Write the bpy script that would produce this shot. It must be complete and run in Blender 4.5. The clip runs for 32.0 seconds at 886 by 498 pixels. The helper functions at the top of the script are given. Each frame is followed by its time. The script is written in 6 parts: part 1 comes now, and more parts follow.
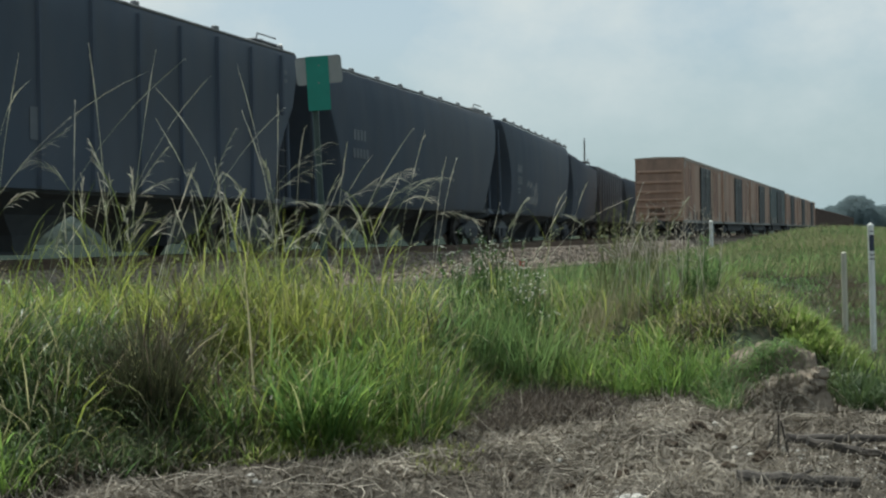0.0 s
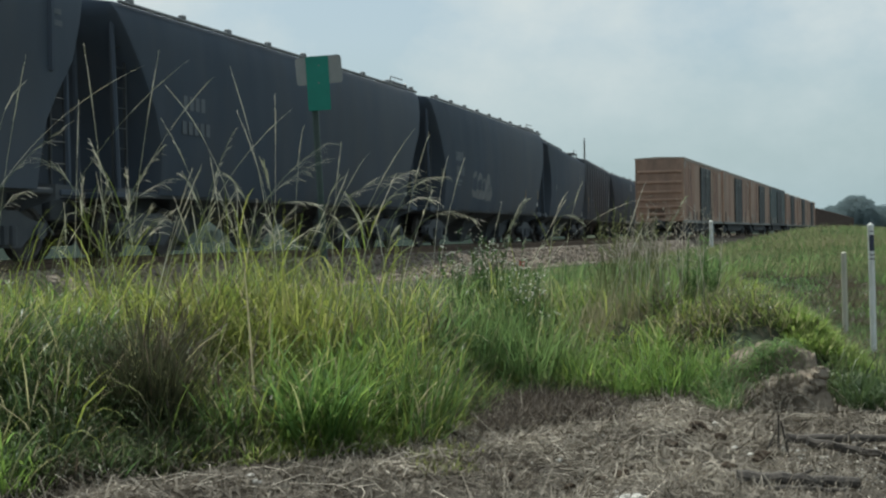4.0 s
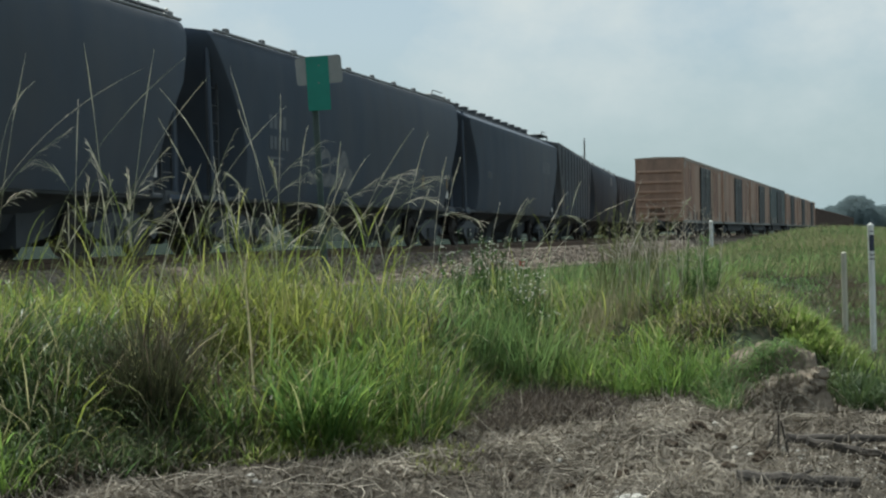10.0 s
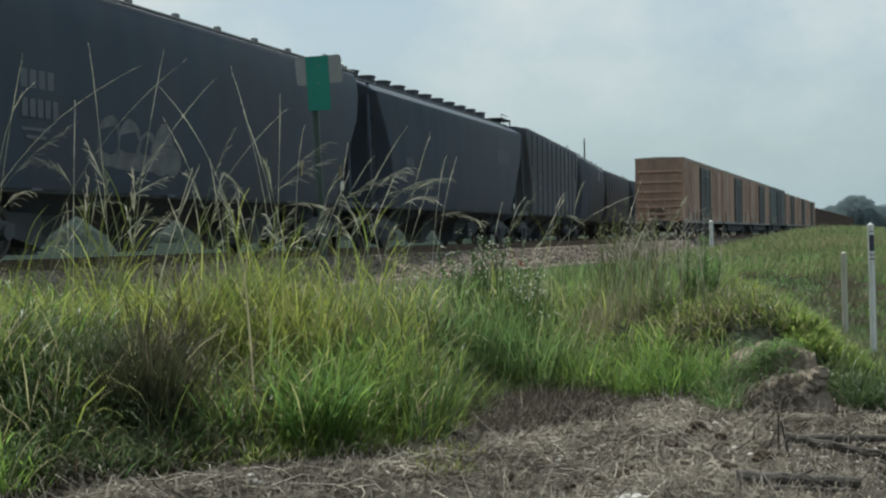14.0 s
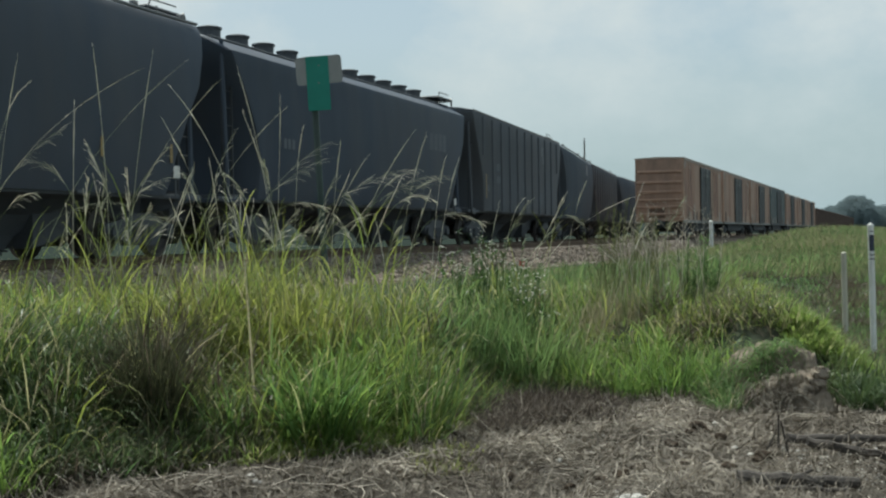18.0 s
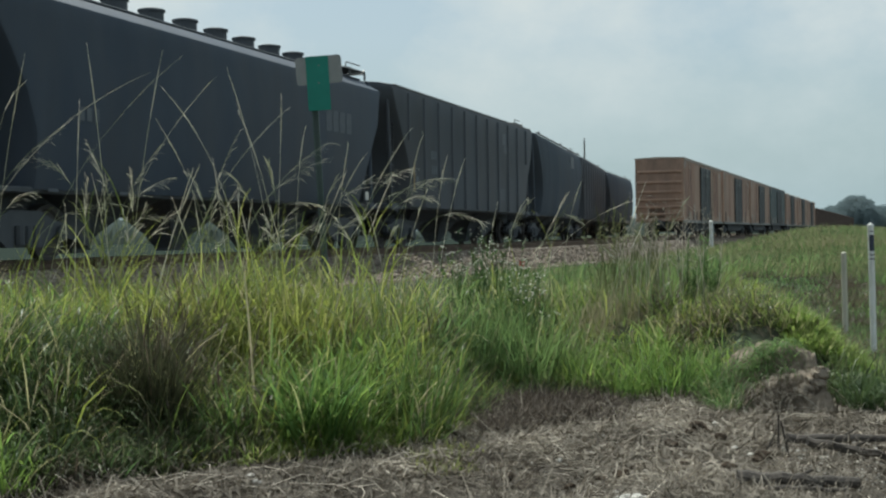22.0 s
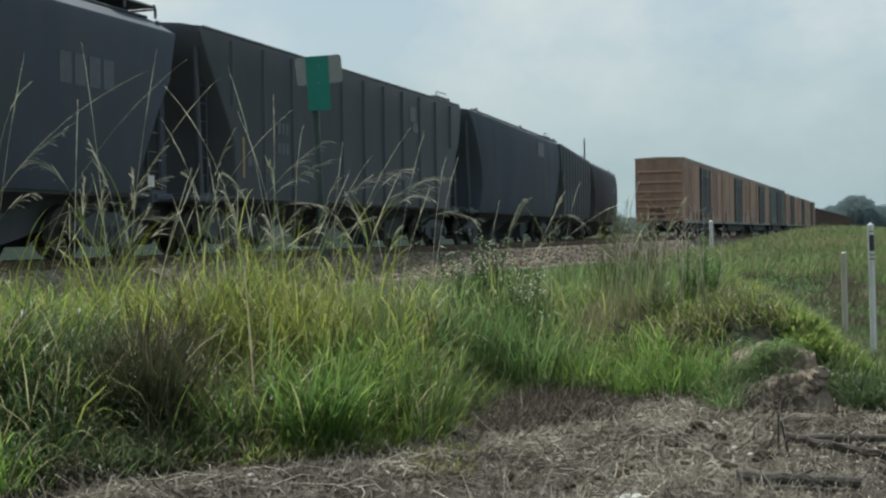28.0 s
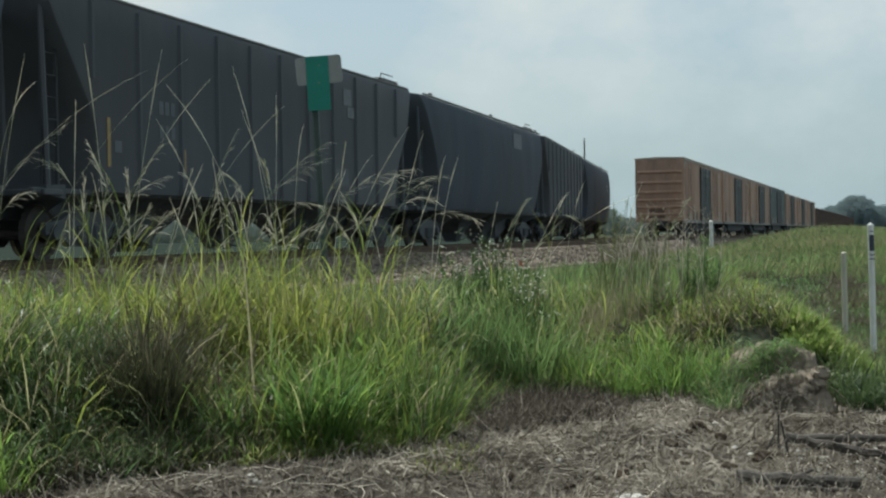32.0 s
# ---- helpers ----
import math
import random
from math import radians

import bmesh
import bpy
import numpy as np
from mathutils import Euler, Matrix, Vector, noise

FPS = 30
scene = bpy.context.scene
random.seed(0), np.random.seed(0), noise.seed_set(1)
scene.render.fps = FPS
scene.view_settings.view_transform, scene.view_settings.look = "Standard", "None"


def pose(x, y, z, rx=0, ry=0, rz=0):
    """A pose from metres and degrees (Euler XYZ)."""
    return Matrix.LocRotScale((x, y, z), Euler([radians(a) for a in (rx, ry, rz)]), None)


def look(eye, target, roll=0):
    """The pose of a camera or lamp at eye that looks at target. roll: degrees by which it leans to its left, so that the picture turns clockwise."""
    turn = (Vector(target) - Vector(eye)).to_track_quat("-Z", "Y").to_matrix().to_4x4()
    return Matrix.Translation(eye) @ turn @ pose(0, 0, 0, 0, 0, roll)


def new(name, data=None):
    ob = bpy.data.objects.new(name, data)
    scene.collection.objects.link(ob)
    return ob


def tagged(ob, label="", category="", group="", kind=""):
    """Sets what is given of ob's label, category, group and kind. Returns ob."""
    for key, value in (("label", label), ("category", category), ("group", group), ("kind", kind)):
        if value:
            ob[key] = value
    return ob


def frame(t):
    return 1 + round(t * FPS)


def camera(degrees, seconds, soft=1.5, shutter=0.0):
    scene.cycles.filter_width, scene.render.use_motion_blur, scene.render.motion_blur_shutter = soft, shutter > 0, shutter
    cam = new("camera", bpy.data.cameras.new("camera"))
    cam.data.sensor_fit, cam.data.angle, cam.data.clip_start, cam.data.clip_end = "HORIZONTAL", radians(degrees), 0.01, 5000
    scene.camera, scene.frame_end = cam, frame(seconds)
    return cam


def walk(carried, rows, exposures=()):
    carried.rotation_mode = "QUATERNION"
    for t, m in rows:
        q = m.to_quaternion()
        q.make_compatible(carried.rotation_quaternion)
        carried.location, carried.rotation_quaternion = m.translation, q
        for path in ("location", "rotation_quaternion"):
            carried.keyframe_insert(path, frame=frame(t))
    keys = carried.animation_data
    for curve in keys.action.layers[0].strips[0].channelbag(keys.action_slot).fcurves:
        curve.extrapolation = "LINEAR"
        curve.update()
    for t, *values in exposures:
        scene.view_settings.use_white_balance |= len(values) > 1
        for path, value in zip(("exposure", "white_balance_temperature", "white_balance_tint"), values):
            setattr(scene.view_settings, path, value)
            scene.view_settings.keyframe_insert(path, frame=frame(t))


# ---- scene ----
cam = camera(38.22, 32.0, soft=2.3)
EYE = (0.0, 0.0, 1.40)
CAM_POSE = pose(*EYE, 90 - 0.574, 0, 0) @ pose(0, 0, 0, 0, 0, -0.881)
walk(cam, [(0.0, CAM_POSE), (32.0, CAM_POSE)], [(0.0, 0.15, 6250, 2), (32.0, 0.15, 6250, 2)])

# ---- light: hazy bright sky, the sun high beyond the train ----
SUN_AZ, SUN_EL = radians(-24), radians(60)
world = bpy.data.worlds.new("hazy_sky")
scene.world = world
world.use_nodes = True
wn, wl = world.node_tree.nodes, world.node_tree.links
wn.clear()
sky = wn.new("ShaderNodeTexSky")
sky.sky_type = "NISHITA"
sky.sun_disc = False
sky.sun_elevation, sky.sun_rotation = SUN_EL, SUN_AZ
sky.air_density, sky.dust_density, sky.ozone_density = 1.0, 2.5, 1.5
coord = wn.new("ShaderNodeTexCoord")
mapping = wn.new("ShaderNodeMapping")
mapping.inputs["Scale"].default_value = (1.0, 1.0, 1.5)
mapping.inputs["Location"].default_value = (0.9, 0.3, 0.2)
wl.new(coord.outputs["Generated"], mapping.inputs["Vector"])
cloud_noise = wn.new("ShaderNodeTexNoise")
cloud_noise.inputs["Scale"].default_value = 5.0
cloud_noise.inputs["Detail"].default_value = 7
cloud_noise.inputs["Roughness"].default_value = 0.6
wl.new(mapping.outputs["Vector"], cloud_noise.inputs["Vector"])
cloud_ramp = wn.new("ShaderNodeValToRGB")
cloud_ramp.color_ramp.elements[0].position, cloud_ramp.color_ramp.elements[1].position = 0.40, 0.66
wl.new(cloud_noise.outputs["Fac"], cloud_ramp.inputs["Fac"])
cloud_mix = wn.new("ShaderNodeMix")
cloud_mix.data_type = "RGBA"
cloud_mix.inputs["B"].default_value = (6.0, 6.3, 6.4, 1)
haze_mix = wn.new("ShaderNodeMix")
haze_mix.data_type = "RGBA"
haze_mix.inputs["Factor"].default_value = 0.62
haze_mix.inputs["B"].default_value = (4.45, 5.2, 5.55, 1)
wl.new(sky.outputs["Color"], haze_mix.inputs["A"])
wl.new(haze_mix.outputs["Result"], cloud_mix.inputs["A"])
wl.new(cloud_ramp.outputs["Color"], cloud_mix.inputs["Factor"])
height = wn.new("ShaderNodeSeparateXYZ")
wl.new(coord.outputs["Generated"], height.inputs["Vector"])
low = wn.new("ShaderNodeMapRange")
low.inputs["From Min"].default_value, low.inputs["From Max"].default_value = 0.0, 0.15
low.inputs["To Min"].default_value, low.inputs["To Max"].default_value = 0.8, 0.0
wl.new(height.outputs["Z"], low.inputs["Value"])
low_mix = wn.new("ShaderNodeMix")
low_mix.data_type = "RGBA"
low_mix.inputs["B"].default_value = (3.45, 4.45, 4.8, 1)
wl.new(low.outputs["Result"], low_mix.inputs["Factor"])
wl.new(cloud_mix.outputs["Result"], low_mix.inputs["A"])
background = wn.new("ShaderNodeBackground")
background.inputs["Strength"].default_value = 0.10
wl.new(low_mix.outputs["Result"], background.inputs["Color"])
world_out = wn.new("ShaderNodeOutputWorld")
wl.new(background.outputs["Background"], world_out.inputs["Surface"])

sun_data = bpy.data.lights.new("sun", "SUN")
sun_data.energy, sun_data.angle, sun_data.color = 4.4, radians(1.5), (1.0, 0.95, 0.86)
sun = new("sun", sun_data)
sun_way = Vector((math.sin(SUN_AZ) * math.cos(SUN_EL), math.cos(SUN_AZ) * math.cos(SUN_EL), math.sin(SUN_EL)))
sun.matrix_basis = look(sun_way * 60, (0, 0, 0))


# ---- materials ----
def surface(name, c1, c2, scale=4.0, rough=0.7, metal=0.0, bump=0.2, fine=60.0, stain=None, stain_scale=0.8, stain_amount=0.5, stretch=(1, 1, 1), per_piece=0.0, spec=0.5):
    """A two-colour procedural surface with fine grain, relief and larger stains."""
    m = bpy.data.materials.new(name)
    m.use_nodes = True
    n, l = m.node_tree.nodes, m.node_tree.links
    b = n["Principled BSDF"]
    tc = n.new("ShaderNodeTexCoord")
    mp = n.new("ShaderNodeMapping")
    mp.inputs["Scale"].default_value = stretch
    l.new(tc.outputs["Object"], mp.inputs["Vector"])
    n1 = n.new("ShaderNodeTexNoise")
    n1.inputs["Scale"].default_value, n1.inputs["Detail"].default_value = scale, 6
    l.new(mp.outputs["Vector"], n1.inputs["Vector"])
    r1 = n.new("ShaderNodeValToRGB")
    r1.color_ramp.elements[0].color, r1.color_ramp.elements[1].color = (*c1, 1), (*c2, 1)
    r1.color_ramp.elements[0].position, r1.color_ramp.elements[1].position = 0.3, 0.7
    l.new(n1.outputs["Fac"], r1.inputs["Fac"])
    colour = r1.outputs["Color"]
    if stain:
        n2 = n.new("ShaderNodeTexNoise")
        n2.inputs["Scale"].default_value, n2.inputs["Detail"].default_value = stain_scale, 8
        n2.inputs["Roughness"].default_value = 0.65
        l.new(mp.outputs["Vector"], n2.inputs["Vector"])
        r2 = n.new("ShaderNodeValToRGB")
        r2.color_ramp.elements[0].position, r2.color_ramp.elements[1].position = 0.45, 0.72
        l.new(n2.outputs["Fac"], r2.inputs["Fac"])
        mul = n.new("ShaderNodeMath")
        mul.operation = "MULTIPLY"
        mul.inputs[1].default_value = stain_amount
        l.new(r2.outputs["Color"], mul.inputs[0])
        mx = n.new("ShaderNodeMix")
        mx.data_type = "RGBA"
        mx.inputs["B"].default_value = (*stain, 1)
        l.new(mul.outputs[0], mx.inputs["Factor"])
        l.new(colour, mx.inputs["A"])
        colour = mx.outputs["Result"]
    if per_piece:
        info = n.new("ShaderNodeNewGeometry")
        hsv = n.new("ShaderNodeHueSaturation")
        mr = n.new("ShaderNodeMapRange")
        mr.inputs["To Min"].default_value, mr.inputs["To Max"].default_value = 1 - per_piece, 1 + per_piece
        l.new(info.outputs["Random Per Island"], mr.inputs["Value"])
        l.new(mr.outputs["Result"], hsv.inputs["Value"])
        l.new(colour, hsv.inputs["Color"])
        colour = hsv.outputs["Color"]
    l.new(colour, b.inputs["Base Color"])
    b.inputs["Roughness"].default_value, b.inputs["Metallic"].default_value = rough, metal
    b.inputs["Specular IOR Level"].default_value = spec
    if bump:
        n3 = n.new("ShaderNodeTexNoise")
        n3.inputs["Scale"].default_value, n3.inputs["Detail"].default_value = fine, 4
        l.new(mp.outputs["Vector"], n3.inputs["Vector"])
        bp = n.new("ShaderNodeBump")
        bp.inputs["Strength"].default_value, bp.inputs["Distance"].default_value = bump, 0.02
        l.new(n3.outputs["Fac"], bp.inputs["Height"])
        l.new(bp.outputs["Normal"], b.inputs["Normal"])
    return m


def blade_material(name, green, yellow, dead, through_light=0.45, rough=0.46, gloss=0.28, vary=0.4):
    """Leaf blades: 'tone' runs from green over yellow to dead straw; light shines through them."""
    m = bpy.data.materials.new(name)
    m.use_nodes = True
    n, l = m.node_tree.nodes, m.node_tree.links
    b, out = n["Principled BSDF"], n["Material Output"]
    tone = n.new("ShaderNodeAttribute")
    tone.attribute_name = "tone"
    r = n.new("ShaderNodeValToRGB")
    e = r.color_ramp.elements
    e[0].color, e[1].color = (*green, 1), (*dead, 1)
    mid = e.new(0.5)
    mid.color = (*yellow, 1)
    l.new(tone.outputs["Fac"], r.inputs["Fac"])
    geo = n.new("ShaderNodeNewGeometry")
    mr = n.new("ShaderNodeMapRange")
    mr.inputs["To Min"].default_value, mr.inputs["To Max"].default_value = 1 - vary, 1 + vary
    l.new(geo.outputs["Random Per Island"], mr.inputs["Value"])
    hsv = n.new("ShaderNodeHueSaturation")
    l.new(mr.outputs["Result"], hsv.inputs["Value"])
    l.new(r.outputs["Color"], hsv.inputs["Color"])
    l.new(hsv.outputs["Color"], b.inputs["Base Color"])
    b.inputs["Roughness"].default_value = rough
    b.inputs["Specular IOR Level"].default_value = gloss
    tr = n.new("ShaderNodeBsdfTranslucent")
    l.new(hsv.outputs["Color"], tr.inputs["Color"])
    mx = n.new("ShaderNodeMixShader")
    mx.inputs["Fac"].default_value = through_light
    l.new(b.outputs["BSDF"], mx.inputs[1])
    l.new(tr.outputs["BSDF"], mx.inputs[2])
    l.new(mx.outputs["Shader"], out.inputs["Surface"])
    return m


M_PAINT_DARK = surface("dark_hopper_paint", (0.050, 0.067, 0.096), (0.066, 0.084, 0.114), 1.3, 0.66, 0, 0.06, 40, (0.085, 0.082, 0.08), 0.5, 0.4, (1, 1, 0.35), spec=0.25)
M_PAINT_GREY = surface("weathered_grey_hopper_paint", (0.068, 0.086, 0.112), (0.088, 0.106, 0.130), 1.1, 0.8, 0, 0.06, 40, (0.062, 0.064, 0.066), 0.6, 0.4, (1, 1, 0.3), spec=0.12)
M_PAINT_BROWN = surface("brownish_hopper_paint", (0.066, 0.078, 0.096), (0.085, 0.095, 0.111), 1.2, 0.65, 0, 0.08, 40, (0.062, 0.057, 0.053), 0.7, 0.4, (1, 1, 0.25), spec=0.3)
# Steel grey raised to stand in for glare veiling the dark parts.
M_UNDER = surface("glare_lifted_underframe_steel", (0.052, 0.061, 0.072), (0.072, 0.081, 0.092), 3, 0.75, 0, 0.2, 30)
M_WHEEL = surface("brown_wheel_steel", (0.036, 0.034, 0.034), (0.062, 0.057, 0.054), 5, 0.7, 0.1, 0.2, 50)
M_ROOF = surface("dusty_roof_steel", (0.12, 0.135, 0.15), (0.18, 0.19, 0.20), 2, 0.6, 0, 0.1, 50, (0.1, 0.08, 0.07), 1.2, 0.5)
M_GALV = surface("grey_walkway_steel", (0.12, 0.125, 0.13), (0.2, 0.2, 0.2), 6, 0.55, 0.4, 0.1, 60)
M_IRON = surface("black_ladder_iron", (0.032, 0.037, 0.044), (0.046, 0.052, 0.060), 4, 0.8, 0, 0.1, 40)
M_RAIL = surface("rusty_rail_steel", (0.07, 0.045, 0.03), (0.12, 0.08, 0.055), 5, 0.7, 0.2, 0.2, 60)
M_TIE = surface("weathered_tie_wood", (0.06, 0.05, 0.042), (0.12, 0.10, 0.085), 6, 0.9, 0, 0.4, 40, None, 1, 0, (1, 6, 1))
M_BALLAST = surface("crushed_ballast", (0.08, 0.066, 0.055), (0.28, 0.235, 0.197), 9, 1.0, 0, 1.0, 18, (0.10, 0.085, 0.07), 0.7, 0.6, spec=0.03)
M_STONE = surface("ballast_stones", (0.118, 0.098, 0.082), (0.29, 0.248, 0.208), 9, 1.0, 0, 0.3, 30, None, 1, 0, (1, 1, 1), 0.45)
M_ORANGE = surface("faded_orange_brown_boxcar_paint", (0.31, 0.195, 0.138), (0.42, 0.275, 0.20), 1.5, 0.65, 0, 0.1, 40, (0.15, 0.105, 0.085), 0.9, 0.8, (1, 1, 0.35))
M_TEAL = surface("dull_blue_green_boxcar_paint", (0.035, 0.06, 0.065), (0.06, 0.09, 0.095), 1.5, 0.6, 0, 0.1, 40, (0.1, 0.07, 0.05), 0.8, 0.5, (1, 1, 0.35))
M_BOXROOF = surface("pale_boxcar_roof", (0.30, 0.24, 0.19), (0.42, 0.34, 0.28), 2, 0.6, 0, 0.1, 40)
M_BOXDOOR = surface("black_boxcar_door_paint", (0.022, 0.028, 0.032), (0.045, 0.05, 0.055), 3, 0.6, 0, 0.1, 40, (0.09, 0.07, 0.05), 2, 0.35)
M_GONDOLA = surface("dark_red_gondola_paint", (0.10, 0.072, 0.062), (0.15, 0.112, 0.098), 2, 0.7, 0, 0.15, 40)
M_SILL = surface("scuffed_grey_sill_paint", (0.16, 0.17, 0.17), (0.30, 0.30, 0.29), 3, 0.7, 0, 0.1, 40, (0.06, 0.055, 0.05), 1.5, 0.6)
M_GRIME = surface("dark_rusty_grime", (0.075, 0.05, 0.038), (0.15, 0.10, 0.072), 4, 0.8, 0, 0.1, 40)
M_RUSTRED = surface("reddish_repainted_panel", (0.27, 0.145, 0.10), (0.36, 0.205, 0.145), 1.8, 0.7, 0, 0.1, 40, (0.14, 0.09, 0.07), 1.2, 0.7, (1, 1, 0.3))
M_PALETAN = surface("bleached_tan_panel", (0.35, 0.235, 0.172), (0.44, 0.31, 0.235), 1.8, 0.7, 0, 0.1, 40, (0.2, 0.14, 0.11), 1.4, 0.6, (1, 1, 0.3))
M_SCUFF = surface("pale_scuffed_paint", (0.30, 0.25, 0.22), (0.42, 0.36, 0.32), 5, 0.7, 0, 0.1, 40)
M_WHITE = surface("dull_white_paint", (0.5, 0.5, 0.48), (0.7, 0.7, 0.67), 8, 0.6, 0, 0.05, 60)
M_LETTER = surface("faded_white_lettering", (0.11, 0.125, 0.145), (0.16, 0.176, 0.195), 6, 0.7, 0, 0.0, 60)
M_LETTER_DIM = surface("worn_grey_lettering", (0.082, 0.096, 0.116), (0.105, 0.119, 0.138), 5, 0.7, 0, 0.0, 60)
M_GRAFFITI = surface("pale_grey_sprayed_paint", (0.100, 0.112, 0.126), (0.170, 0.180, 0.192), 3.5, 0.7, 0, 0.0, 60, (0.07, 0.07, 0.075), 2.5, 0.8)
M_YELLOW = surface("yellow_reflector_strip", (0.22, 0.15, 0.055), (0.30, 0.21, 0.08), 8, 0.5, 0, 0.0, 60)
M_SIGN_GREEN = surface("green_sign_face", (0.0, 0.165, 0.125), (0.004, 0.20, 0.152), 5, 0.5, 0, 0.03, 60)
M_SIGN_BACK = surface("bare_aluminium_sign_back", (0.20, 0.21, 0.21), (0.28, 0.29, 0.29), 6, 0.5, 0.3, 0.05, 60, (0.2, 0.2, 0.19), 3, 0.5)
M_POST_STEEL = surface("green_channel_post_paint", (0.055, 0.085, 0.08), (0.09, 0.12, 0.115), 6, 0.6, 0.2, 0.1, 60)
M_POST = surface("white_plastic_marker", (0.62, 0.63, 0.63), (0.75, 0.75, 0.74), 6, 0.5, 0, 0.05, 60, (0.45, 0.43, 0.38), 4, 0.5)
M_POST_BLUE = surface("navy_decal", (0.018, 0.024, 0.05), (0.03, 0.038, 0.07), 9, 0.5, 0, 0.0, 60)
M_POST_TAN = surface("tan_weathered_wood", (0.42, 0.40, 0.33), (0.54, 0.51, 0.43), 7, 0.85, 0, 0.3, 50, None, 1, 0, (1, 1, 0.2))
M_EARTH = surface("brown_cut_earth", (0.108, 0.085, 0.063), (0.235, 0.19, 0.145), 6, 0.95, 0, 1.0, 30, (0.33, 0.28, 0.225), 5, 0.35)
M_PALE_SOIL = surface("pale_dry_soil", (0.18, 0.15, 0.118), (0.29, 0.25, 0.20), 14, 0.95, 0, 0.6, 40)
M_DRY = surface("pale_dry_stalk", (0.42, 0.37, 0.30), (0.60, 0.54, 0.46), 9, 0.8, 0, 0.1, 60)
M_LOG = surface("grey_dark_dead_wood", (0.034, 0.029, 0.026), (0.082, 0.071, 0.062), 7, 0.9, 0, 0.5, 40, None, 1, 0, (1, 1, 1))
M_CLOD = surface("dark_turned_earth", (0.035, 0.027, 0.021), (0.085, 0.066, 0.05), 22, 1.0, 0, 0.8, 60, spec=0.05)
M_PALE_ROCK = surface("pale_limestone", (0.38, 0.365, 0.335), (0.60, 0.58, 0.54), 9, 0.85, 0, 0.4, 30)
M_BARK = surface("grey_brown_bark", (0.07, 0.055, 0.04), (0.13, 0.105, 0.08), 4, 0.9, 0, 0.5, 20)
M_POLE = surface("dark_utility_pole_wood", (0.05, 0.045, 0.04), (0.09, 0.08, 0.07), 4, 0.9, 0, 0.3, 30)
M_FLOWER = surface("white_petals", (0.55, 0.55, 0.46), (0.68, 0.67, 0.58), 9, 0.7, 0, 0.0, 60)
M_RED = surface("faded_red_plastic", (0.36, 0.075, 0.06), (0.44, 0.10, 0.08), 9, 0.5, 0, 0.0, 60)
M_BLADE = blade_material("grass_blades", (0.094, 0.166, 0.055), (0.306, 0.346, 0.074), (0.40, 0.35, 0.25), 0.6)
M_FRESH = blade_material("fresh_grass_blades", (0.106, 0.196, 0.062), (0.225, 0.325, 0.072), (0.38, 0.36, 0.20), 0.6)
# Seed colours brightened to carry the glow of backlight.
M_CULM = blade_material("seed_stems", (0.17, 0.225, 0.120), (0.58, 0.60, 0.47), (0.93, 0.90, 0.82), 0.66, 0.6, 0.3)
M_STRAW = blade_material("dead_straw", (0.086, 0.073, 0.059), (0.188, 0.164, 0.132), (0.46, 0.415, 0.35), 0.15, 0.7, 0.25)
# Pale blue-grey leaves: the distance haze is mixed into their colour.
M_HAZED_LEAF = blade_material("hazed_tree_leaves", (0.215, 0.275, 0.29), (0.22, 0.28, 0.295), (0.225, 0.285, 0.30), 0.5, 0.8, 0.1, 0.2)
M_SEDGE = blade_material("sedge_blades", (0.116, 0.196, 0.081), (0.178, 0.260, 0.087), (0.28, 0.25, 0.16), 0.6, 0.6, 0.15)
# Greyed and lightened so the colour itself carries the haze.
M_FAR_LEAF = blade_material("far_hazed_leaves", (0.165, 0.20, 0.188), (0.172, 0.21, 0.196), (0.18, 0.22, 0.205), 0.5, 0.8, 0.0, 0.05)
# Brown old leaves, their colour darkened further for shade inside the bunches.
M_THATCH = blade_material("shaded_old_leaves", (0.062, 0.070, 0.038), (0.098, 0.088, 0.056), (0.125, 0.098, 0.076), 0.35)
M_DULL = blade_material("dull_olive_old_grass", (0.165, 0.190, 0.092), (0.235, 0.23, 0.128), (0.31, 0.275, 0.19), 0.55, 0.7, 0.12, 0.22)
M_MAT = blade_material("dark_matted_grass", (0.054, 0.045, 0.038), (0.098, 0.082, 0.068), (0.25, 0.215, 0.18), 0.25, 0.8, 0.15)
# Green darkened to give the deep shade low in the grass.
M_SHADE_BLADE = blade_material("shade_dark_green_blades", (0.060, 0.098, 0.042), (0.12, 0.165, 0.06), (0.30, 0.27, 0.19), 0.35)
M_WEED = blade_material("weed_leaves", (0.045, 0.10, 0.03), (0.08, 0.14, 0.045), (0.12, 0.16, 0.06), 0.35)


# ---- mesh helpers ----
def part(name, bm, material, parent, label=""):
    """Links a bmesh as one mesh object under a thing or under a part."""
    me = bpy.data.meshes.new(name)
    bm.to_mesh(me)
    bm.free()
    me.materials.append(material)
    ob = new(name, me)
    ob.parent = parent
    if label:
        tagged(ob, label)
    return ob


def shared(name, me, parent, m=None):
    """One more object on a mesh that exists already."""
    ob = new(name, me)
    ob.parent = parent
    if m is not None:
        ob.matrix_basis = m
    return ob


def box(bm, centre, size, m=None, bevel=0.0):
    made = bmesh.ops.create_cube(bm, size=1.0)["verts"]
    for v in made:
        v.co = Vector((v.co.x * size[0], v.co.y * size[1], v.co.z * size[2])) + Vector(centre)
        if m is not None:
            v.co = m @ v.co
    if bevel:
        edges = list({e for v in made for e in v.link_edges})
        bmesh.ops.bevel(bm, geom=edges, offset=bevel, segments=1, affect="EDGES")
    return made


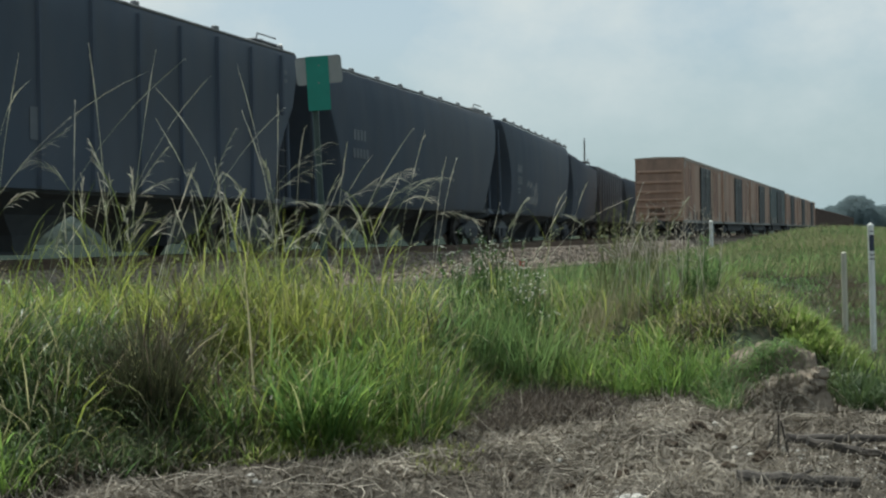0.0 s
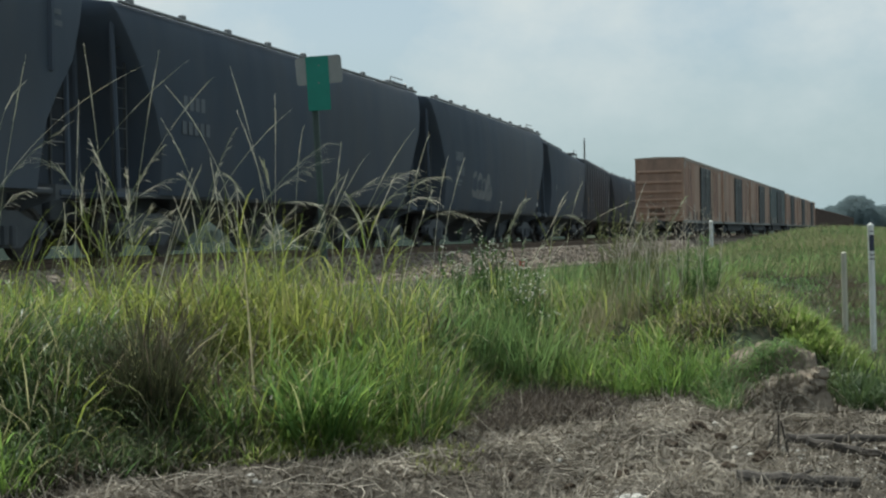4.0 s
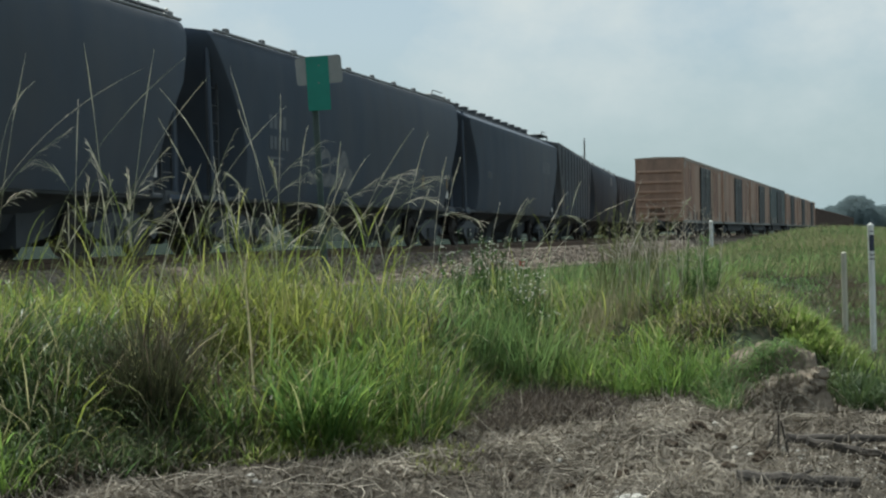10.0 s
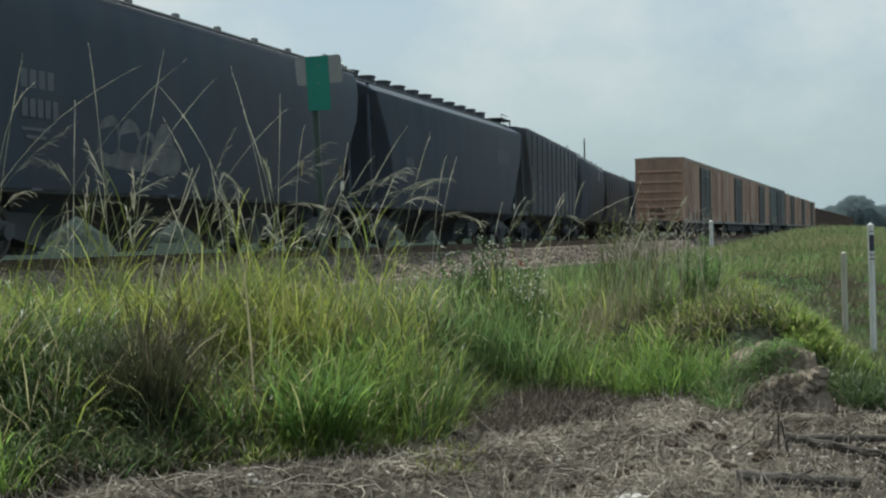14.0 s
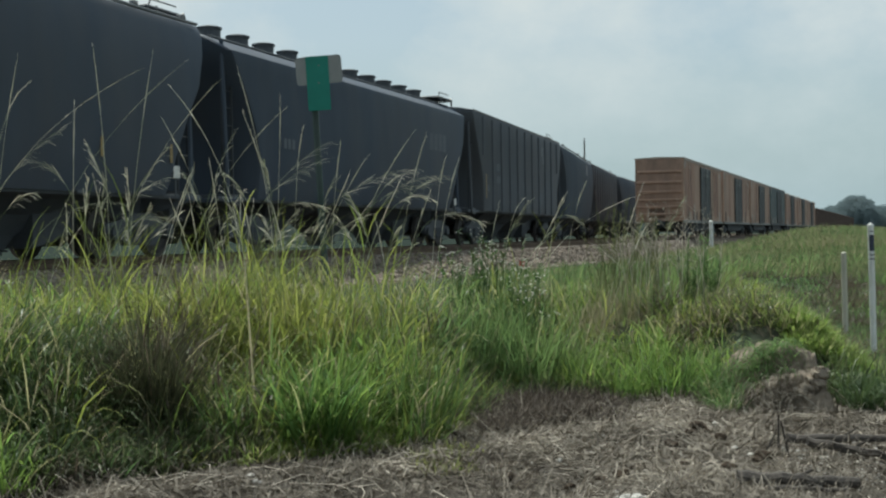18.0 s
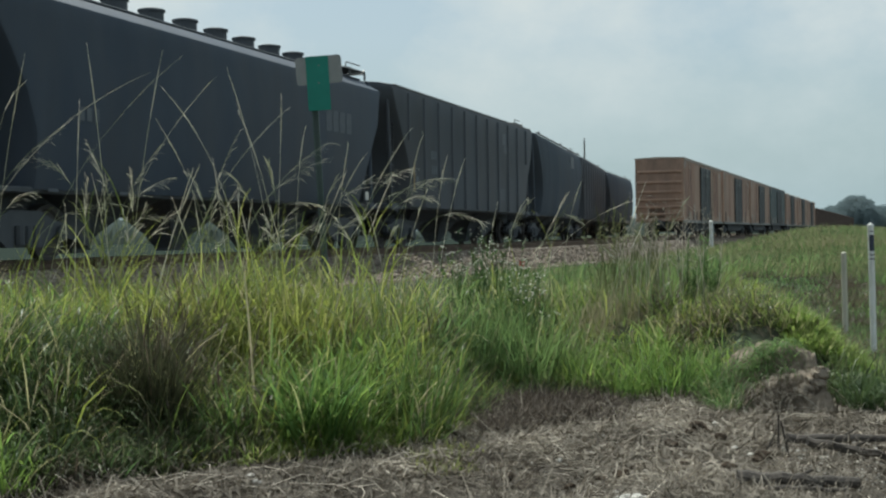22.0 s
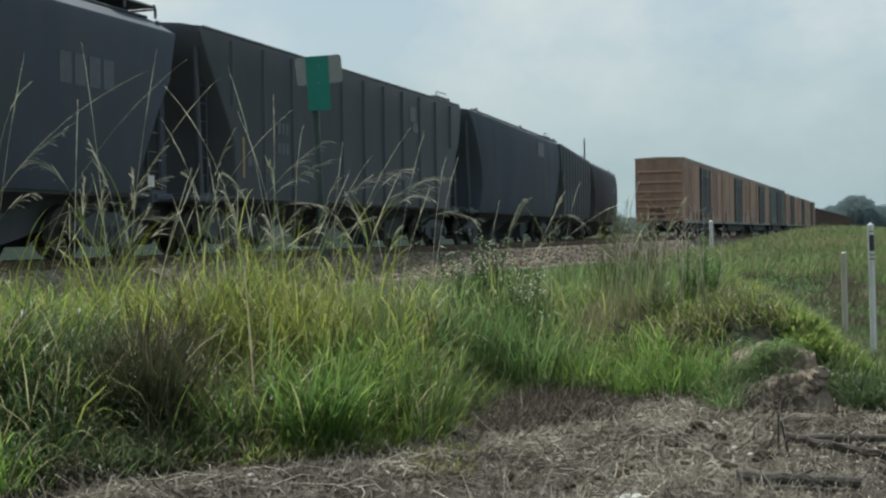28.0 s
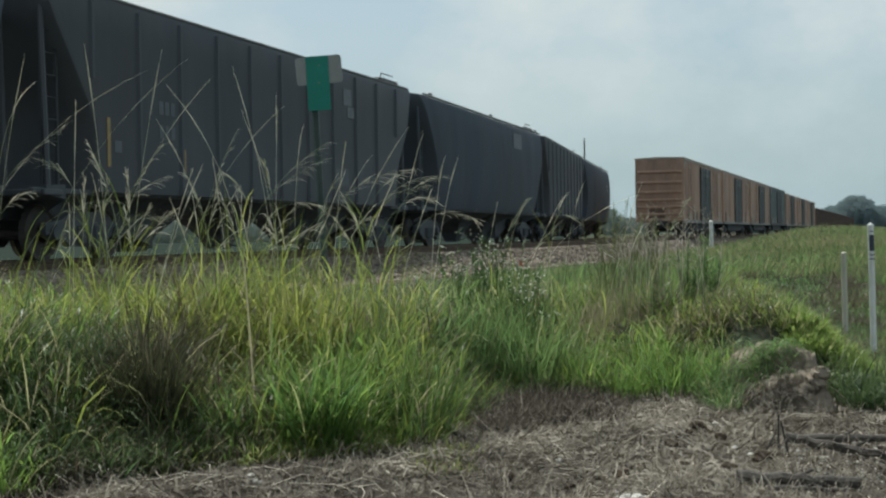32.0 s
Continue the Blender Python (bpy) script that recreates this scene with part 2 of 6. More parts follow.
def rod(bm, a, b, r, seg=8, r2=None):
    a, b = Vector(a), Vector(b)
    d = b - a
    q = d.to_track_quat("Z", "Y").to_matrix().to_4x4()
    bmesh.ops.create_cone(bm, cap_ends=True, segments=seg, radius1=r, radius2=r if r2 is None else r2, depth=d.length, matrix=Matrix.Translation((a + b) / 2) @ q)


def ring(bm, pts):
    return [bm.verts.new(p) for p in pts]


def bridge(bm, loops, closed=True, caps=True):
    for a, b in zip(loops, loops[1:]):
        n = len(a)
        for i in range(n if closed else n - 1):
            j = (i + 1) % n
            bm.faces.new((a[i], a[j], b[j], b[i]))
    if caps:
        bm.faces.new(list(reversed(loops[0])))
        bm.faces.new(loops[-1])
    bmesh.ops.recalc_face_normals(bm, faces=bm.faces)


def smooth_parts(me, angle=40):
    for p in me.polygons:
        p.use_smooth = True
    me.set_sharp_from_angle(angle=radians(angle))


def triangles(name, verts, tris, material, tone=None, parent=None):
    """A mesh object from arrays of vertices and triangles made by a generator."""
    verts, tris = np.asarray(verts, np.float32), np.asarray(tris, np.int32)
    me = bpy.data.meshes.new(name)
    me.vertices.add(len(verts))
    me.vertices.foreach_set("co", verts.ravel())
    me.loops.add(tris.size)
    me.loops.foreach_set("vertex_index", tris.ravel())
    me.polygons.add(len(tris))
    me.polygons.foreach_set("loop_start", np.arange(0, tris.size, 3, dtype=np.int32))
    if tone is not None:
        me.attributes.new("tone", "FLOAT", "POINT").data.foreach_set("value", np.asarray(tone, np.float32))
    me.update(calc_edges=True)
    me.materials.append(material)
    ob = new(name, me)
    ob.parent = parent
    return ob


BLADE_STEPS = ((0.0, 0.7), (0.2, 1.0), (0.42, 0.95), (0.64, 0.75), (0.84, 0.45), (1.0, 0.0))


SHORT_STEPS = ((0.0, 0.8), (0.32, 1.0), (0.68, 0.7), (1.0, 0.0))
FAR_STEPS = ((0.0, 0.9), (0.5, 0.8), (1.0, 0.0))


def blades(rng, base, height, width, lean, bend, heading, tone, steps=BLADE_STEPS):
    """Tapered blades that arch over more and more towards the tip."""
    n, last = len(base), len(steps) - 1
    count = 2 * last + 1
    dirx, diry = np.cos(heading), np.sin(heading)
    sidex, sidey = -diry, dirx
    turn = rng.uniform(-0.9, 0.9, n)
    sx, sy = sidex * np.cos(turn) - sidey * np.sin(turn), sidex * np.sin(turn) + sidey * np.cos(turn)
    swing = rng.normal(0, 0.14, n)
    lean0 = np.arctan(lean)
    out, up = np.zeros(n), np.zeros(n)
    verts = np.zeros((n, count, 3))
    before = 0.0
    for k, (f, w) in enumerate(steps):
        angle = lean0 + 1.45 * bend * ((f + before) / 2) ** 1.5
        out = out + height * (f - before) * np.sin(angle)
        up = up + height * (f - before) * np.cos(angle)
        before = f
        aside = height * swing * f * f
        cx, cy, cz = base[:, 0] + dirx * out + sidex * aside, base[:, 1] + diry * out + sidey * aside, base[:, 2] + up
        if k < last:
            verts[:, 2 * k] = np.stack((cx - sx * width * w / 2, cy - sy * width * w / 2, cz), 1)
            verts[:, 2 * k + 1] = np.stack((cx + sx * width * w / 2, cy + sy * width * w / 2, cz), 1)
        else:
            verts[:, 2 * last] = np.stack((cx, cy, cz), 1)
    strip = np.array([t for k in range(last - 1) for t in ((2 * k, 2 * k + 1, 2 * k + 3), (2 * k, 2 * k + 3, 2 * k + 2))] + [(2 * last - 2, 2 * last - 1, 2 * last)])
    tris = (np.arange(n)[:, None, None] * count + strip[None]).reshape(-1, 3)
    return verts.reshape(-1, 3), tris, np.repeat(tone, count)


def leaflets(rng, base, size, tone, facing=None):
    """Small pointed leaves turned every way, four vertices and two triangles each."""
    n = len(base)
    a = rng.normal(0, 1, (n, 3))
    a /= np.linalg.norm(a, axis=1)[:, None]
    if facing is not None:
        a -= np.outer(a @ np.array(facing), facing) * 0.85
        a /= np.linalg.norm(a, axis=1)[:, None]
    b = np.cross(a, rng.normal(0, 1, (n, 3)) if facing is None else np.broadcast_to(np.array(facing), (n, 3)))
    b /= np.linalg.norm(b, axis=1)[:, None]
    s = size[:, None]
    verts = np.stack((base - a * s, base + b * s * 0.55, base + a * s, base - b * s * 0.55), 1)
    tris = (np.arange(n)[:, None, None] * 4 + np.array([[0, 1, 2], [0, 2, 3]])[None]).reshape(-1, 3)
    return verts.reshape(-1, 3), tris, np.repeat(tone, 4)


# ---- the two tracks in plan ----
RAIL_Z = 1.10
BEND_KNOTS = (-70, -25, -12, 0, 10, 20, 30, 40, 50, 60, 75, 90, 115, 118)
BENDS = (-0.0003, -0.0003, -0.0006, -0.0034, -0.0063, -0.0022, 0.0012, 0.0026, 0.0026, 0.0018, 0.0011, 0.0008, 0.0006, 0.0)
STEP = 0.5
_s = np.arange(-70, 420, STEP)
_k = np.interp(_s, BEND_KNOTS, BENDS)
_th = np.cumsum(_k) * STEP
_i0 = int(round(70 / STEP))
_th = _th - _th[_i0] + radians(16.891)
_x = np.cumsum(np.sin(_th)) * STEP
_y = np.cumsum(np.cos(_th)) * STEP
_x, _y = _x - _x[_i0], _y - _y[_i0] + 43.208


def main_at(s):
    """Place and heading (from +y towards +x) of the main track's centre line at s metres."""
    return float(np.interp(s, _s, _x)), float(np.interp(s, _s, _y)), float(np.interp(s, _s, _th))


SIDE_HEAD = radians(19.6)
SIDE_P = (12.1, 71.8)


def side_at(u):
    """The siding: straight beyond u = 0, drawn in to the main track before it."""
    x, y = SIDE_P[0] + u * math.sin(SIDE_HEAD), SIDE_P[1] + u * math.cos(SIDE_HEAD)
    if u >= -8:
        return x, y, SIDE_HEAD
    mx, my, mt = main_at(31.0 + u)
    f = max(0.0, (u + 55) / 47.0)
    f0 = f ** 1.15
    bx, by = SIDE_P[0] - 8 * math.sin(SIDE_HEAD), SIDE_P[1] - 8 * math.cos(SIDE_HEAD)
    nx, ny, nt = main_at(23.0)
    gap = (bx - nx) * math.cos(nt) - (by - ny) * math.sin(nt)
    return mx + gap * f0 * math.cos(mt), my - gap * f0 * math.sin(mt), mt + (SIDE_HEAD - nt) * min(1, f)


REACH = 1.06


def front_line(x):
    """How far off the mown strip ends and the grass begins."""
    q = min(40.0, max(-40.0, x))
    y = 7.25 + 0.26 * (min(q, 0.3) + 2.2) + 2.5 / (1 + math.exp(-(q - 0.12) * 6.0))
    if q < -1.6:
        y -= 1.1 * min(1.2, -1.6 - q)
    if q > 2.2:
        y = 10.4 - 0.75 * (q - 2.2)
    if q > 3.4:
        y = 9.5 + 0.02 * (q - 3.4)
    return y * REACH


LIP_Y, LIP_X = (9.9, 10.6, 11.0, 13.0, 17.0, 24.0, 40.0), (2.90, 3.02, 3.10, 3.40, 3.85, 4.80, 9.0)


def lip(y):
    """The edge along which the bank drops to the lower ground by the posts."""
    return float(np.interp(y, LIP_Y, LIP_X))


_side_pts = np.array([side_at(u)[:2] for u in np.arange(-90, 330, 3.0)])
_main_pts = np.stack((_x, _y), 1)[::6]


def track_gap(x, y):
    """Distance to the nearer track's centre line."""
    p = np.array((x, y))
    return math.sqrt(min(((_main_pts - p) ** 2).sum(1).min(), ((_side_pts - p) ** 2).sum(1).min()))


def ground_z(x, y):
    g = track_gap(x, y)
    t = y - front_line(x)
    step = min(1, max(0, t / (3.0 - 2.0 * min(1, max(0, (x - 1.5) / 1.2)))))
    step = step * step * (3 - 2 * step)
    rise = min(1, max(0, (24 - g) / 20))
    wide = 0.85 + 0.10 * max(0.0, y - 11.0)
    drop = min(1, max(0, (x - lip(y) + 0.10) / wide))
    drop = drop * drop * (3 - 2 * drop) * min(1, max(0, (36 - y) / 16))
    edge = 0.20 * math.exp(-((x - lip(y) + 0.35) / 0.5) ** 2) * min(1, max(0, (y - 10.4) / 0.8)) * min(1, max(0, (22 - y) / 8))
    z = (0.34 * step + 0.20 * rise * step + edge) * (1 - drop)
    if y < 6:
        z = 0.0
    z += 0.85 * math.exp(-((g - 10.0) / 3.6) ** 2) * min(1, max(0, (x - 10.5) / 5.0))
    bed = min(1, max(0, (5.0 - g) / 1.5))
    z = z * (1 - bed) + 0.45 * bed
    lump = noise.noise((x * 0.9, y * 0.9, 0.3)) * 0.05 + noise.noise((x * 0.25, y * 0.25, 4.0)) * 0.10 * step
    z += lump * (1 - bed)
    return z


# ---- ground: one sheet to the horizon ----
def axis(lo, hi, fine, far):
    a = [lo]
    while a[-1] < hi:
        a.append(a[-1] + fine)
    step = fine
    up, down = [], []
    v = a[-1]
    while v < far:
        step *= 1.25
        v += step
        up.append(v)
    v, step = a[0], fine
    while v > -far:
        step *= 1.25
        v -= step
        down.append(v)
    return list(reversed(down)) + a + up


def make_ground():
    xs, ys = axis(-14, 26, 0.4, 2600), axis(2, 60, 0.4, 2600)
    vs = [(x, y, ground_z(x, y)) for y in ys for x in xs]
    nx = len(xs)
    fs = [(j * nx + i, j * nx + i + 1, (j + 1) * nx + i + 1, (j + 1) * nx + i) for j in range(len(ys) - 1) for i in range(nx - 1)]
    me = bpy.data.meshes.new("ground")
    me.from_pydata(vs, [], fs)
    for p in me.polygons:
        p.use_smooth = True
    m = surface("field_soil_and_turf", (0.046, 0.058, 0.042), (0.072, 0.082, 0.060), 0.6, 1.0, 0, 0.6, 9, (0.085, 0.078, 0.06), 0.25, 0.5, spec=0.0)
    n, l = m.node_tree.nodes, m.node_tree.links
    b = n["Principled BSDF"]
    turf = b.inputs["Base Color"].links[0].from_socket
    soil = n.new("ShaderNodeTexNoise")
    soil.inputs["Scale"].default_value, soil.inputs["Detail"].default_value = 6, 8
    soil_ramp = n.new("ShaderNodeValToRGB")
    soil_ramp.color_ramp.elements[0].color, soil_ramp.color_ramp.elements[1].color = (0.055, 0.046, 0.037, 1), (0.17, 0.14, 0.112, 1)
    l.new(soil.outputs["Fac"], soil_ramp.inputs["Fac"])
    attr = n.new("ShaderNodeAttribute")
    attr.attribute_name = "soil"
    mx = n.new("ShaderNodeMix")
    mx.data_type = "RGBA"
    l.new(attr.outputs["Fac"], mx.inputs["Factor"])
    l.new(turf, mx.inputs["A"])
    l.new(soil_ramp.outputs["Color"], mx.inputs["B"])
    # The field beyond the tracks is given a darker colour.
    far_field = n.new("ShaderNodeAttribute")
    far_field.attribute_name = "far_field"
    far_mix = n.new("ShaderNodeMix")
    far_mix.data_type = "RGBA"
    far_mix.inputs["B"].default_value = (0.030, 0.040, 0.035, 1)
    l.new(far_field.outputs["Fac"], far_mix.inputs["Factor"])
    l.new(mx.outputs["Result"], far_mix.inputs["A"])
    l.new(far_mix.outputs["Result"], b.inputs["Base Color"])
    me.attributes.new("far_field", "FLOAT", "POINT").data.foreach_set("value", np.array([1.0 if y > 45 and track_gap(x, y) > 12 else 0.0 for x, y, z in vs], np.float32))
    bare = [1.0 if (y - front_line(x)) < 0.3 or track_gap(x, y) < 4.2 else 0.0 for x, y, z in vs]
    me.attributes.new("soil", "FLOAT", "POINT").data.foreach_set("value", np.array(bare, np.float32))
    me.materials.append(m)
    tagged(new("ground", me), "brown bare soil and green rough field", "ground", kind="structure")


make_ground()


# ---- track beds, rails and ties ----
def along(fn, a, b, step):
    n = max(2, int(round((b - a) / step)) + 1)
    return [fn(a + (b - a) * i / (n - 1)) for i in range(n)]


def sweep(bm, places, profile):
    """Sweeps a closed profile (side, height) along places; side is to the right of the heading."""
    loops = [ring(bm, [(x + p * math.cos(t), y - p * math.sin(t), z) for p, z in profile]) for x, y, t in places]
    bridge(bm, loops)


def make_track(fn, a, b, label, top):
    track = tagged(new("track"), label, "railway track", kind="structure")
    bm = bmesh.new()
    sweep(bm, along(fn, a, b, 2.5), [(-3.7, 0.2), (-1.75, top), (1.75, top), (3.7, 0.2)])
    part("ballast_bed", bm, M_BALLAST, track)
    for side in (-0.7525, 0.7525):
        bm = bmesh.new()
        r = [(-0.07, 0), (-0.07, 0.025), (-0.012, 0.04), (-0.012, 0.125), (-0.036, 0.135), (-0.036, 0.17), (0.036, 0.17), (0.036, 0.135), (0.012, 0.125), (0.012, 0.04), (0.07, 0.025), (0.07, 0)]
        sweep(bm, along(fn, a, b, 2.5), [(side + p, RAIL_Z - 0.17 + z) for p, z in r])
        part("rail", bm, M_RAIL, track)
    tie = bmesh.new()
    box(tie, (0, 0, -0.09), (2.6, 0.23, 0.18), bevel=0.015)
    me = bpy.data.meshes.new("tie")
    tie.to_mesh(me)
    tie.free()
    me.materials.append(M_TIE)
    u = a
    count = 0
    while u < b and count < 190:
        x, y, t = fn(u)
        shared("tie", me, track, pose(x, y, RAIL_Z - 0.172, 0, 0, -math.degrees(t)))
        u += 0.55
        count += 1
    return track


make_track(main_at, -34, 190, "main railway track with rusty rails on crushed stone", 0.925)
make_track(side_at, -53, 260, "siding track with rusty rails on crushed stone", 0.921)


def stones_along(rng, count):
    """Loose angular ballast lying on the near shoulder."""
    tet = np.array([[1, 0.2, -0.5], [-0.6, 0.8, -0.5], [-0.5, -0.9, -0.4], [0.2, 0.1, 0.8], [0.7, -0.7, 0.2], [-0.8, 0.1, 0.4]])
    tri = np.array([[0, 1, 3], [1, 5, 3], [5, 2, 3], [2, 4, 3], [4, 0, 3], [0, 2, 1], [0, 4, 2], [1, 2, 5]])
    vs, ts = [], []
    for i in range(count):
        u = rng.uniform(-50, 12)
        x, y, t = side_at(u) if rng.random() < 0.75 else main_at(rng.uniform(-30, 25))
        off = rng.uniform(0.9, 3.6)
        z = 0.925 if off < 1.75 else 0.925 - (off - 1.75) / 1.95 * 0.725
        px, py = x + off * math.cos(t), y - off * math.sin(t)
        z = max(z, ground_z(px, py))
        r = rng.uniform(0.02, 0.075)
        a = rng.uniform(0, 6.28)
        rot = np.array([[math.cos(a), -math.sin(a), 0], [math.sin(a), math.cos(a), 0], [0, 0, 1]])
        flip = rng.choice((-1, 1))
        p = tet @ rot.T * r * np.array([1, rng.uniform(0.6, 1.2), 0.8 * flip])
        ts.append(tri + 6 * i)
        vs.append(p + (px, py, z + 0.01))
    ob = triangles("loose_ballast", np.concatenate(vs), np.concatenate(ts), M_STONE)
    tagged(ob, "brown and grey crushed stones on the track shoulder", "gravel", kind="stuff")


stones_along(np.random.default_rng(5), 16000)


# ---- freight trucks (bogies) and couplers, shared by all cars ----
WHEEL_R = 0.455


def wheelset_mesh():
    bm = bmesh.new()
    rod(bm, (0, -1.05, 0), (0, 1.05, 0), 0.075, 10)
    for s in (-1, 1):
        prof = [(0.0, 0.10), (0.16, 0.10), (0.18, 0.06), (0.36, 0.05), (0.39, 0.09), (WHEEL_R, 0.09), (WHEEL_R + 0.025, -0.03), (0.38, -0.045), (0.18, -0.03), (0.15, -0.07), (0, -0.07)]
        loops = []
        for i in range(24):
            a = i * math.tau / 24
            loops.append(ring(bm, [(math.cos(a) * r, s * (0.745 + w * 0.9), math.sin(a) * r) for r, w in prof[1:-1]]))
        for a, b in zip(loops, loops[1:] + loops[:1]):
            for k in range(len(a) - 1):
                bm.faces.new((a[k], a[k + 1], b[k + 1], b[k]))
        box(bm, (0.22, s * 0.80, 0.0), (0.05, 0.03, 0.05))
    bmesh.ops.recalc_face_normals(bm, faces=bm.faces)
    me = bpy.data.meshes.new("wheelset")
    bm.to_mesh(me)
    bm.free()
    me.materials.append(M_WHEEL)
    return me


def sideframe_mesh():
    bm = bmesh.new()
    outline = [(-1.12, 0.42), (-1.12, 0.60), (-0.72, 0.66), (-0.38, 0.80), (0.38, 0.80), (0.72, 0.66), (1.12, 0.60), (1.12, 0.42), (0.78, 0.44), (0.46, 0.22), (-0.46, 0.22), (-0.78, 0.44)]
    a = ring(bm, [(x, -0.06, z) for x, z in outline])
    b = ring(bm, [(x, 0.06, z) for x, z in outline])
    bridge(bm, [a, b])
    for x in (-0.89, 0.89):
        rod(bm, (x, -0.13, 0.455), (x, 0.10, 0.455), 0.12, 10)
    for x in (-0.2, 0.0, 0.2):
        rod(bm, (x, -0.10, 0.27), (x, -0.10, 0.56), 0.075, 8)
    me = bpy.data.meshes.new("side_frame")
    bm.to_mesh(me)
    bm.free()
    me.materials.append(M_UNDER)
    return me


def bolster_mesh():
    bm = bmesh.new()
    box(bm, (0, 0, 0.62), (0.42, 2.0, 0.24), bevel=0.03)
    rod(bm, (0, 0, 0.72), (0, 0, 0.86), 0.18, 12)
    for x in (-0.42, 0.42):
        box(bm, (x, 0, 0.40), (0.09, 1.5, 0.10))
    me = bpy.data.meshes.new("bolster")
    bm.to_mesh(me)
    bm.free()
    me.materials.append(M_UNDER)
    return me


def coupler_mesh():
    bm = bmesh.new()
    box(bm, (-0.35, 0, 0.88), (0.75, 0.18, 0.18), bevel=0.02)
    box(bm, (0.06, 0.05, 0.88), (0.22, 0.30, 0.28), bevel=0.04)
    box(bm, (0.10, -0.12, 0.88), (0.16, 0.08, 0.26), bevel=0.03)
    rod(bm, (-0.1, -0.3, 0.78), (0.1, -0.42, 0.42), 0.025, 6)
    me = bpy.data.meshes.new("coupler")
    bm.to_mesh(me)
    bm.free()
    me.materials.append(M_UNDER)
    return me


ME_WHEELSET, ME_SIDEFRAME, ME_BOLSTER, ME_COUPLER = wheelset_mesh(), sideframe_mesh(), bolster_mesh(), coupler_mesh()


def running_gear(car, half, truck):
    """Two trucks with their wheelsets, and two couplers. Returns the wheelsets."""
    wheels = []
    for sx in (-1, 1):
        b = shared("truck", ME_BOLSTER, car, pose(sx * truck, 0, 0))
        for sy in (-1, 1):
            shared("side_frame", ME_SIDEFRAME, b, pose(0, sy * 1.0, 0, 0, 0, 0 if sy < 0 else 180))
        for dx in (-0.89, 0.89):
            w = shared("wheelset", ME_WHEELSET, b, pose(dx, 0, WHEEL_R))
            wheels.append((w, dx))
        shared("coupler", ME_COUPLER, car, pose(sx * (half - 0.02), 0, 0, 0, 0, 0 if sx > 0 else 180))
    return wheels


def bars(parent, name, rows, y, material, label, depth=0.006):
    """Private or unreadable lettering and plates as plain bars on the car's side: rows of x, z, width, height."""
    for x, z, w, h in rows:
        bm = bmesh.new()
        box(bm, (x, y, z), (w, depth, h))
        part(name, bm, material, parent, label)


# ---- covered hopper cars ----
CAR_LENGTHS = (16.90, 16.90, 17.21, 17.61, 16.80, 16.73, 16.39, 16.93)      # from the tail
BAY = 3.45


def hopper_shell(ribbed, grow, shoulder=False, square=False):
    """The load-carrying body: sides that taper to the ends, rounded eaves, crowned roof."""
    bm = bmesh.new()
    # height, reach of the left end, reach of the right end, half width
    if ribbed:
        levels = [(1.12, 6.72, 6.95, 1.45), (1.5, 6.75, 7.0, 1.47), (2.2, 6.80, 7.2, 1.47), (2.6, 7.0, 7.45, 1.47), (3.2, 7.42, 7.9, 1.47), (3.8, 7.85, 8.1, 1.47), (4.28, 8.14, 8.2, 1.47), (4.40, 8.14, 8.2, 1.42), (4.47, 8.12, 8.18, 1.1), (4.52, 8.10, 8.16, 0.55)]
    else:
        levels = [(1.12, 6.68, 6.95, 1.35), (1.35, 6.70, 7.0, 1.42), (2.0, 6.78, 7.2, 1.51), (2.6, 7.05, 7.5, 1.55), (3.2, 7.42, 7.92, 1.55), (3.8, 7.82, 8.12, 1.515), (4.15, 8.04, 8.2, 1.46), (4.30, 8.12, 8.22, 1.40), (4.39, 8.12, 8.22, 1.33), (4.45, 8.10, 8.2, 1.0), (4.50, 8.08, 8.18, 0.5)]
    if shoulder:
        levels = levels[:6] + [(4.02, 7.98, 8.18, 1.52), (4.08, 8.02, 8.2, 1.50), (4.36, 8.12, 8.22, 1.02), (4.44, 8.10, 8.2, 0.80), (4.48, 8.08, 8.18, 0.4)]
    if square:
        levels = [(z, left, 8.32, hy) for z, left, right, hy in levels]
    loops = []
    for z, left, right, hy in levels:
        c = 0.10
        pts = []
        for sx, sy in ((1, -1), (1, 1), (-1, 1), (-1, -1)):
            for a in (((0, c), (c * 0.3, c * 0.3), (c, 0)) if sx * sy > 0 else ((c, 0), (c * 0.3, c * 0.3), (0, c))):
                pts.append((sx * ((right if sx > 0 else left) + grow - a[0]), sy * (hy - a[1]), z))
        loops.append(ring(bm, pts))
    bridge(bm, loops)
    return bm


def bay_mesh():
    bm = bmesh.new()
    loops = []
    for z, hx, hy in ((1.16, 1.722, 1.30), (1.10, 1.66, 1.10), (1.00, 1.45, 0.90), (0.88, 1.15, 0.72), (0.75, 0.90, 0.53), (0.60, 0.68, 0.42), (0.42, 0.42, 0.31), (0.12, 0.21, 0.19)):
        loops.append(ring(bm, [(hx, -hy, z), (hx, hy, z), (-hx, hy, z), (-hx, -hy, z)]))
    bridge(bm, loops)
    me = bpy.data.meshes.new("hopper_bay")
    bm.to_mesh(me)
    bm.free()
    me.materials.append(M_UNDER)
    return me


def gate_mesh():
    bm = bmesh.new()
    box(bm, (0, 0, 0.13), (0.46, 0.42, 0.07), bevel=0.01)
    rod(bm, (0.12, -0.4, 0.17), (0.12, 0.4, 0.17), 0.018, 8)
    me = bpy.data.meshes.new("outlet_gate")
    bm.to_mesh(me)
    bm.free()
    me.materials.append(M_UNDER)
    return me


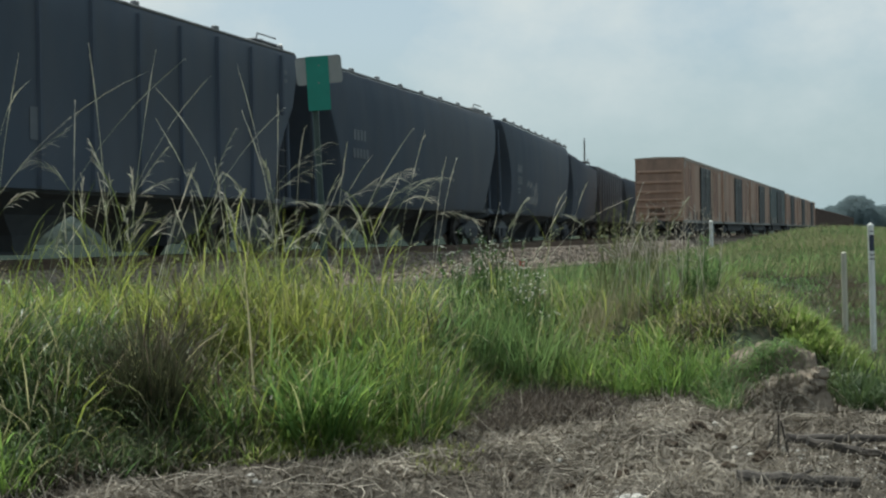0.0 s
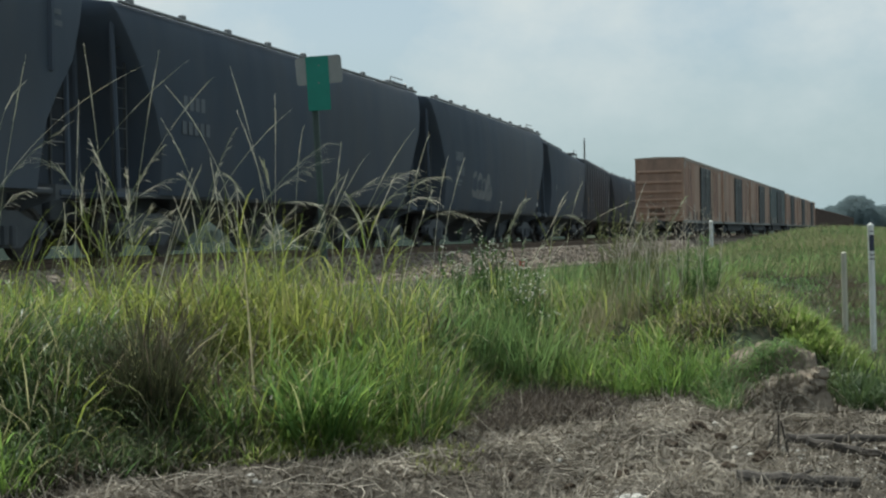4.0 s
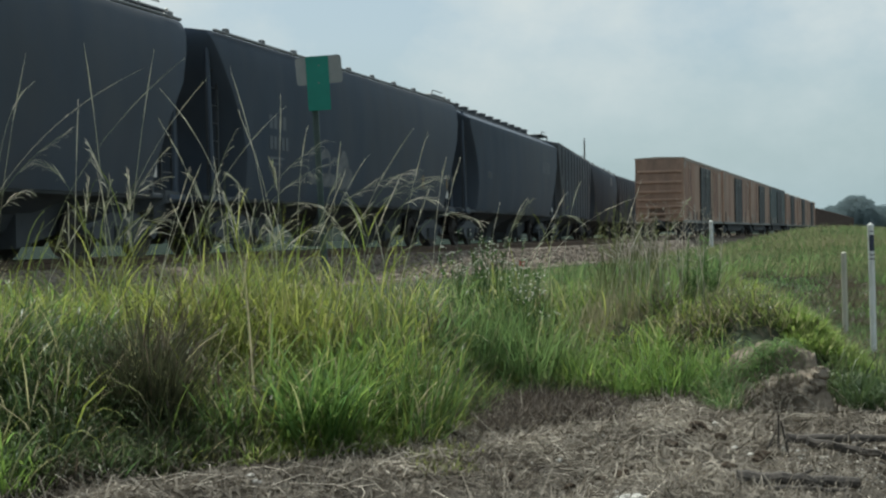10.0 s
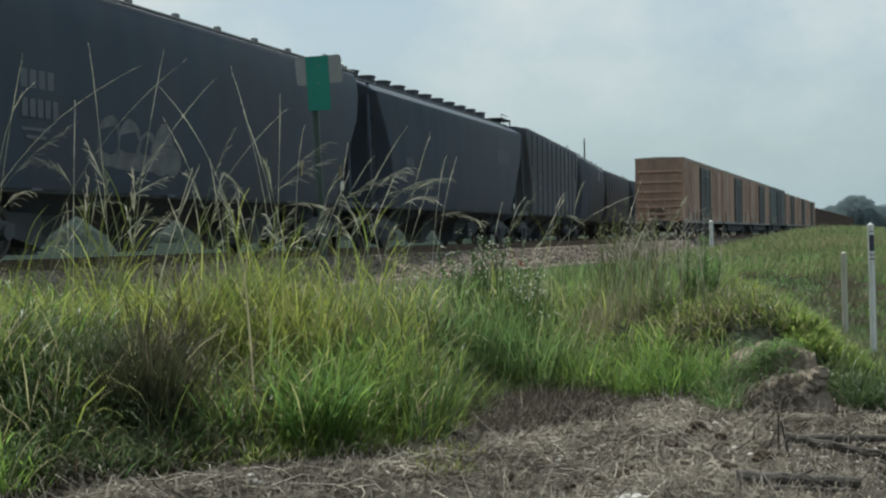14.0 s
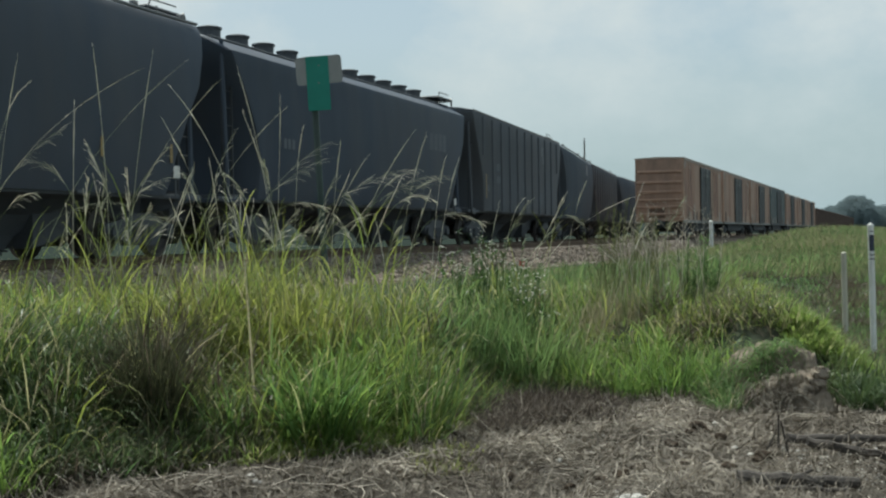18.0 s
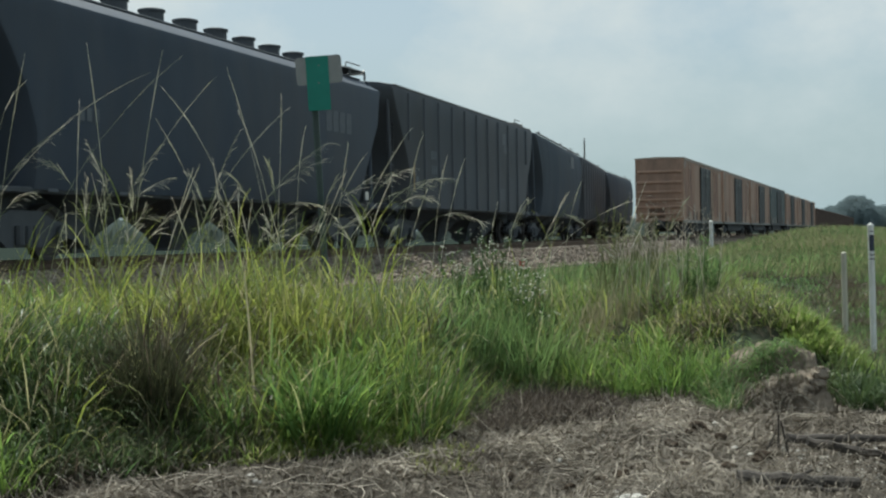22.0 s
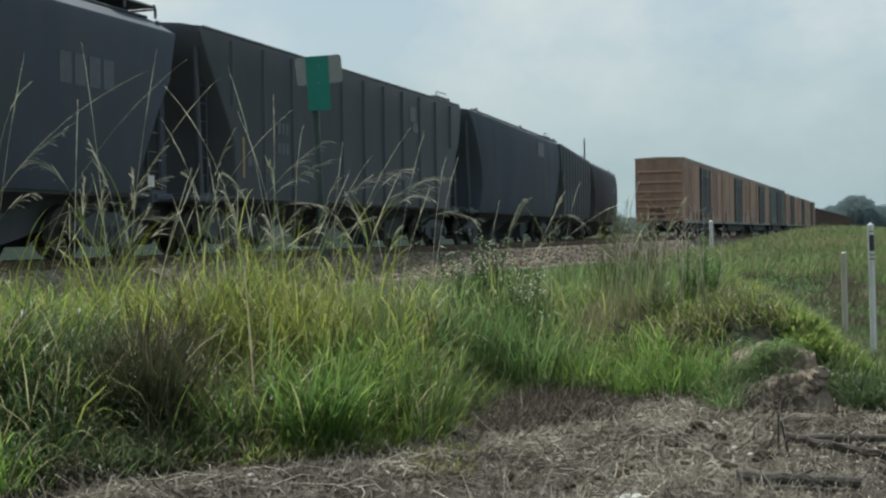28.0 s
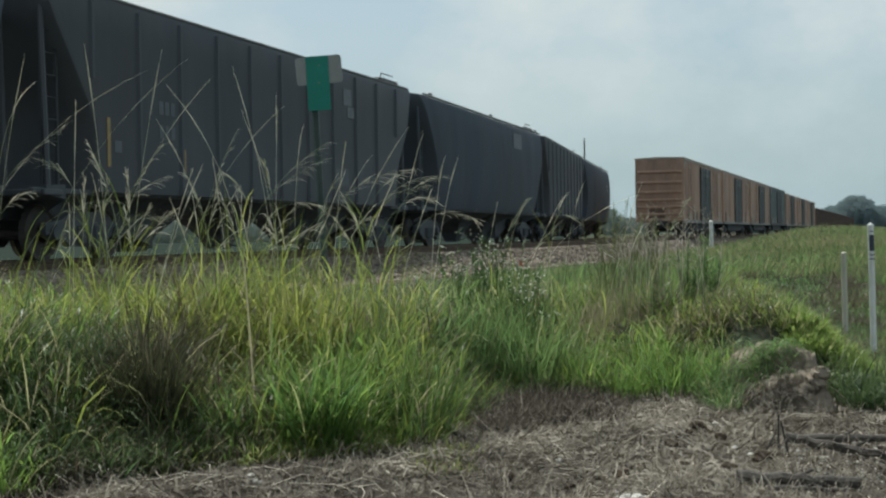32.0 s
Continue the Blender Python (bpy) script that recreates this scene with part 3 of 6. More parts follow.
def rib_mesh(low=1.16):
    bm = bmesh.new()
    pts = [(-0.06, 0), (-0.035, -0.06), (0.035, -0.06), (0.06, 0)]
    bridge(bm, [ring(bm, [(x, y, z) for x, y in pts]) for z in (low, 4.26)])
    me = bpy.data.meshes.new("rib")
    bm.to_mesh(me)
    bm.free()
    return me


def ladder_mesh():
    bm = bmesh.new()
    for x in (-0.2, 0.2):
        box(bm, (x, 0, 2.6), (0.04, 0.05, 3.1))
    for i in range(9):
        rod(bm, (-0.2, -0.02, 1.2 + i * 0.35), (0.2, -0.02, 1.2 + i * 0.35), 0.014, 6)
    me = bpy.data.meshes.new("ladder")
    bm.to_mesh(me)
    bm.free()
    me.materials.append(M_IRON)
    return me


def end_rail_mesh():
    """The raised walkway end with its low hoop rail."""
    bm = bmesh.new()
    box(bm, (-0.1, 0, 4.60), (1.3, 2.15, 0.045), bevel=0.01)
    for y in (-1.05, 1.05):
        rod(bm, (-0.65, y, 4.64), (-0.60, y, 4.74), 0.016, 6)
        rod(bm, (-0.60, y, 4.74), (0.30, y, 4.74), 0.016, 6)
        rod(bm, (0.55, y, 4.65), (0.62, y, 4.56), 0.03, 6)
        rod(bm, (0.62, y, 4.58), (0.62, y, 4.40), 0.03, 6)
        rod(bm, (-0.4, y, 4.45), (-0.4, y, 4.64), 0.025, 6)
    rod(bm, (0.62, -1.05, 4.57), (0.62, 1.05, 4.57), 0.025, 6)
    me = bpy.data.meshes.new("walkway_end")
    bm.to_mesh(me)
    bm.free()
    me.materials.append(M_GALV)
    return me


def round_hatch_mesh():
    bm = bmesh.new()
    rod(bm, (0, 0, 4.38), (0, 0, 4.80), 0.24, 20)
    rod(bm, (0, 0, 4.80), (0, 0, 4.845), 0.27, 20)
    rod(bm, (0, 0, 4.845), (0, 0, 4.87), 0.25, 20, 0.18)
    box(bm, (0.27, 0, 4.75), (0.08, 0.12, 0.12), bevel=0.01)
    me = bpy.data.meshes.new("round_hatch")
    bm.to_mesh(me)
    bm.free()
    me.materials.append(M_UNDER)
    return me


def trough_hatch_mesh():
    bm = bmesh.new()
    box(bm, (0, 0, 4.53), (1.5, 0.55, 0.12), bevel=0.03)
    box(bm, (0.7, -0.3, 4.55), (0.08, 0.1, 0.12))
    me = bpy.data.meshes.new("trough_hatch")
    bm.to_mesh(me)
    bm.free()
    me.materials.append(M_ROOF)
    return me


def lug_mesh():
    bm = bmesh.new()
    box(bm, (0, 0, 0), (0.16, 0.10, 0.09), bevel=0.015)
    me = bpy.data.meshes.new("roof_lug")
    bm.to_mesh(me)
    bm.free()
    me.materials.append(M_ROOF)
    return me


ME_BAY, ME_GATE, ME_LADDER = bay_mesh(), gate_mesh(), ladder_mesh()
ME_END_RAIL, ME_ROUND, ME_TROUGH, ME_LUG = end_rail_mesh(), round_hatch_mesh(), trough_hatch_mesh(), lug_mesh()


TRAIN = []          # from the tail: each car and its wheelsets


def hopper(label, paint, ribbed=False, hatches=0, lugs=0):
    length = CAR_LENGTHS[len(TRAIN)]
    half, truck, grow = length / 2, length / 2 - 2.1, length / 2 - 8.62
    car = tagged(new("hopper_car"), label, "hopper car", group="moving covered hoppers")
    shell = part("body", hopper_shell(ribbed, grow, hatches > 0, not TRAIN), paint, car)
    smooth_parts(shell.data, 35)
    if ribbed:
        full, short = rib_mesh(), rib_mesh(2.98)
        for me in (full, short):
            me.materials.append(paint)
        for i in range(11):
            for sy in (-1, 1):
                shared("rib", short if i in (0, 10) else full, car, pose((i - 5) * 1.42, sy * 1.465, 0, 0, 0, 0 if sy < 0 else 180))
    bm = bmesh.new()
    for sy in (-1, 1):
        box(bm, (0, sy * (1.42 if not hatches else 0.98), 4.395), (16.0 + 2 * grow, 0.07, 0.05), bevel=0.012)
    part("eave_rail", bm, M_UNDER if hatches else M_ROOF if not ribbed else M_GALV, car, "dusty pale eave flange")
    for sy in (-1, 1):
        bm = bmesh.new()
        box(bm, (0, sy * 1.26, 1.11), (16.6 + 2 * grow, 0.09, 0.10), bevel=0.02)
        part("side_sill", bm, M_UNDER, car)
    for sx in (-1, 1):
        bm = bmesh.new()
        box(bm, (sx * (6.65 + grow / 2), 0, 0.86), (3.6 + grow, 0.62, 0.38), bevel=0.02)
        part("stub_sill", bm, M_UNDER, car)
    for i in (-1, 0, 1):
        b = shared("hopper_bay", ME_BAY, car, pose(i * BAY - 0.2, 0, 0))
        shared("outlet_gate", ME_GATE, b)
    for sx in (-1, 1):
        bm = bmesh.new()
        loops = [ring(bm, [(sx * x, y, z) for y in (-hy, hy)] + [(sx * x, y, z2) for y in (hy, -hy)]) for x, z, z2, hy in ((3.80, 0.20, 1.19, 0.56), (4.5, 0.36, 1.2, 0.58), (5.3, 0.56, 1.2, 0.60), (6.0, 0.64, 1.2, 0.62), (6.6, 0.66, 1.25, 0.62), (7.2 + grow, 0.72, 1.24, 0.64), (7.5 + grow, 0.98, 1.22, 1.34), (8.0 + grow, 1.05, 1.2, 1.34))]
        bridge(bm, loops)
        part("slope_sheet", bm, M_UNDER, car)
        bm = bmesh.new()
        box(bm, (sx * (7.85 + grow), 0, 1.09), (0.5, 2.75, 0.10), bevel=0.015)
        for y in (-1.3, -0.5, 0.5, 1.3):
            rod(bm, (sx * (7.9 + grow), y, 1.1), (sx * (7.95 + grow), y * 0.95, 4.3), 0.045, 6)
        part("end_platform", bm, paint, car)
        for sy in (-1, 1):
            shared("ladder", ME_LADDER, car, pose(sx * (7.74 + grow), sy * 1.22, 0, 0, 0, 0 if sy < 0 else 180))
        if sx > 0:
            shared("walkway_end", ME_END_RAIL, car, pose(half - 1.04, 0, 0))
    bm = bmesh.new()
    rod(bm, (half - 0.6, 0.7, 2.2), (half - 0.54, 0.7, 2.2), 0.28, 16)
    part("brake_wheel", bm, M_UNDER, car)
    bm = bmesh.new()
    if not hatches:
        box(bm, (0, 0, 4.62), (13.6, 0.55, 0.035))
        for i in range(9):
            box(bm, ((i - 4) * 1.6, 0, 4.55), (0.06, 0.4, 0.12))
    else:
        box(bm, (0, 0.75, 4.55), (13.6, 0.45, 0.035))
        for i in range(9):
            box(bm, ((i - 4) * 1.6, 0.75, 4.5), (0.06, 0.4, 0.10))
    part("running_board", bm, M_GALV, car)
    for i in range(hatches):
        shared("round_hatch", ME_ROUND, car, pose(-6.2 + i * 13.05 / (hatches - 1), -0.15, 0))
    if not hatches:
        for i in range(8):
            shared("trough_hatch", ME_TROUGH, car, pose((i - 3.5) * 1.75, 0, 0))
    for i in range(lugs):
        shared("roof_lug", ME_LUG, car, pose(-7.2 + i * 14.4 / max(1, lugs - 1), -1.40, 4.45))
    wheels = running_gear(car, half, truck)
    return car, wheels


SIDE_S, SIDE_R = -1.553, -1.60


def placard(car, x, z, w, h):
    """A small white card in a holder on the sill near the car's end."""
    bm = bmesh.new()
    box(bm, (x, -1.352, (1.12 + z) / 2), (0.05, 0.02, z - 1.10))
    box(bm, (x, -1.368, z), (w + 0.04, 0.012, h + 0.04))
    holder = part("placard_holder", bm, M_UNDER, car)
    bm = bmesh.new()
    box(bm, (x, -1.380, z), (w, 0.010, h))
    part("placard", bm, M_WHITE, holder, "small white placard")


c, w = hopper("weathered grey smooth-sided hopper car at the train's tail", M_PAINT_GREY)
bars(c, "number_bar", [(5.6, 3.35, 1.1, 0.16), (5.6, 3.1, 0.9, 0.16)], SIDE_S, M_LETTER, "worn white number bar")
bars(c, "reflector", [(x, 1.12, 0.26, 0.05) for x in (-6, -2, 2, 6)], -1.368, M_LETTER_DIM, "dirty white reflective strip")
TRAIN.append((c, w))

c, w = hopper("brown-grey hopper car with ribbed sides", M_PAINT_BROWN, ribbed=True)
bars(c, "rust_streak", [((i - 4.5) * 1.36, 1.9, 0.10, 1.1) for i in range(0, 10, 2)], -1.476, M_LETTER_DIM, "pale worn paint streak")
TRAIN.append((c, w))

c, w = hopper("slate-grey smooth hopper car with a pale data plate", M_PAINT_GREY, lugs=3)
bars(c, "data_plate", [(3.5, 3.78, 1.3, 0.55)], -1.540, M_LETTER, "pale grey painted data plate")
bars(c, "reflector", [(x, 1.12, 0.26, 0.05) for x in (-6, -2, 2, 6)], -1.368, M_LETTER_DIM, "dirty white reflective strip")
TRAIN.append((c, w))

c, w = hopper("dark brown hopper car with ribbed sides and worn plates", M_PAINT_BROWN, ribbed=True)
bars(c, "data_plate", [(3.75, 3.72, 0.5, 0.40), (3.95, 3.36, 0.42, 0.26)], SIDE_R + 0.12, M_LETTER, "pale scuffed data plate")
bars(c, "number_bar", [(-4.95 + 0.2 * q, z, 0.15, 0.24) for z in (2.68, 2.25) for q in range(3)], SIDE_R + 0.12, M_LETTER_DIM, "faint grey number bar")
bars(c, "graffiti", [(3.3, 1.75, 0.9, 0.4), (-6.36, 1.90, 0.22, 0.2)], SIDE_R + 0.121, M_LETTER_DIM, "faded sprayed paint patch")
bars(c, "reflector", [(-6.64, 1.96, 0.10, 0.82), (-4.14, 1.75, 0.08, 0.45)], SIDE_R + 0.118, M_YELLOW, "yellow vertical reflector strip")
TRAIN.append((c, w))

c, w = hopper("black smooth hopper car with round roof hatches", M_PAINT_DARK, hatches=11)
bars(c, "mark_block", [(4.46 + 0.40 * k, 3.06, 0.31, 0.50) for k in range(4)], SIDE_S, M_LETTER_DIM, "worn grey stencilled block")
bars(c, "number_bar", [(-5.45 + 0.21 * k, 2.80, 0.14, 0.22) for k in range(4)] + [(-5.45 + 0.21 * k, 2.36, 0.14, 0.22) for k in range(3)], -1.545, M_LETTER_DIM, "white painted number bar")
placard(c, 7.2, 1.36, 0.20, 0.2)
bars(c, "sill_strip", [(x, 1.12, 0.26, 0.05) for x in (-6, -4, 0, 2, 5)], -1.368, M_LETTER_DIM, "dirty white reflective strip")
TRAIN.append((c, w))

c, w = hopper("black smooth hopper car with a pale graffiti patch", M_PAINT_DARK, lugs=10)
bars(c, "mark_block", [(-5.52 + 0.22 * k, 2.78, 0.16, 0.28) for k in range(4)], -1.551, M_LETTER_DIM, "faint pale stencilled block")
bars(c, "number_bar", [(-5.50 + 0.19 * k, 2.34, 0.14, 0.28) for k in range(5)], -1.545, M_LETTER_DIM, "faint pale number bar")
bars(c, "data_line", [(-5.2, 2.02, 0.7, 0.05), (-5.2, 1.90, 0.5, 0.05)], -1.520, M_LETTER_DIM, "faint pale stencil line")
g_rng = random.Random(4)
for gx, gz, gw, gh, tip in ((-3.22, 1.98, 0.34, 0.44, 0.0), (-2.60, 1.96, 0.36, 0.44, 0.0), (-2.02, 1.86, 0.34, 0.36, 0.1), (-1.50, 1.93, 0.42, 0.48, 0.5), (-1.10, 1.72, 0.28, 0.26, 0.2), (-2.30, 1.66, 1.10, 0.16, 0.0)):
    bm = bmesh.new()
    lift = 0.004 + 0.003 * g_rng.random()
    edge = []
    for q in range(18):
        a = q * math.tau / 18
        wide = gw * (1 - tip * max(0, math.sin(a))) * g_rng.uniform(0.92, 1.06)
        z = gz + gh * math.sin(a) * g_rng.uniform(0.92, 1.06)
        edge.append((gx + wide * math.cos(a), -lift - float(np.interp(z, (1.35, 2.0, 2.6), (1.42, 1.51, 1.55))), z))
    face = ring(bm, edge)
    bm.faces.new(face)
    rim = bmesh.ops.extrude_face_region(bm, geom=list(bm.faces))["geom"]
    for q in rim:
        if isinstance(q, bmesh.types.BMVert):
            q.co.y += 0.012
    bmesh.ops.recalc_face_normals(bm, faces=bm.faces)
    part("graffiti_stroke", bm, M_GRAFFITI, c, "pale grey sprayed graffiti letter")
placard(c, 6.99, 1.56, 0.22, 0.22)
bars(c, "reflector", [(6.6, 1.98, 0.08, 0.55), (4.4, 1.98, 0.08, 0.55)], -1.51, M_YELLOW, "faded yellow vertical reflector strip")
bars(c, "sill_strip", [(x, 1.12, 0.26, 0.05) for x in (-5, -1, 1, 4)], -1.368, M_LETTER_DIM, "dirty white reflective strip")
TRAIN.append((c, w))

c, w = hopper("black smooth hopper car with white number stencils", M_PAINT_DARK, lugs=9)
bars(c, "mark_block", [(-5.60 + 0.22 * k, 2.84, 0.15, 0.26) for k in range(4)], SIDE_S, M_LETTER_DIM, "white stencilled block")
bars(c, "number_bar", [(-5.65 + 0.22 * k, 2.38, 0.15, 0.24) for k in range(5)], SIDE_S, M_LETTER_DIM, "white painted number bar")
placard(c, 6.62, 1.56, 0.2, 0.24)
TRAIN.append((c, w))

c, w = hopper("dark hopper car with ribbed sides", M_PAINT_DARK, ribbed=True, lugs=6)
bars(c, "stencil_bar", [(7.25, 3.92, 0.26, 0.09), (7.25, 3.74, 0.3, 0.09), (-1.5, 2.12, 0.34, 0.5)], SIDE_R + 0.12, M_LETTER_DIM, "small faint stencil bar")
placard(c, 6.54, 1.40, 0.2, 0.24)
TRAIN.append((c, w))


# ---- standing boxcars and gondolas on the siding ----
def boxcar(label, paint, u, length=18.0, high=4.6, wide=2.75, doors=True, roof=M_BOXROOF):
    x, y, t = side_at(u)
    car = tagged(new("boxcar"), label, "boxcar", group="standing boxcars")
    car.matrix_basis = pose(x, y, RAIL_Z, 0, 0, 90 - math.degrees(t))
    hl, hw = length / 2 - 0.55, wide / 2
    bm = bmesh.new()
    box(bm, (0, 0, (0.95 + high - 0.12) / 2), (2 * hl, wide, high - 0.12 - 0.95), bevel=0.03)
    part("body", bm, paint, car)
    bm = bmesh.new()
    loops = [ring(bm, [(sx, -hw - 0.03, high - 0.118), (sx, -hw - 0.03, high - 0.06), (sx, 0, high - 0.01), (sx, hw + 0.03, high - 0.06), (sx, hw + 0.03, high - 0.118)]) for sx in (-hl - 0.02, hl + 0.02)]
    bridge(bm, loops)
    part("roof", bm, roof, car)
    rib = bmesh.new()
    box(rib, (0, 0, 0), (0.14, wide - 0.22, 0.17), bevel=0.05)
    me = bpy.data.meshes.new("end_corrugation")
    rib.to_mesh(me)
    rib.free()
    me.materials.append(paint)
    for sx in (-1, 1):
        for z in (1.35, 1.75, 2.15, 2.6, 3.15, 3.75):
            shared("end_corrugation", me, car, pose(sx * (hl + 0.02), 0, z))
        bm = bmesh.new()
        for k in range(8):
            rod(bm, (sx * (hl + 0.07), -hw + 0.1, 1.1 + k * 0.4), (sx * (hl + 0.07), -hw + 0.5, 1.1 + k * 0.4), 0.015, 6)
        part("end_ladder", bm, paint, car)
    post = bmesh.new()
    box(post, (0, 0, 2.7), (0.07, 0.05, 3.4), bevel=0.015)
    me = bpy.data.meshes.new("side_post")
    post.to_mesh(me)
    post.free()
    me.materials.append(paint)
    for sy in (-1, 1):
        for k in range(14):
            px = -hl + 0.5 + k * (2 * hl - 1.0) / 13
            if abs(px) > 2.3 or not doors:
                shared("side_post", me, car, pose(px, sy * (hw - 0.019), 0))
        bm = bmesh.new()
        box(bm, (0, sy * (hw + 0.0), 0.93), (2 * hl, 0.12, 0.16), bevel=0.015)
        part("side_sill", bm, M_SILL if paint is M_ORANGE else M_UNDER, car, "grey scuffed side sill" if paint is M_ORANGE else "")
        if doors:
            for dx in (-1.0, 1.0):
                bm = bmesh.new()
                box(bm, (dx, sy * (hw + 0.06), 2.62), (1.95, 0.07, 3.25), bevel=0.02)
                for k in range(5):
                    box(bm, (dx, sy * (hw + 0.10), 1.3 + k * 0.66), (1.85, 0.05, 0.08))
                door = part("door", bm, M_BOXDOOR, car, "black plug door")
                bm = bmesh.new()
                rod(bm, (dx + 0.6, sy * (hw + 0.15), 1.1), (dx + 0.6, sy * (hw + 0.15), 4.2), 0.03, 6)
                part("lock_rod", bm, M_GALV, door)
    bm = bmesh.new()
    box(bm, (0, 0, 0.8), (2 * hl, 0.6, 0.34))
    # Wide dark box added to fill the shadow between the trucks.
    box(bm, (0, 0, 0.62), (length - 9.4, 2.3, 0.50), bevel=0.03)
    part("underframe_shade_box", bm, M_IRON, car)
    worn = random.Random(int(u))
    for k in range(11):
        px = worn.uniform(-hl + 0.4, hl - 0.4)
        if doors and abs(px) < 2.7:
            continue
        bm = bmesh.new()
        h = worn.uniform(0.3, 0.9)
        tall = ring(bm, [(px - worn.uniform(0.2, 0.55), -hw - 0.007, 1.05), (px + worn.uniform(0.2, 0.55), -hw - 0.007, 1.05), (px + worn.uniform(0.05, 0.4), -hw - 0.007, 1.05 + h), (px - worn.uniform(0.05, 0.4), -hw - 0.007, 1.05 + h * worn.uniform(0.6, 1.0))])
        back = ring(bm, [(v.co.x, v.co.y + 0.01, v.co.z) for v in tall])
        bridge(bm, [tall, back])
        part("worn_patch", bm, M_SCUFF if k % 3 == 0 else M_GRIME, car, "pale scuffed patch" if k % 3 == 0 else "dark grimy patch")
    pitch = (2 * hl - 1.0) / 13
    for k in range(13):
        px = -hl + 0.5 + (k + 0.5) * pitch
        tint = worn.random()
        if paint is not M_ORANGE or (doors and abs(px) < 2.7) or tint > 0.62:
            continue
        bm = bmesh.new()
        low, top = worn.uniform(1.1, 1.6), high - worn.uniform(0.2, 0.7)
        box(bm, (px, -hw - 0.002, (low + top) / 2), (pitch - 0.12, 0.005, top - low))
        part("side_panel", bm, M_RUSTRED if tint < 0.4 else M_PALETAN, car, "reddish repainted panel" if tint < 0.4 else "bleached tan panel")
    for k in range(9):
        px = worn.uniform(-hl + 0.3, hl - 0.3)
        if doors and abs(px) < 2.4:
            continue
        bm = bmesh.new()
        low = worn.uniform(1.1, 2.6)
        box(bm, (px, -hw - 0.008, (low + high - 0.2) / 2), (worn.uniform(0.05, 0.16), 0.005, high - 0.2 - low))
        part("rust_streak", bm, M_GRIME, car, "dark rust streak")
    if paint is M_ORANGE:
        bm = bmesh.new()
        box(bm, (0, -hw - 0.025, high - 0.17), (2 * hl, 0.03, 0.09))
        part("eave_strip", bm, M_SCUFF, car, "pale scuffed eave strip")
        for dx in (-0.55, 0.55):
            bm = bmesh.new()
            box(bm, (dx, -hw - 0.105, 3.95), (0.5, 0.03, 0.5), bevel=0.01)
            part("door_plate", bm, M_SILL, car, "grey plate at the top of the door")
    for px, pz, pw in ((-hl + 0.5, high - 0.42, 0.5), (hl - 1.0, 4.0, 0.6)):
        bm = bmesh.new()
        box(bm, (px, -hw - 0.004, pz), (pw, 0.006, 0.35))
        part("stencil_plate", bm, M_SCUFF, car, "pale worn stencil patch")
    bm = bmesh.new()
    box(bm, (-hl - 0.004, 0.15, 1.45), (0.006, 0.9, 0.62))
    part("end_grime", bm, M_GRIME, car, "dark rusty grime on the end")
    running_gear(car, length / 2, length / 2 - 3.0)
    return car


def gondola(label, u, length=16.5):
    x, y, t = side_at(u)
    car = tagged(new("gondola"), label, "gondola car", group="standing gondolas")
    car.matrix_basis = pose(x, y, RAIL_Z, 0, 0, 90 - math.degrees(t))
    hl, hw, top = length / 2 - 0.5, 1.5, 3.5
    for sy in (-1, 1):
        bm = bmesh.new()
        box(bm, (0, sy * hw, 2.25), (2 * hl, 0.08, 2.5))
        box(bm, (0, sy * (hw + 0.02), top), (2 * hl, 0.16, 0.14), bevel=0.02)
        for k in range(12):
            box(bm, (-hl + 0.3 + k * (2 * hl - 0.6) / 11, sy * (hw + 0.08), 2.25), (0.12, 0.12, 2.4))
        part("side", bm, M_GONDOLA, car)
    for sx in (-1, 1):
        bm = bmesh.new()
        box(bm, (sx * hl, 0, 2.25), (0.08, 2.92, 2.5))
        for z in (1.5, 2.2, 2.9):
            box(bm, (sx * (hl + 0.06), 0, z), (0.08, 2.7, 0.16), bevel=0.02)
        part("end", bm, M_GONDOLA, car)
    bm = bmesh.new()
    box(bm, (0, 0, 1.0), (2 * hl - 0.1, 2.9, 0.12))
    box(bm, (0, 0, 0.8), (2 * hl, 0.6, 0.28))
    part("floor", bm, M_UNDER, car)
    running_gear(car, length / 2, length / 2 - 2.4)
    return car


boxcar("faded orange-brown boxcar with a corrugated end and black doors", M_ORANGE, 8.68, 17.35)
boxcar("faded orange-brown boxcar with black plug doors", M_ORANGE, 26.03, 17.35)
boxcar("faded orange-brown boxcar with black plug doors", M_ORANGE, 43.38, 17.35)
boxcar("dull blue-green boxcar on the siding", M_TEAL, 60.73, 17.35)
boxcar("low orange-brown boxcar with a pale roof", M_ORANGE, 78.08, 17.35, 4.35)
boxcar("low brown boxcar with dark doors", M_ORANGE, 95.43, 17.35, 4.35)
boxcar("low brown boxcar with dark doors", M_ORANGE, 112.78, 17.35, 4.3)
for k in range(10):
    gondola("dark red weathered gondola car on the siding", 129.9 + 16.5 * k)


# ---- green sign on its post, marker posts, mast ----
def slab(bm, w, h, d, corner, m):
    """An upright plate with rounded corners, facing -y."""
    pts = []
    for sx, sz, a0 in ((1, 1, 0), (-1, 1, 90), (-1, -1, 180), (1, -1, 270)):
        for k in range(4):
            a = radians(a0 + k * 30)
            pts.append((sx * (w / 2 - corner) + corner * math.cos(a), sz * (h / 2 - corner) + corner * math.sin(a)))
    f = ring(bm, [m @ Vector((x, -d / 2, z)) for x, z in pts])
    b = ring(bm, [m @ Vector((x, d / 2, z)) for x, z in pts])
    bridge(bm, [f, b])


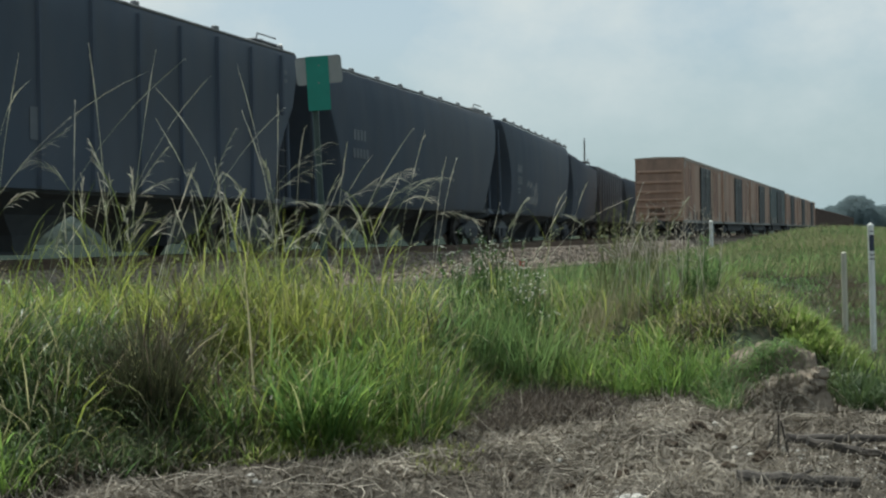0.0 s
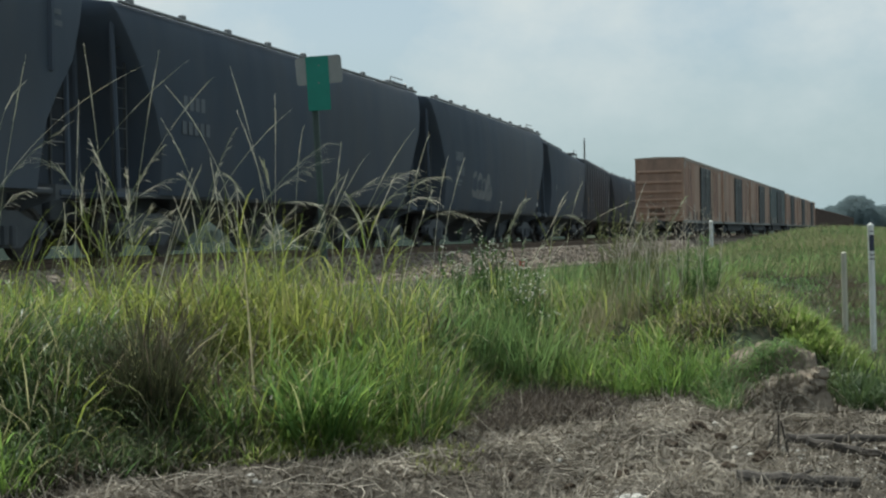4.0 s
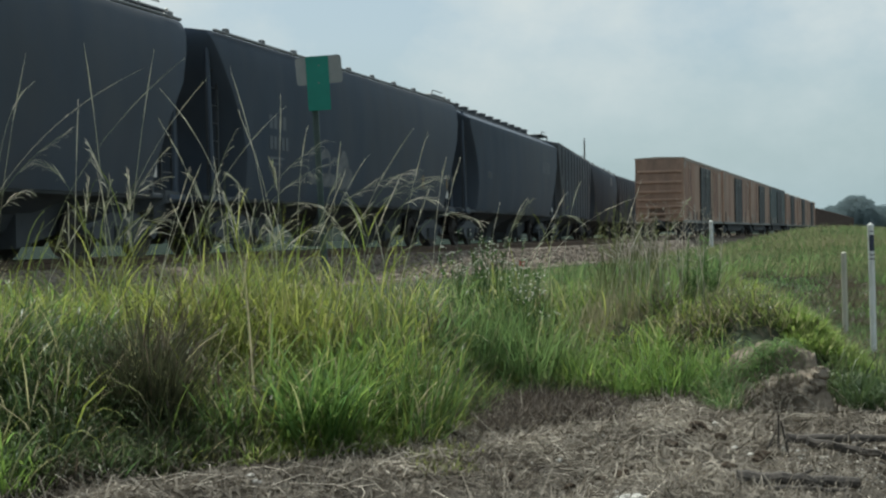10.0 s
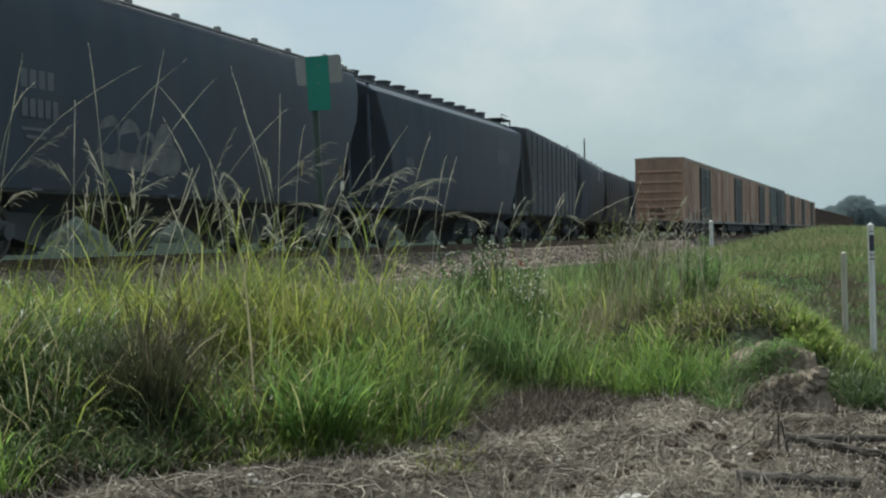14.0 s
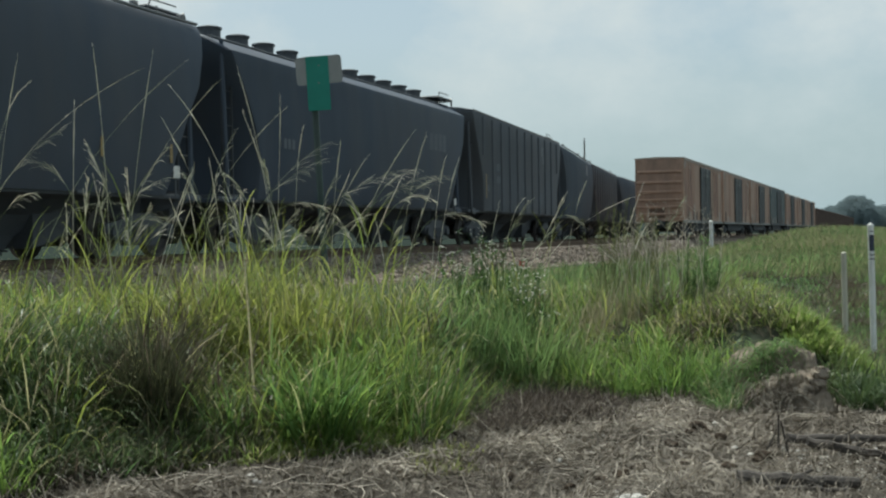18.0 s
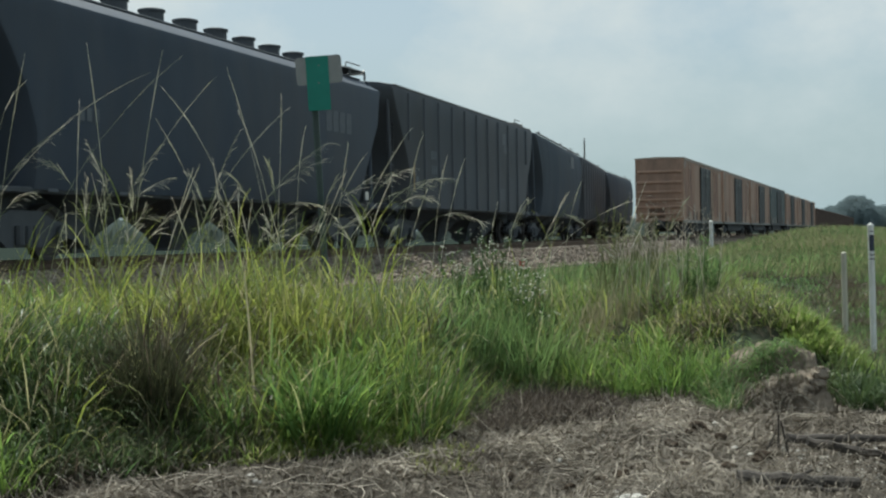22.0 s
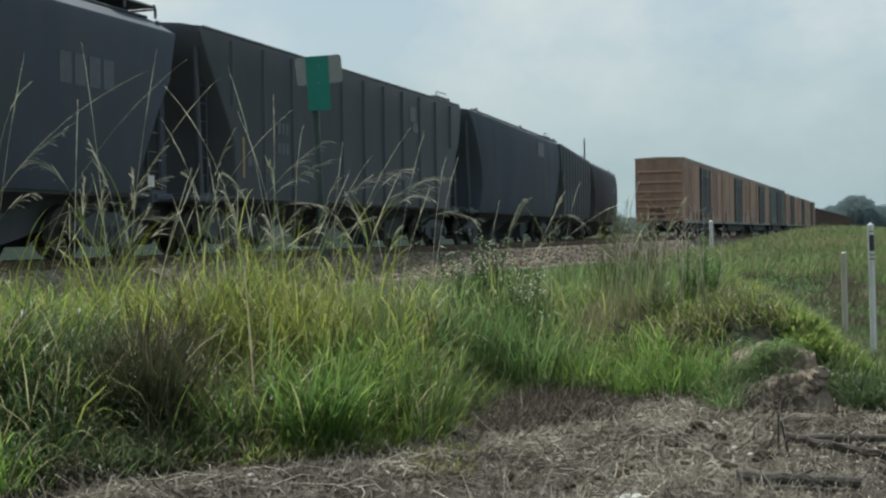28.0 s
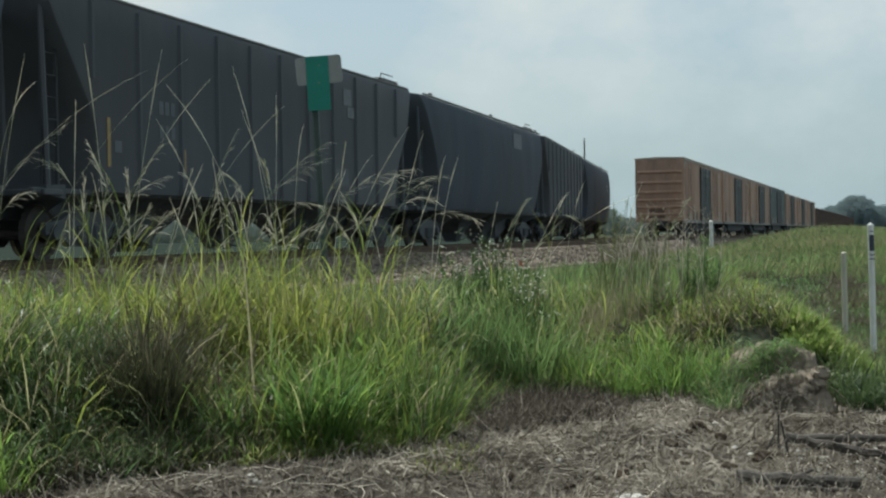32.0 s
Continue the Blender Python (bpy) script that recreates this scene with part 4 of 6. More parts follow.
def view_place(px, py, d):
    """The place on a line of sight from the eye, d metres off."""
    way = CAM_POSE.to_3x3() @ Vector(((px - 784) / 2262.7, (441 - py) / 2262.7, -1.0))
    return Vector(EYE) + way * (d / way.y)


def make_sign():
    d = 17.0
    top = view_place(565, 145, d)
    sign = tagged(new("green_sign"), "green trackside sign over a grey plate on a steel post", "sign")
    gz = ground_z(top.x + 0.12, top.y)
    sign.matrix_basis = pose(top.x + 0.12, top.y, gz - 0.02, 0, 0, 0)
    h = top.z - gz
    bm = bmesh.new()
    for x in (-0.035, 0.035):
        box(bm, (x - 0.06, 0, (h + 0.3) / 2), (0.012, 0.04, h + 0.3), pose(0, 0, 0, 0, -2.6, 0))
    box(bm, (-0.06, 0.02, (h + 0.3) / 2), (0.075, 0.012, h + 0.3), pose(0, 0, 0, 0, -2.6, 0))
    part("post", bm, M_POST_STEEL, sign, "dull green steel channel post")
    bm = bmesh.new()
    slab(bm, 0.61, 0.37, 0.006, 0.045, pose(-0.12, -0.03, h + 0.17, 0, -4.5, 0))
    part("back_plate", bm, M_SIGN_BACK, sign, "bare grey sign plate")
    bm = bmesh.new()
    slab(bm, 0.30, 0.72, 0.006, 0.02, pose(-0.13, -0.045, h - 0.005, 0, -3.0, 0))
    part("sign_face", bm, M_SIGN_GREEN, sign, "plain green sign face")
    bm = bmesh.new()
    for z in (0.05, 0.28):
        rod(bm, (-0.12, -0.055, h + z - 0.05), (-0.12, 0.03, h + z - 0.05), 0.012, 8)
    part("bolt", bm, M_GALV, sign)


make_sign()


def curved_label(bm, r, z0, z1, spread):
    """A thin panel bent round the front of a post."""
    loops = []
    for k in range(7):
        a = radians(-90 - spread + k * spread / 3)
        x, y = math.cos(a), math.sin(a)
        loops.append(ring(bm, [(x * r, y * r, z0), (x * r, y * r, z1), (x * (r - 0.006), y * (r - 0.006), z1), (x * (r - 0.006), y * (r - 0.006), z0)]))
    bridge(bm, loops)


def marker_post(px, top_py, base_py, d, r, material, label, cap=True, decal=True):
    a, b = view_place(px, top_py, d), view_place(px, base_py, d)
    h = a.z - b.z
    gz = ground_z(a.x, a.y)
    post = tagged(new("marker_post"), label, "marker post")
    post.matrix_basis = pose(a.x, a.y, min(gz, b.z) - 0.05, 0, -0.8, 0)
    h = a.z - min(gz, b.z) + 0.05
    bm = bmesh.new()
    rod(bm, (0, 0, 0), (0, 0, h - r), r, 14)
    part("shaft", bm, material, post)
    bm = bmesh.new()
    bmesh.ops.create_uvsphere(bm, u_segments=14, v_segments=8, radius=r * 1.05, matrix=Matrix.Translation((0, 0, h - r)))
    part("cap", bm, material, post)
    if decal:
        bm = bmesh.new()
        curved_label(bm, r + 0.0025, h - 0.31, h - 0.13, 48)
        part("decal", bm, M_POST_BLUE, post, "dark navy decal panel")
        for z0, z1, spread in ((0.36, 0.345, 50), (0.405, 0.39, 50), (0.10, 0.085, 30)):
            bm = bmesh.new()
            curved_label(bm, r + 0.0025, h - z0, h - z1, spread)
            part("print_bar", bm, M_GALV, post, "small grey print bar")
    return post


marker_post(1544, 395, 632, 14.2, 0.034, M_POST, "white plastic marker post with a navy decal in the grass")
marker_post(1495, 446, 575, 17.0, 0.037, M_POST_TAN, "pale weathered wooden stake in the grass", decal=False)
marker_post(1259, 390, 428, 55.0, 0.085, M_POST, "short white post beside the siding", decal=False)


def make_flag():
    p = view_place(916, 466, 30.0)
    flag = tagged(new("marker_flag"), "tiny faded red marker flag in the ballast", "flag")
    flag.matrix_basis = pose(p.x, p.y, ground_z(p.x, p.y))
    h = p.z - ground_z(p.x, p.y)
    bm = bmesh.new()
    rod(bm, (0, 0, 0), (0, 0, max(0.2, h + 0.06)), 0.004, 6)
    part("wire", bm, M_GALV, flag)
    bm = bmesh.new()
    box(bm, (0.06, 0, max(0.14, h)), (0.12, 0.004, 0.12), pose(0, 0, 0, 0, 8, 0))
    part("cloth", bm, M_RED, flag)


make_flag()


def make_mast():
    top = view_place(1034, 249, 138.0)
    mast = tagged(new("mast"), "dark slender pole beyond the tracks", "pole")
    mast.matrix_basis = pose(top.x, top.y, 0.0)
    bm = bmesh.new()
    rod(bm, (0, 0, 0), (0, 0, top.z), 0.12, 10, 0.085)
    part("shaft", bm, M_POLE, mast)
    bm = bmesh.new()
    rod(bm, (0, 0, top.z - 0.1), (0, 0, top.z + 0.25), 0.05, 8)
    part("tip", bm, M_GALV, mast)


make_mast()


# ---- trees ----
def tree(label, x, y, height, width, seed, count):
    rng = np.random.default_rng(seed)
    top = tagged(new("tree"), label, "tree")
    z0 = ground_z(x, y)
    top.matrix_basis = pose(x, y, z0)
    bm = bmesh.new()
    rod(bm, (0, 0, -0.2), (0, 0, height * 0.45), height * 0.03, 9, height * 0.016)
    tips = []
    for k in range(11):
        a = k * 2.4 + rng.uniform(-0.4, 0.4)
        z = height * rng.uniform(0.25, 0.45)
        tip = Vector((math.cos(a) * width * rng.uniform(0.2, 0.36), math.sin(a) * width * rng.uniform(0.2, 0.36), height * rng.uniform(0.5, 0.85)))
        rod(bm, (0, 0, z), tip, height * 0.012, 6, height * 0.004)
        tips.append(tip)
    part("trunk", bm, M_BARK, top)
    # a full dome of leaf masses, lower towards its rim
    k = np.arange(150)
    a, r = k * 2.39996, np.sqrt((k + 0.5) / 150) * width * 0.46
    dome = height * (0.93 - 0.50 * (r / (width * 0.5)) ** 2) + rng.normal(0, height * 0.025, 150)
    centres = np.stack((np.cos(a) * r, np.sin(a) * r, dome - height * 0.10), 1)
    skirt = centres * np.array((1.0, 1.0, 0.6)) + rng.normal(0, height * 0.02, (150, 3))
    centres = np.concatenate((centres, skirt, skirt * np.array((0.97, 0.97, 0.5))))
    sizes = height * rng.uniform(0.07, 0.11, len(centres))
    pick = rng.integers(0, len(centres), count)
    off = rng.normal(0, 1, (count, 3))
    off /= np.linalg.norm(off, axis=1)[:, None]
    pos = centres[pick] + off * sizes[pick][:, None] * rng.uniform(0.3, 1.1, count)[:, None]
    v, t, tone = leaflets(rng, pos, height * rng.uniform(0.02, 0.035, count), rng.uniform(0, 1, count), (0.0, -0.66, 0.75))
    tagged(triangles("crown", v, t, M_HAZED_LEAF, tone, top), "dense crown with distance haze in its pale leaf colour")
    return top


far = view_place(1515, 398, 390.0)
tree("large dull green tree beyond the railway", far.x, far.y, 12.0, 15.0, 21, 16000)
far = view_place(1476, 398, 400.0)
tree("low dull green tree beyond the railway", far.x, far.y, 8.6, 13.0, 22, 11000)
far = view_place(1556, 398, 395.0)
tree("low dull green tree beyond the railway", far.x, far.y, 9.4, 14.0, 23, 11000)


def tree_line(rng, count):
    """The far wood behind the field, an uneven low belt with haze in its leaf colour."""
    xs = rng.uniform(-200, 190, count)
    ys = 440 + rng.normal(0, 8, count)
    crest = 6.4 + 1.6 * (xs < -40) + 1.4 * np.sin(xs * 0.14) + 1.2 * np.sin(xs * 0.35 + 1) + 0.9 * np.sin(xs * 0.9)
    zs = crest * rng.uniform(0, 1, count) ** 0.6
    along_x = np.linspace(-205, 195, 400)
    ridge_z = 5.4 + 1.6 * (along_x < -40) + 1.4 * np.sin(along_x * 0.14) + 1.2 * np.sin(along_x * 0.35 + 1)
    core = np.concatenate((np.stack((along_x, np.full(400, 428.0), np.zeros(400)), 1), np.stack((along_x, np.full(400, 436.0), ridge_z), 1)))
    quads = np.array([t for k in range(399) for t in ((k, k + 1, k + 401), (k, k + 401, k + 400))])
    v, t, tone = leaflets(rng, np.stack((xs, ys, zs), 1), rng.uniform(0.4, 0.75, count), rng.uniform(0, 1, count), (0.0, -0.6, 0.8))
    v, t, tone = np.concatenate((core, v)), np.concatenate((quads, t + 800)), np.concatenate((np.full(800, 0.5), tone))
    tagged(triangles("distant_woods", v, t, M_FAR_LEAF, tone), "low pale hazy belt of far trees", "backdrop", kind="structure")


tree_line(np.random.default_rng(31), 90000)


# ---- grass ----
class Sward:
    """Gathers blades of many tussocks into the arrays of one mesh."""

    def __init__(self, seed):
        self.rng = np.random.default_rng(seed)
        self.parts, self.count = [], 0

    def tussock(self, x, y, radius, n, height, tone, spread=0.45, arch=0.6, width=0.008, dead=0.1, tangle=0.0):
        """One bunch: blades root close together, lean outwards and arch over."""
        r = self.rng
        if y < 16:
            n, width = int(n * 1.45), width * 0.74
        z = ground_z(x, y)
        a = r.uniform(0, math.tau, n)
        q = np.sqrt(r.random(n))
        base = np.stack((x + np.cos(a) * q * radius, y + np.sin(a) * q * radius, np.full(n, z - 0.015)), 1)
        h = height * r.uniform(0.45, 1.15, n) * (1 - 0.25 * q)
        lean = (0.1 + q * spread) * r.uniform(0.2, 1.3, n)
        bend = r.uniform(0.0, 1.0, n) ** 0.85 * arch * 1.5
        heading = a + r.normal(0, 1.15, n) - 0.25 * np.sin(a)
        # leaves that spring from the stems part of the way up, short and turned every way
        side_leaf = r.random(n) < tangle
        up = r.uniform(0.1, 0.68, n)
        base[side_leaf, 2] += (up * h)[side_leaf]
        base[side_leaf, 0] += (np.cos(heading) * lean * up * h)[side_leaf]
        base[side_leaf, 1] += (np.sin(heading) * lean * up * h)[side_leaf]
        h = np.where(side_leaf, h * r.uniform(0.22, 0.5, n), h)
        lean = np.where(side_leaf, r.uniform(0.2, 1.5, n), lean)
        bend = np.where(side_leaf, r.uniform(0.4, 1.7, n), bend)
        heading = np.where(side_leaf, r.uniform(0, math.tau, n), heading)
        t = np.clip(tone + r.normal(0, 0.11, n), 0, 0.72)
        old = r.random(n) < dead
        t[old] = r.uniform(0.78, 1.0, old.sum())
        v, f, tn = blades(r, base, h, width * r.uniform(0.5, 1.4, n), lean, bend, heading, t, FAR_STEPS if y > 16 else SHORT_STEPS if height < 0.35 else BLADE_STEPS)
        self.parts.append((v, f + self.count, tn))
        self.count += len(v)

    def done(self, name, label, material):
        v, f, t = (np.concatenate(c) for c in zip(*self.parts))
        return tagged(triangles(name, v, f, material, t), label, "grass", kind="stuff")


def fall(x, y, cx, cy, rx, ry):
    return math.exp(-((x - cx) / rx) ** 2 - ((y / REACH - cy) / ry) ** 2)


def sward_tone(x, y):
    """Green 0, yellow-green 0.5, dead 1."""
    v = 0.16 + 0.46 * noise.noise((x * 1.2, y * 0.7, 2.0))
    # Yellower at the back left, where strong sun lights the tops.
    v += 0.30 * fall(x, y, -2.0, 9.3, 1.4, 0.9) + 0.12 * fall(x, y, -3.2, 10.0, 0.9, 1.5)
    v += 0.20 * fall(x, y, 2.0, 11.8, 0.8, 1.3) - 0.25 * fall(x, y, 0.6, 10.6, 0.7, 1.4)
    v += 0.14 * fall(x, y, 3.4, 12.8, 0.9, 1.6)
    return min(0.66, max(0.0, v))


def sward_height(x, y):
    """Knee-high on the bank, lower towards its back, with hollows and hummocks."""
    back = max(0.0, y / REACH - 9.4)
    h = 0.72 + 0.50 * noise.noise((x * 1.5, y * 0.9, 7.0)) - 0.09 * back
    h += 0.16 * fall(x, y, -1.7, 9.6, 0.7, 1.2) + 0.20 * fall(x, y, 0.4, 11.0, 0.8, 1.2) + 0.14 * fall(x, y, 1.9, 12.2, 0.9, 1.0)
    h -= 0.46 * fall(x, y, 3.0, 11.2, 0.7, 1.8)
    h -= 0.16 * fall(x, y, 2.4, 10.6, 1.2, 1.0) + 0.12 * fall(x, y, -2.9, 10.6, 0.7, 2.0) + 0.16 * fall(x, y, -0.4, 11.2, 0.5, 1.6)
    return max(0.2, h)


BUNCH_ROOM = ((-0.82, 7.75, 0.16, 0.20), (-1.95, 7.75, 0.16, 0.55), (2.0, 10.5, 0.6, 0.25), (2.95, 9.6, 0.12, 0.4))


def bank_sward():
    """Coarse leaves in bunches; which kind grows where follows patches of the bank."""
    kinds = {"mid": Sward(11), "fresh": Sward(12), "sedge": Sward(13), "old": Sward(14)}
    r = kinds["mid"].rng
    made = 0
    while made < 1000:
        d = 7.6 * (16.4 / 7.6) ** r.random()
        x = d * math.tan(radians(r.uniform(-21.5, 15.5)))
        t = d - front_line(x)
        if any((x - cx) ** 2 / rx + (d / REACH - cy) ** 2 / ry < 1 for cx, cy, rx, ry in BUNCH_ROOM):
            continue
        if t < 0.12 or x > 3.0 + 0.12 * (d - 9.5) or (noise.noise((x * 1.7, d * 1.3, 5.0)) < -0.32 and t < 2.0):
            continue
        made += 1
        p = noise.noise((x * 0.7, d * 0.5, 12.0))
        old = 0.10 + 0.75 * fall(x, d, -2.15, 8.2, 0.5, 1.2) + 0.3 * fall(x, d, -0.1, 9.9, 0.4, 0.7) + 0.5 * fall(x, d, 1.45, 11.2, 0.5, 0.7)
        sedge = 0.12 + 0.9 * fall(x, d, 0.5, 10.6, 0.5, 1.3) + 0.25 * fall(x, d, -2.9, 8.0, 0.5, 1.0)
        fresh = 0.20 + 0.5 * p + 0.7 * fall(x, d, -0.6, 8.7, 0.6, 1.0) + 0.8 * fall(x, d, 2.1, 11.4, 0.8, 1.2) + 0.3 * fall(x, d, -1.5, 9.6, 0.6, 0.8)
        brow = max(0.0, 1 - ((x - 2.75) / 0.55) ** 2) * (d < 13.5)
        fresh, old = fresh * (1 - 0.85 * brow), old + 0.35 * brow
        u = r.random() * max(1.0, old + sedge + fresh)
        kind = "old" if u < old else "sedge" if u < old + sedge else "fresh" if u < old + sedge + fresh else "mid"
        edge = min(1, 0.45 + t * 0.6) * (0.45 if x > 2.5 else 1.0)
        tone = sward_tone(x, d) * (0.7 if kind == "fresh" else 1.0)
        dead = {"mid": 0.2, "fresh": 0.06, "sedge": 0.06, "old": 0.6}[kind] + 0.25 * r.random() ** 4
        kinds[kind].tussock(x, d, r.uniform(0.05, 0.16), int(r.uniform(22, 75)), sward_height(x, d) * edge * r.uniform(0.5, 1.35), tone, r.uniform(0.3, 0.9), r.uniform(0.5, 1.5), 0.0120 * r.uniform(0.6, 1.6), dead, 0.5)
    # long stray leaves that arch over the rest
    for k in range(300):
        d = 7.7 * (13.5 / 7.7) ** r.random()
        x = d * math.tan(radians(r.uniform(-21.5, 12)))
        if d - front_line(x) > 0.2 and x < 2.6:
            kinds["mid"].tussock(x, d, 0.10, 5, sward_height(x, d) * r.uniform(1.0, 1.5), r.uniform(0.25, 0.66), 0.6, 1.1, 0.016, 0.35)
    # thick yellow-green growth along the back of the bank, which hides the ballast
    for k in range(90):
        d = r.uniform(9.4, 11.4)
        x = d * math.tan(radians(r.triangular(-13.5, -8.5, -4.5)))
        pick = "old" if k % 9 == 0 else "mid"
        kinds[pick].tussock(x, d, r.uniform(0.08, 0.16), 46, r.uniform(0.78, 1.02), r.uniform(0.30, 0.58), 0.35, r.uniform(0.7, 1.5), 0.0125, 0.12, 0.45)
    # low dull growth on the brow above the cut earth
    for k in range(110):
        x, d = r.uniform(2.2, 3.0), r.uniform(11.1, 13.2)
        kinds["mid" if k % 3 else "old"].tussock(x, d, 0.16, 34, r.uniform(0.2, 0.4), r.uniform(0.1, 0.3), 0.8, 1.0, 0.010, 0.25, 0.4)
    # short dead leaves between the bunches
    for k in range(420):
        d = 7.6 * (14.8 / 7.6) ** r.random()
        x = d * math.tan(radians(r.uniform(-21.5, 15.5)))
        if d - front_line(x) > 0.0 and x < 3.0 + 0.12 * (d - 9.5):
            kinds["old"].tussock(x, d, 0.3, 36, r.uniform(0.12, 0.32), 0.3, 1.3, 0.8, 0.008, 0.6)
    for k in range(60):
        d = r.uniform(7.3, 8.6)
        x = d * math.tan(radians(r.uniform(-20.5, -15.5)))
        if d - front_line(x) > 0.05:
            kinds["mid"].tussock(x, d, 0.10, 4, r.uniform(0.7, 1.0), 0.35, 1.0, 1.6, 0.012, 0.6)
    # Mostly the darkened leaves, giving the shade along the left front edge.
    for k in range(46):
        x = r.uniform(-2.3, -1.15)
        kinds["old" if k % 4 else "sedge"].tussock(x, front_line(x) + r.uniform(0.0, 0.5), 0.12, 34, r.uniform(0.25, 0.55), 0.15, 0.9, 1.2, 0.011, 0.15)
    for k in range(120):
        x = r.uniform(-1.7, 0.25)
        kinds["fresh" if k % 3 == 0 else "mid"].tussock(x, front_line(x) - r.uniform(-0.15, 0.12), 0.10, 22, r.uniform(0.14, 0.34), r.uniform(0.1, 0.4), 1.1, 1.3, 0.011, 0.2)
    for k in range(90):
        x = r.uniform(0.15, 1.5)
        kinds["sedge" if k % 4 else "mid"].tussock(x, front_line(x) - r.uniform(-0.3, 0.15), 0.10, 20, r.uniform(0.24, 0.5), r.uniform(0.2, 0.5), 0.9, 1.2, 0.011, 0.15)
    mats = Sward(15)
    for k in range(60):
        x = r.uniform(0.1, 2.4)
        mats.tussock(x, front_line(x) - r.uniform(-0.25, 0.45), 0.16, 46, r.uniform(0.10, 0.24), 0.35, 1.4, 1.4, 0.008, 0.3)
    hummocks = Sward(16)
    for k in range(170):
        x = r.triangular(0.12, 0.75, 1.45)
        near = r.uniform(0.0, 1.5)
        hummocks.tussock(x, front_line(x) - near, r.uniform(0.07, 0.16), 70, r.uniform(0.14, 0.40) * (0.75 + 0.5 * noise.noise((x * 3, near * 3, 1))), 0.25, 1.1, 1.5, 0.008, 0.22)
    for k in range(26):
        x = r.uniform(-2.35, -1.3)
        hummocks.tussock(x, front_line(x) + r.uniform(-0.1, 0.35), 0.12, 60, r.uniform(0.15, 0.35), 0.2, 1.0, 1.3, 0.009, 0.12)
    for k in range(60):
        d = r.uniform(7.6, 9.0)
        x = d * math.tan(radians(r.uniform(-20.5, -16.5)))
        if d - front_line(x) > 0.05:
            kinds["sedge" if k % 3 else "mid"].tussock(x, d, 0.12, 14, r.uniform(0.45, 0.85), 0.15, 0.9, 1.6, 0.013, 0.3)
    hummocks.done("dark_hummock_grass", "dark brown matted grass hummocks at the bank's foot", M_MAT)
    mats.done("dead_mats", "brown matted dead grass along the foot of the bank", M_STRAW)
    kinds["mid"].done("bank_grass", "tangled green and yellowing grass on a low bank", M_BLADE)
    kinds["fresh"].done("fresh_bank_grass", "bright green fresh grass on a low bank", M_FRESH)
    kinds["sedge"].done("dark_bank_grass", "dark blue-green leafy grass on a low bank", M_SEDGE)
    kinds["old"].done("old_bank_grass", "brown and olive old leaves, darkened for shade, among the bank grass", M_THATCH)


bank_sward()


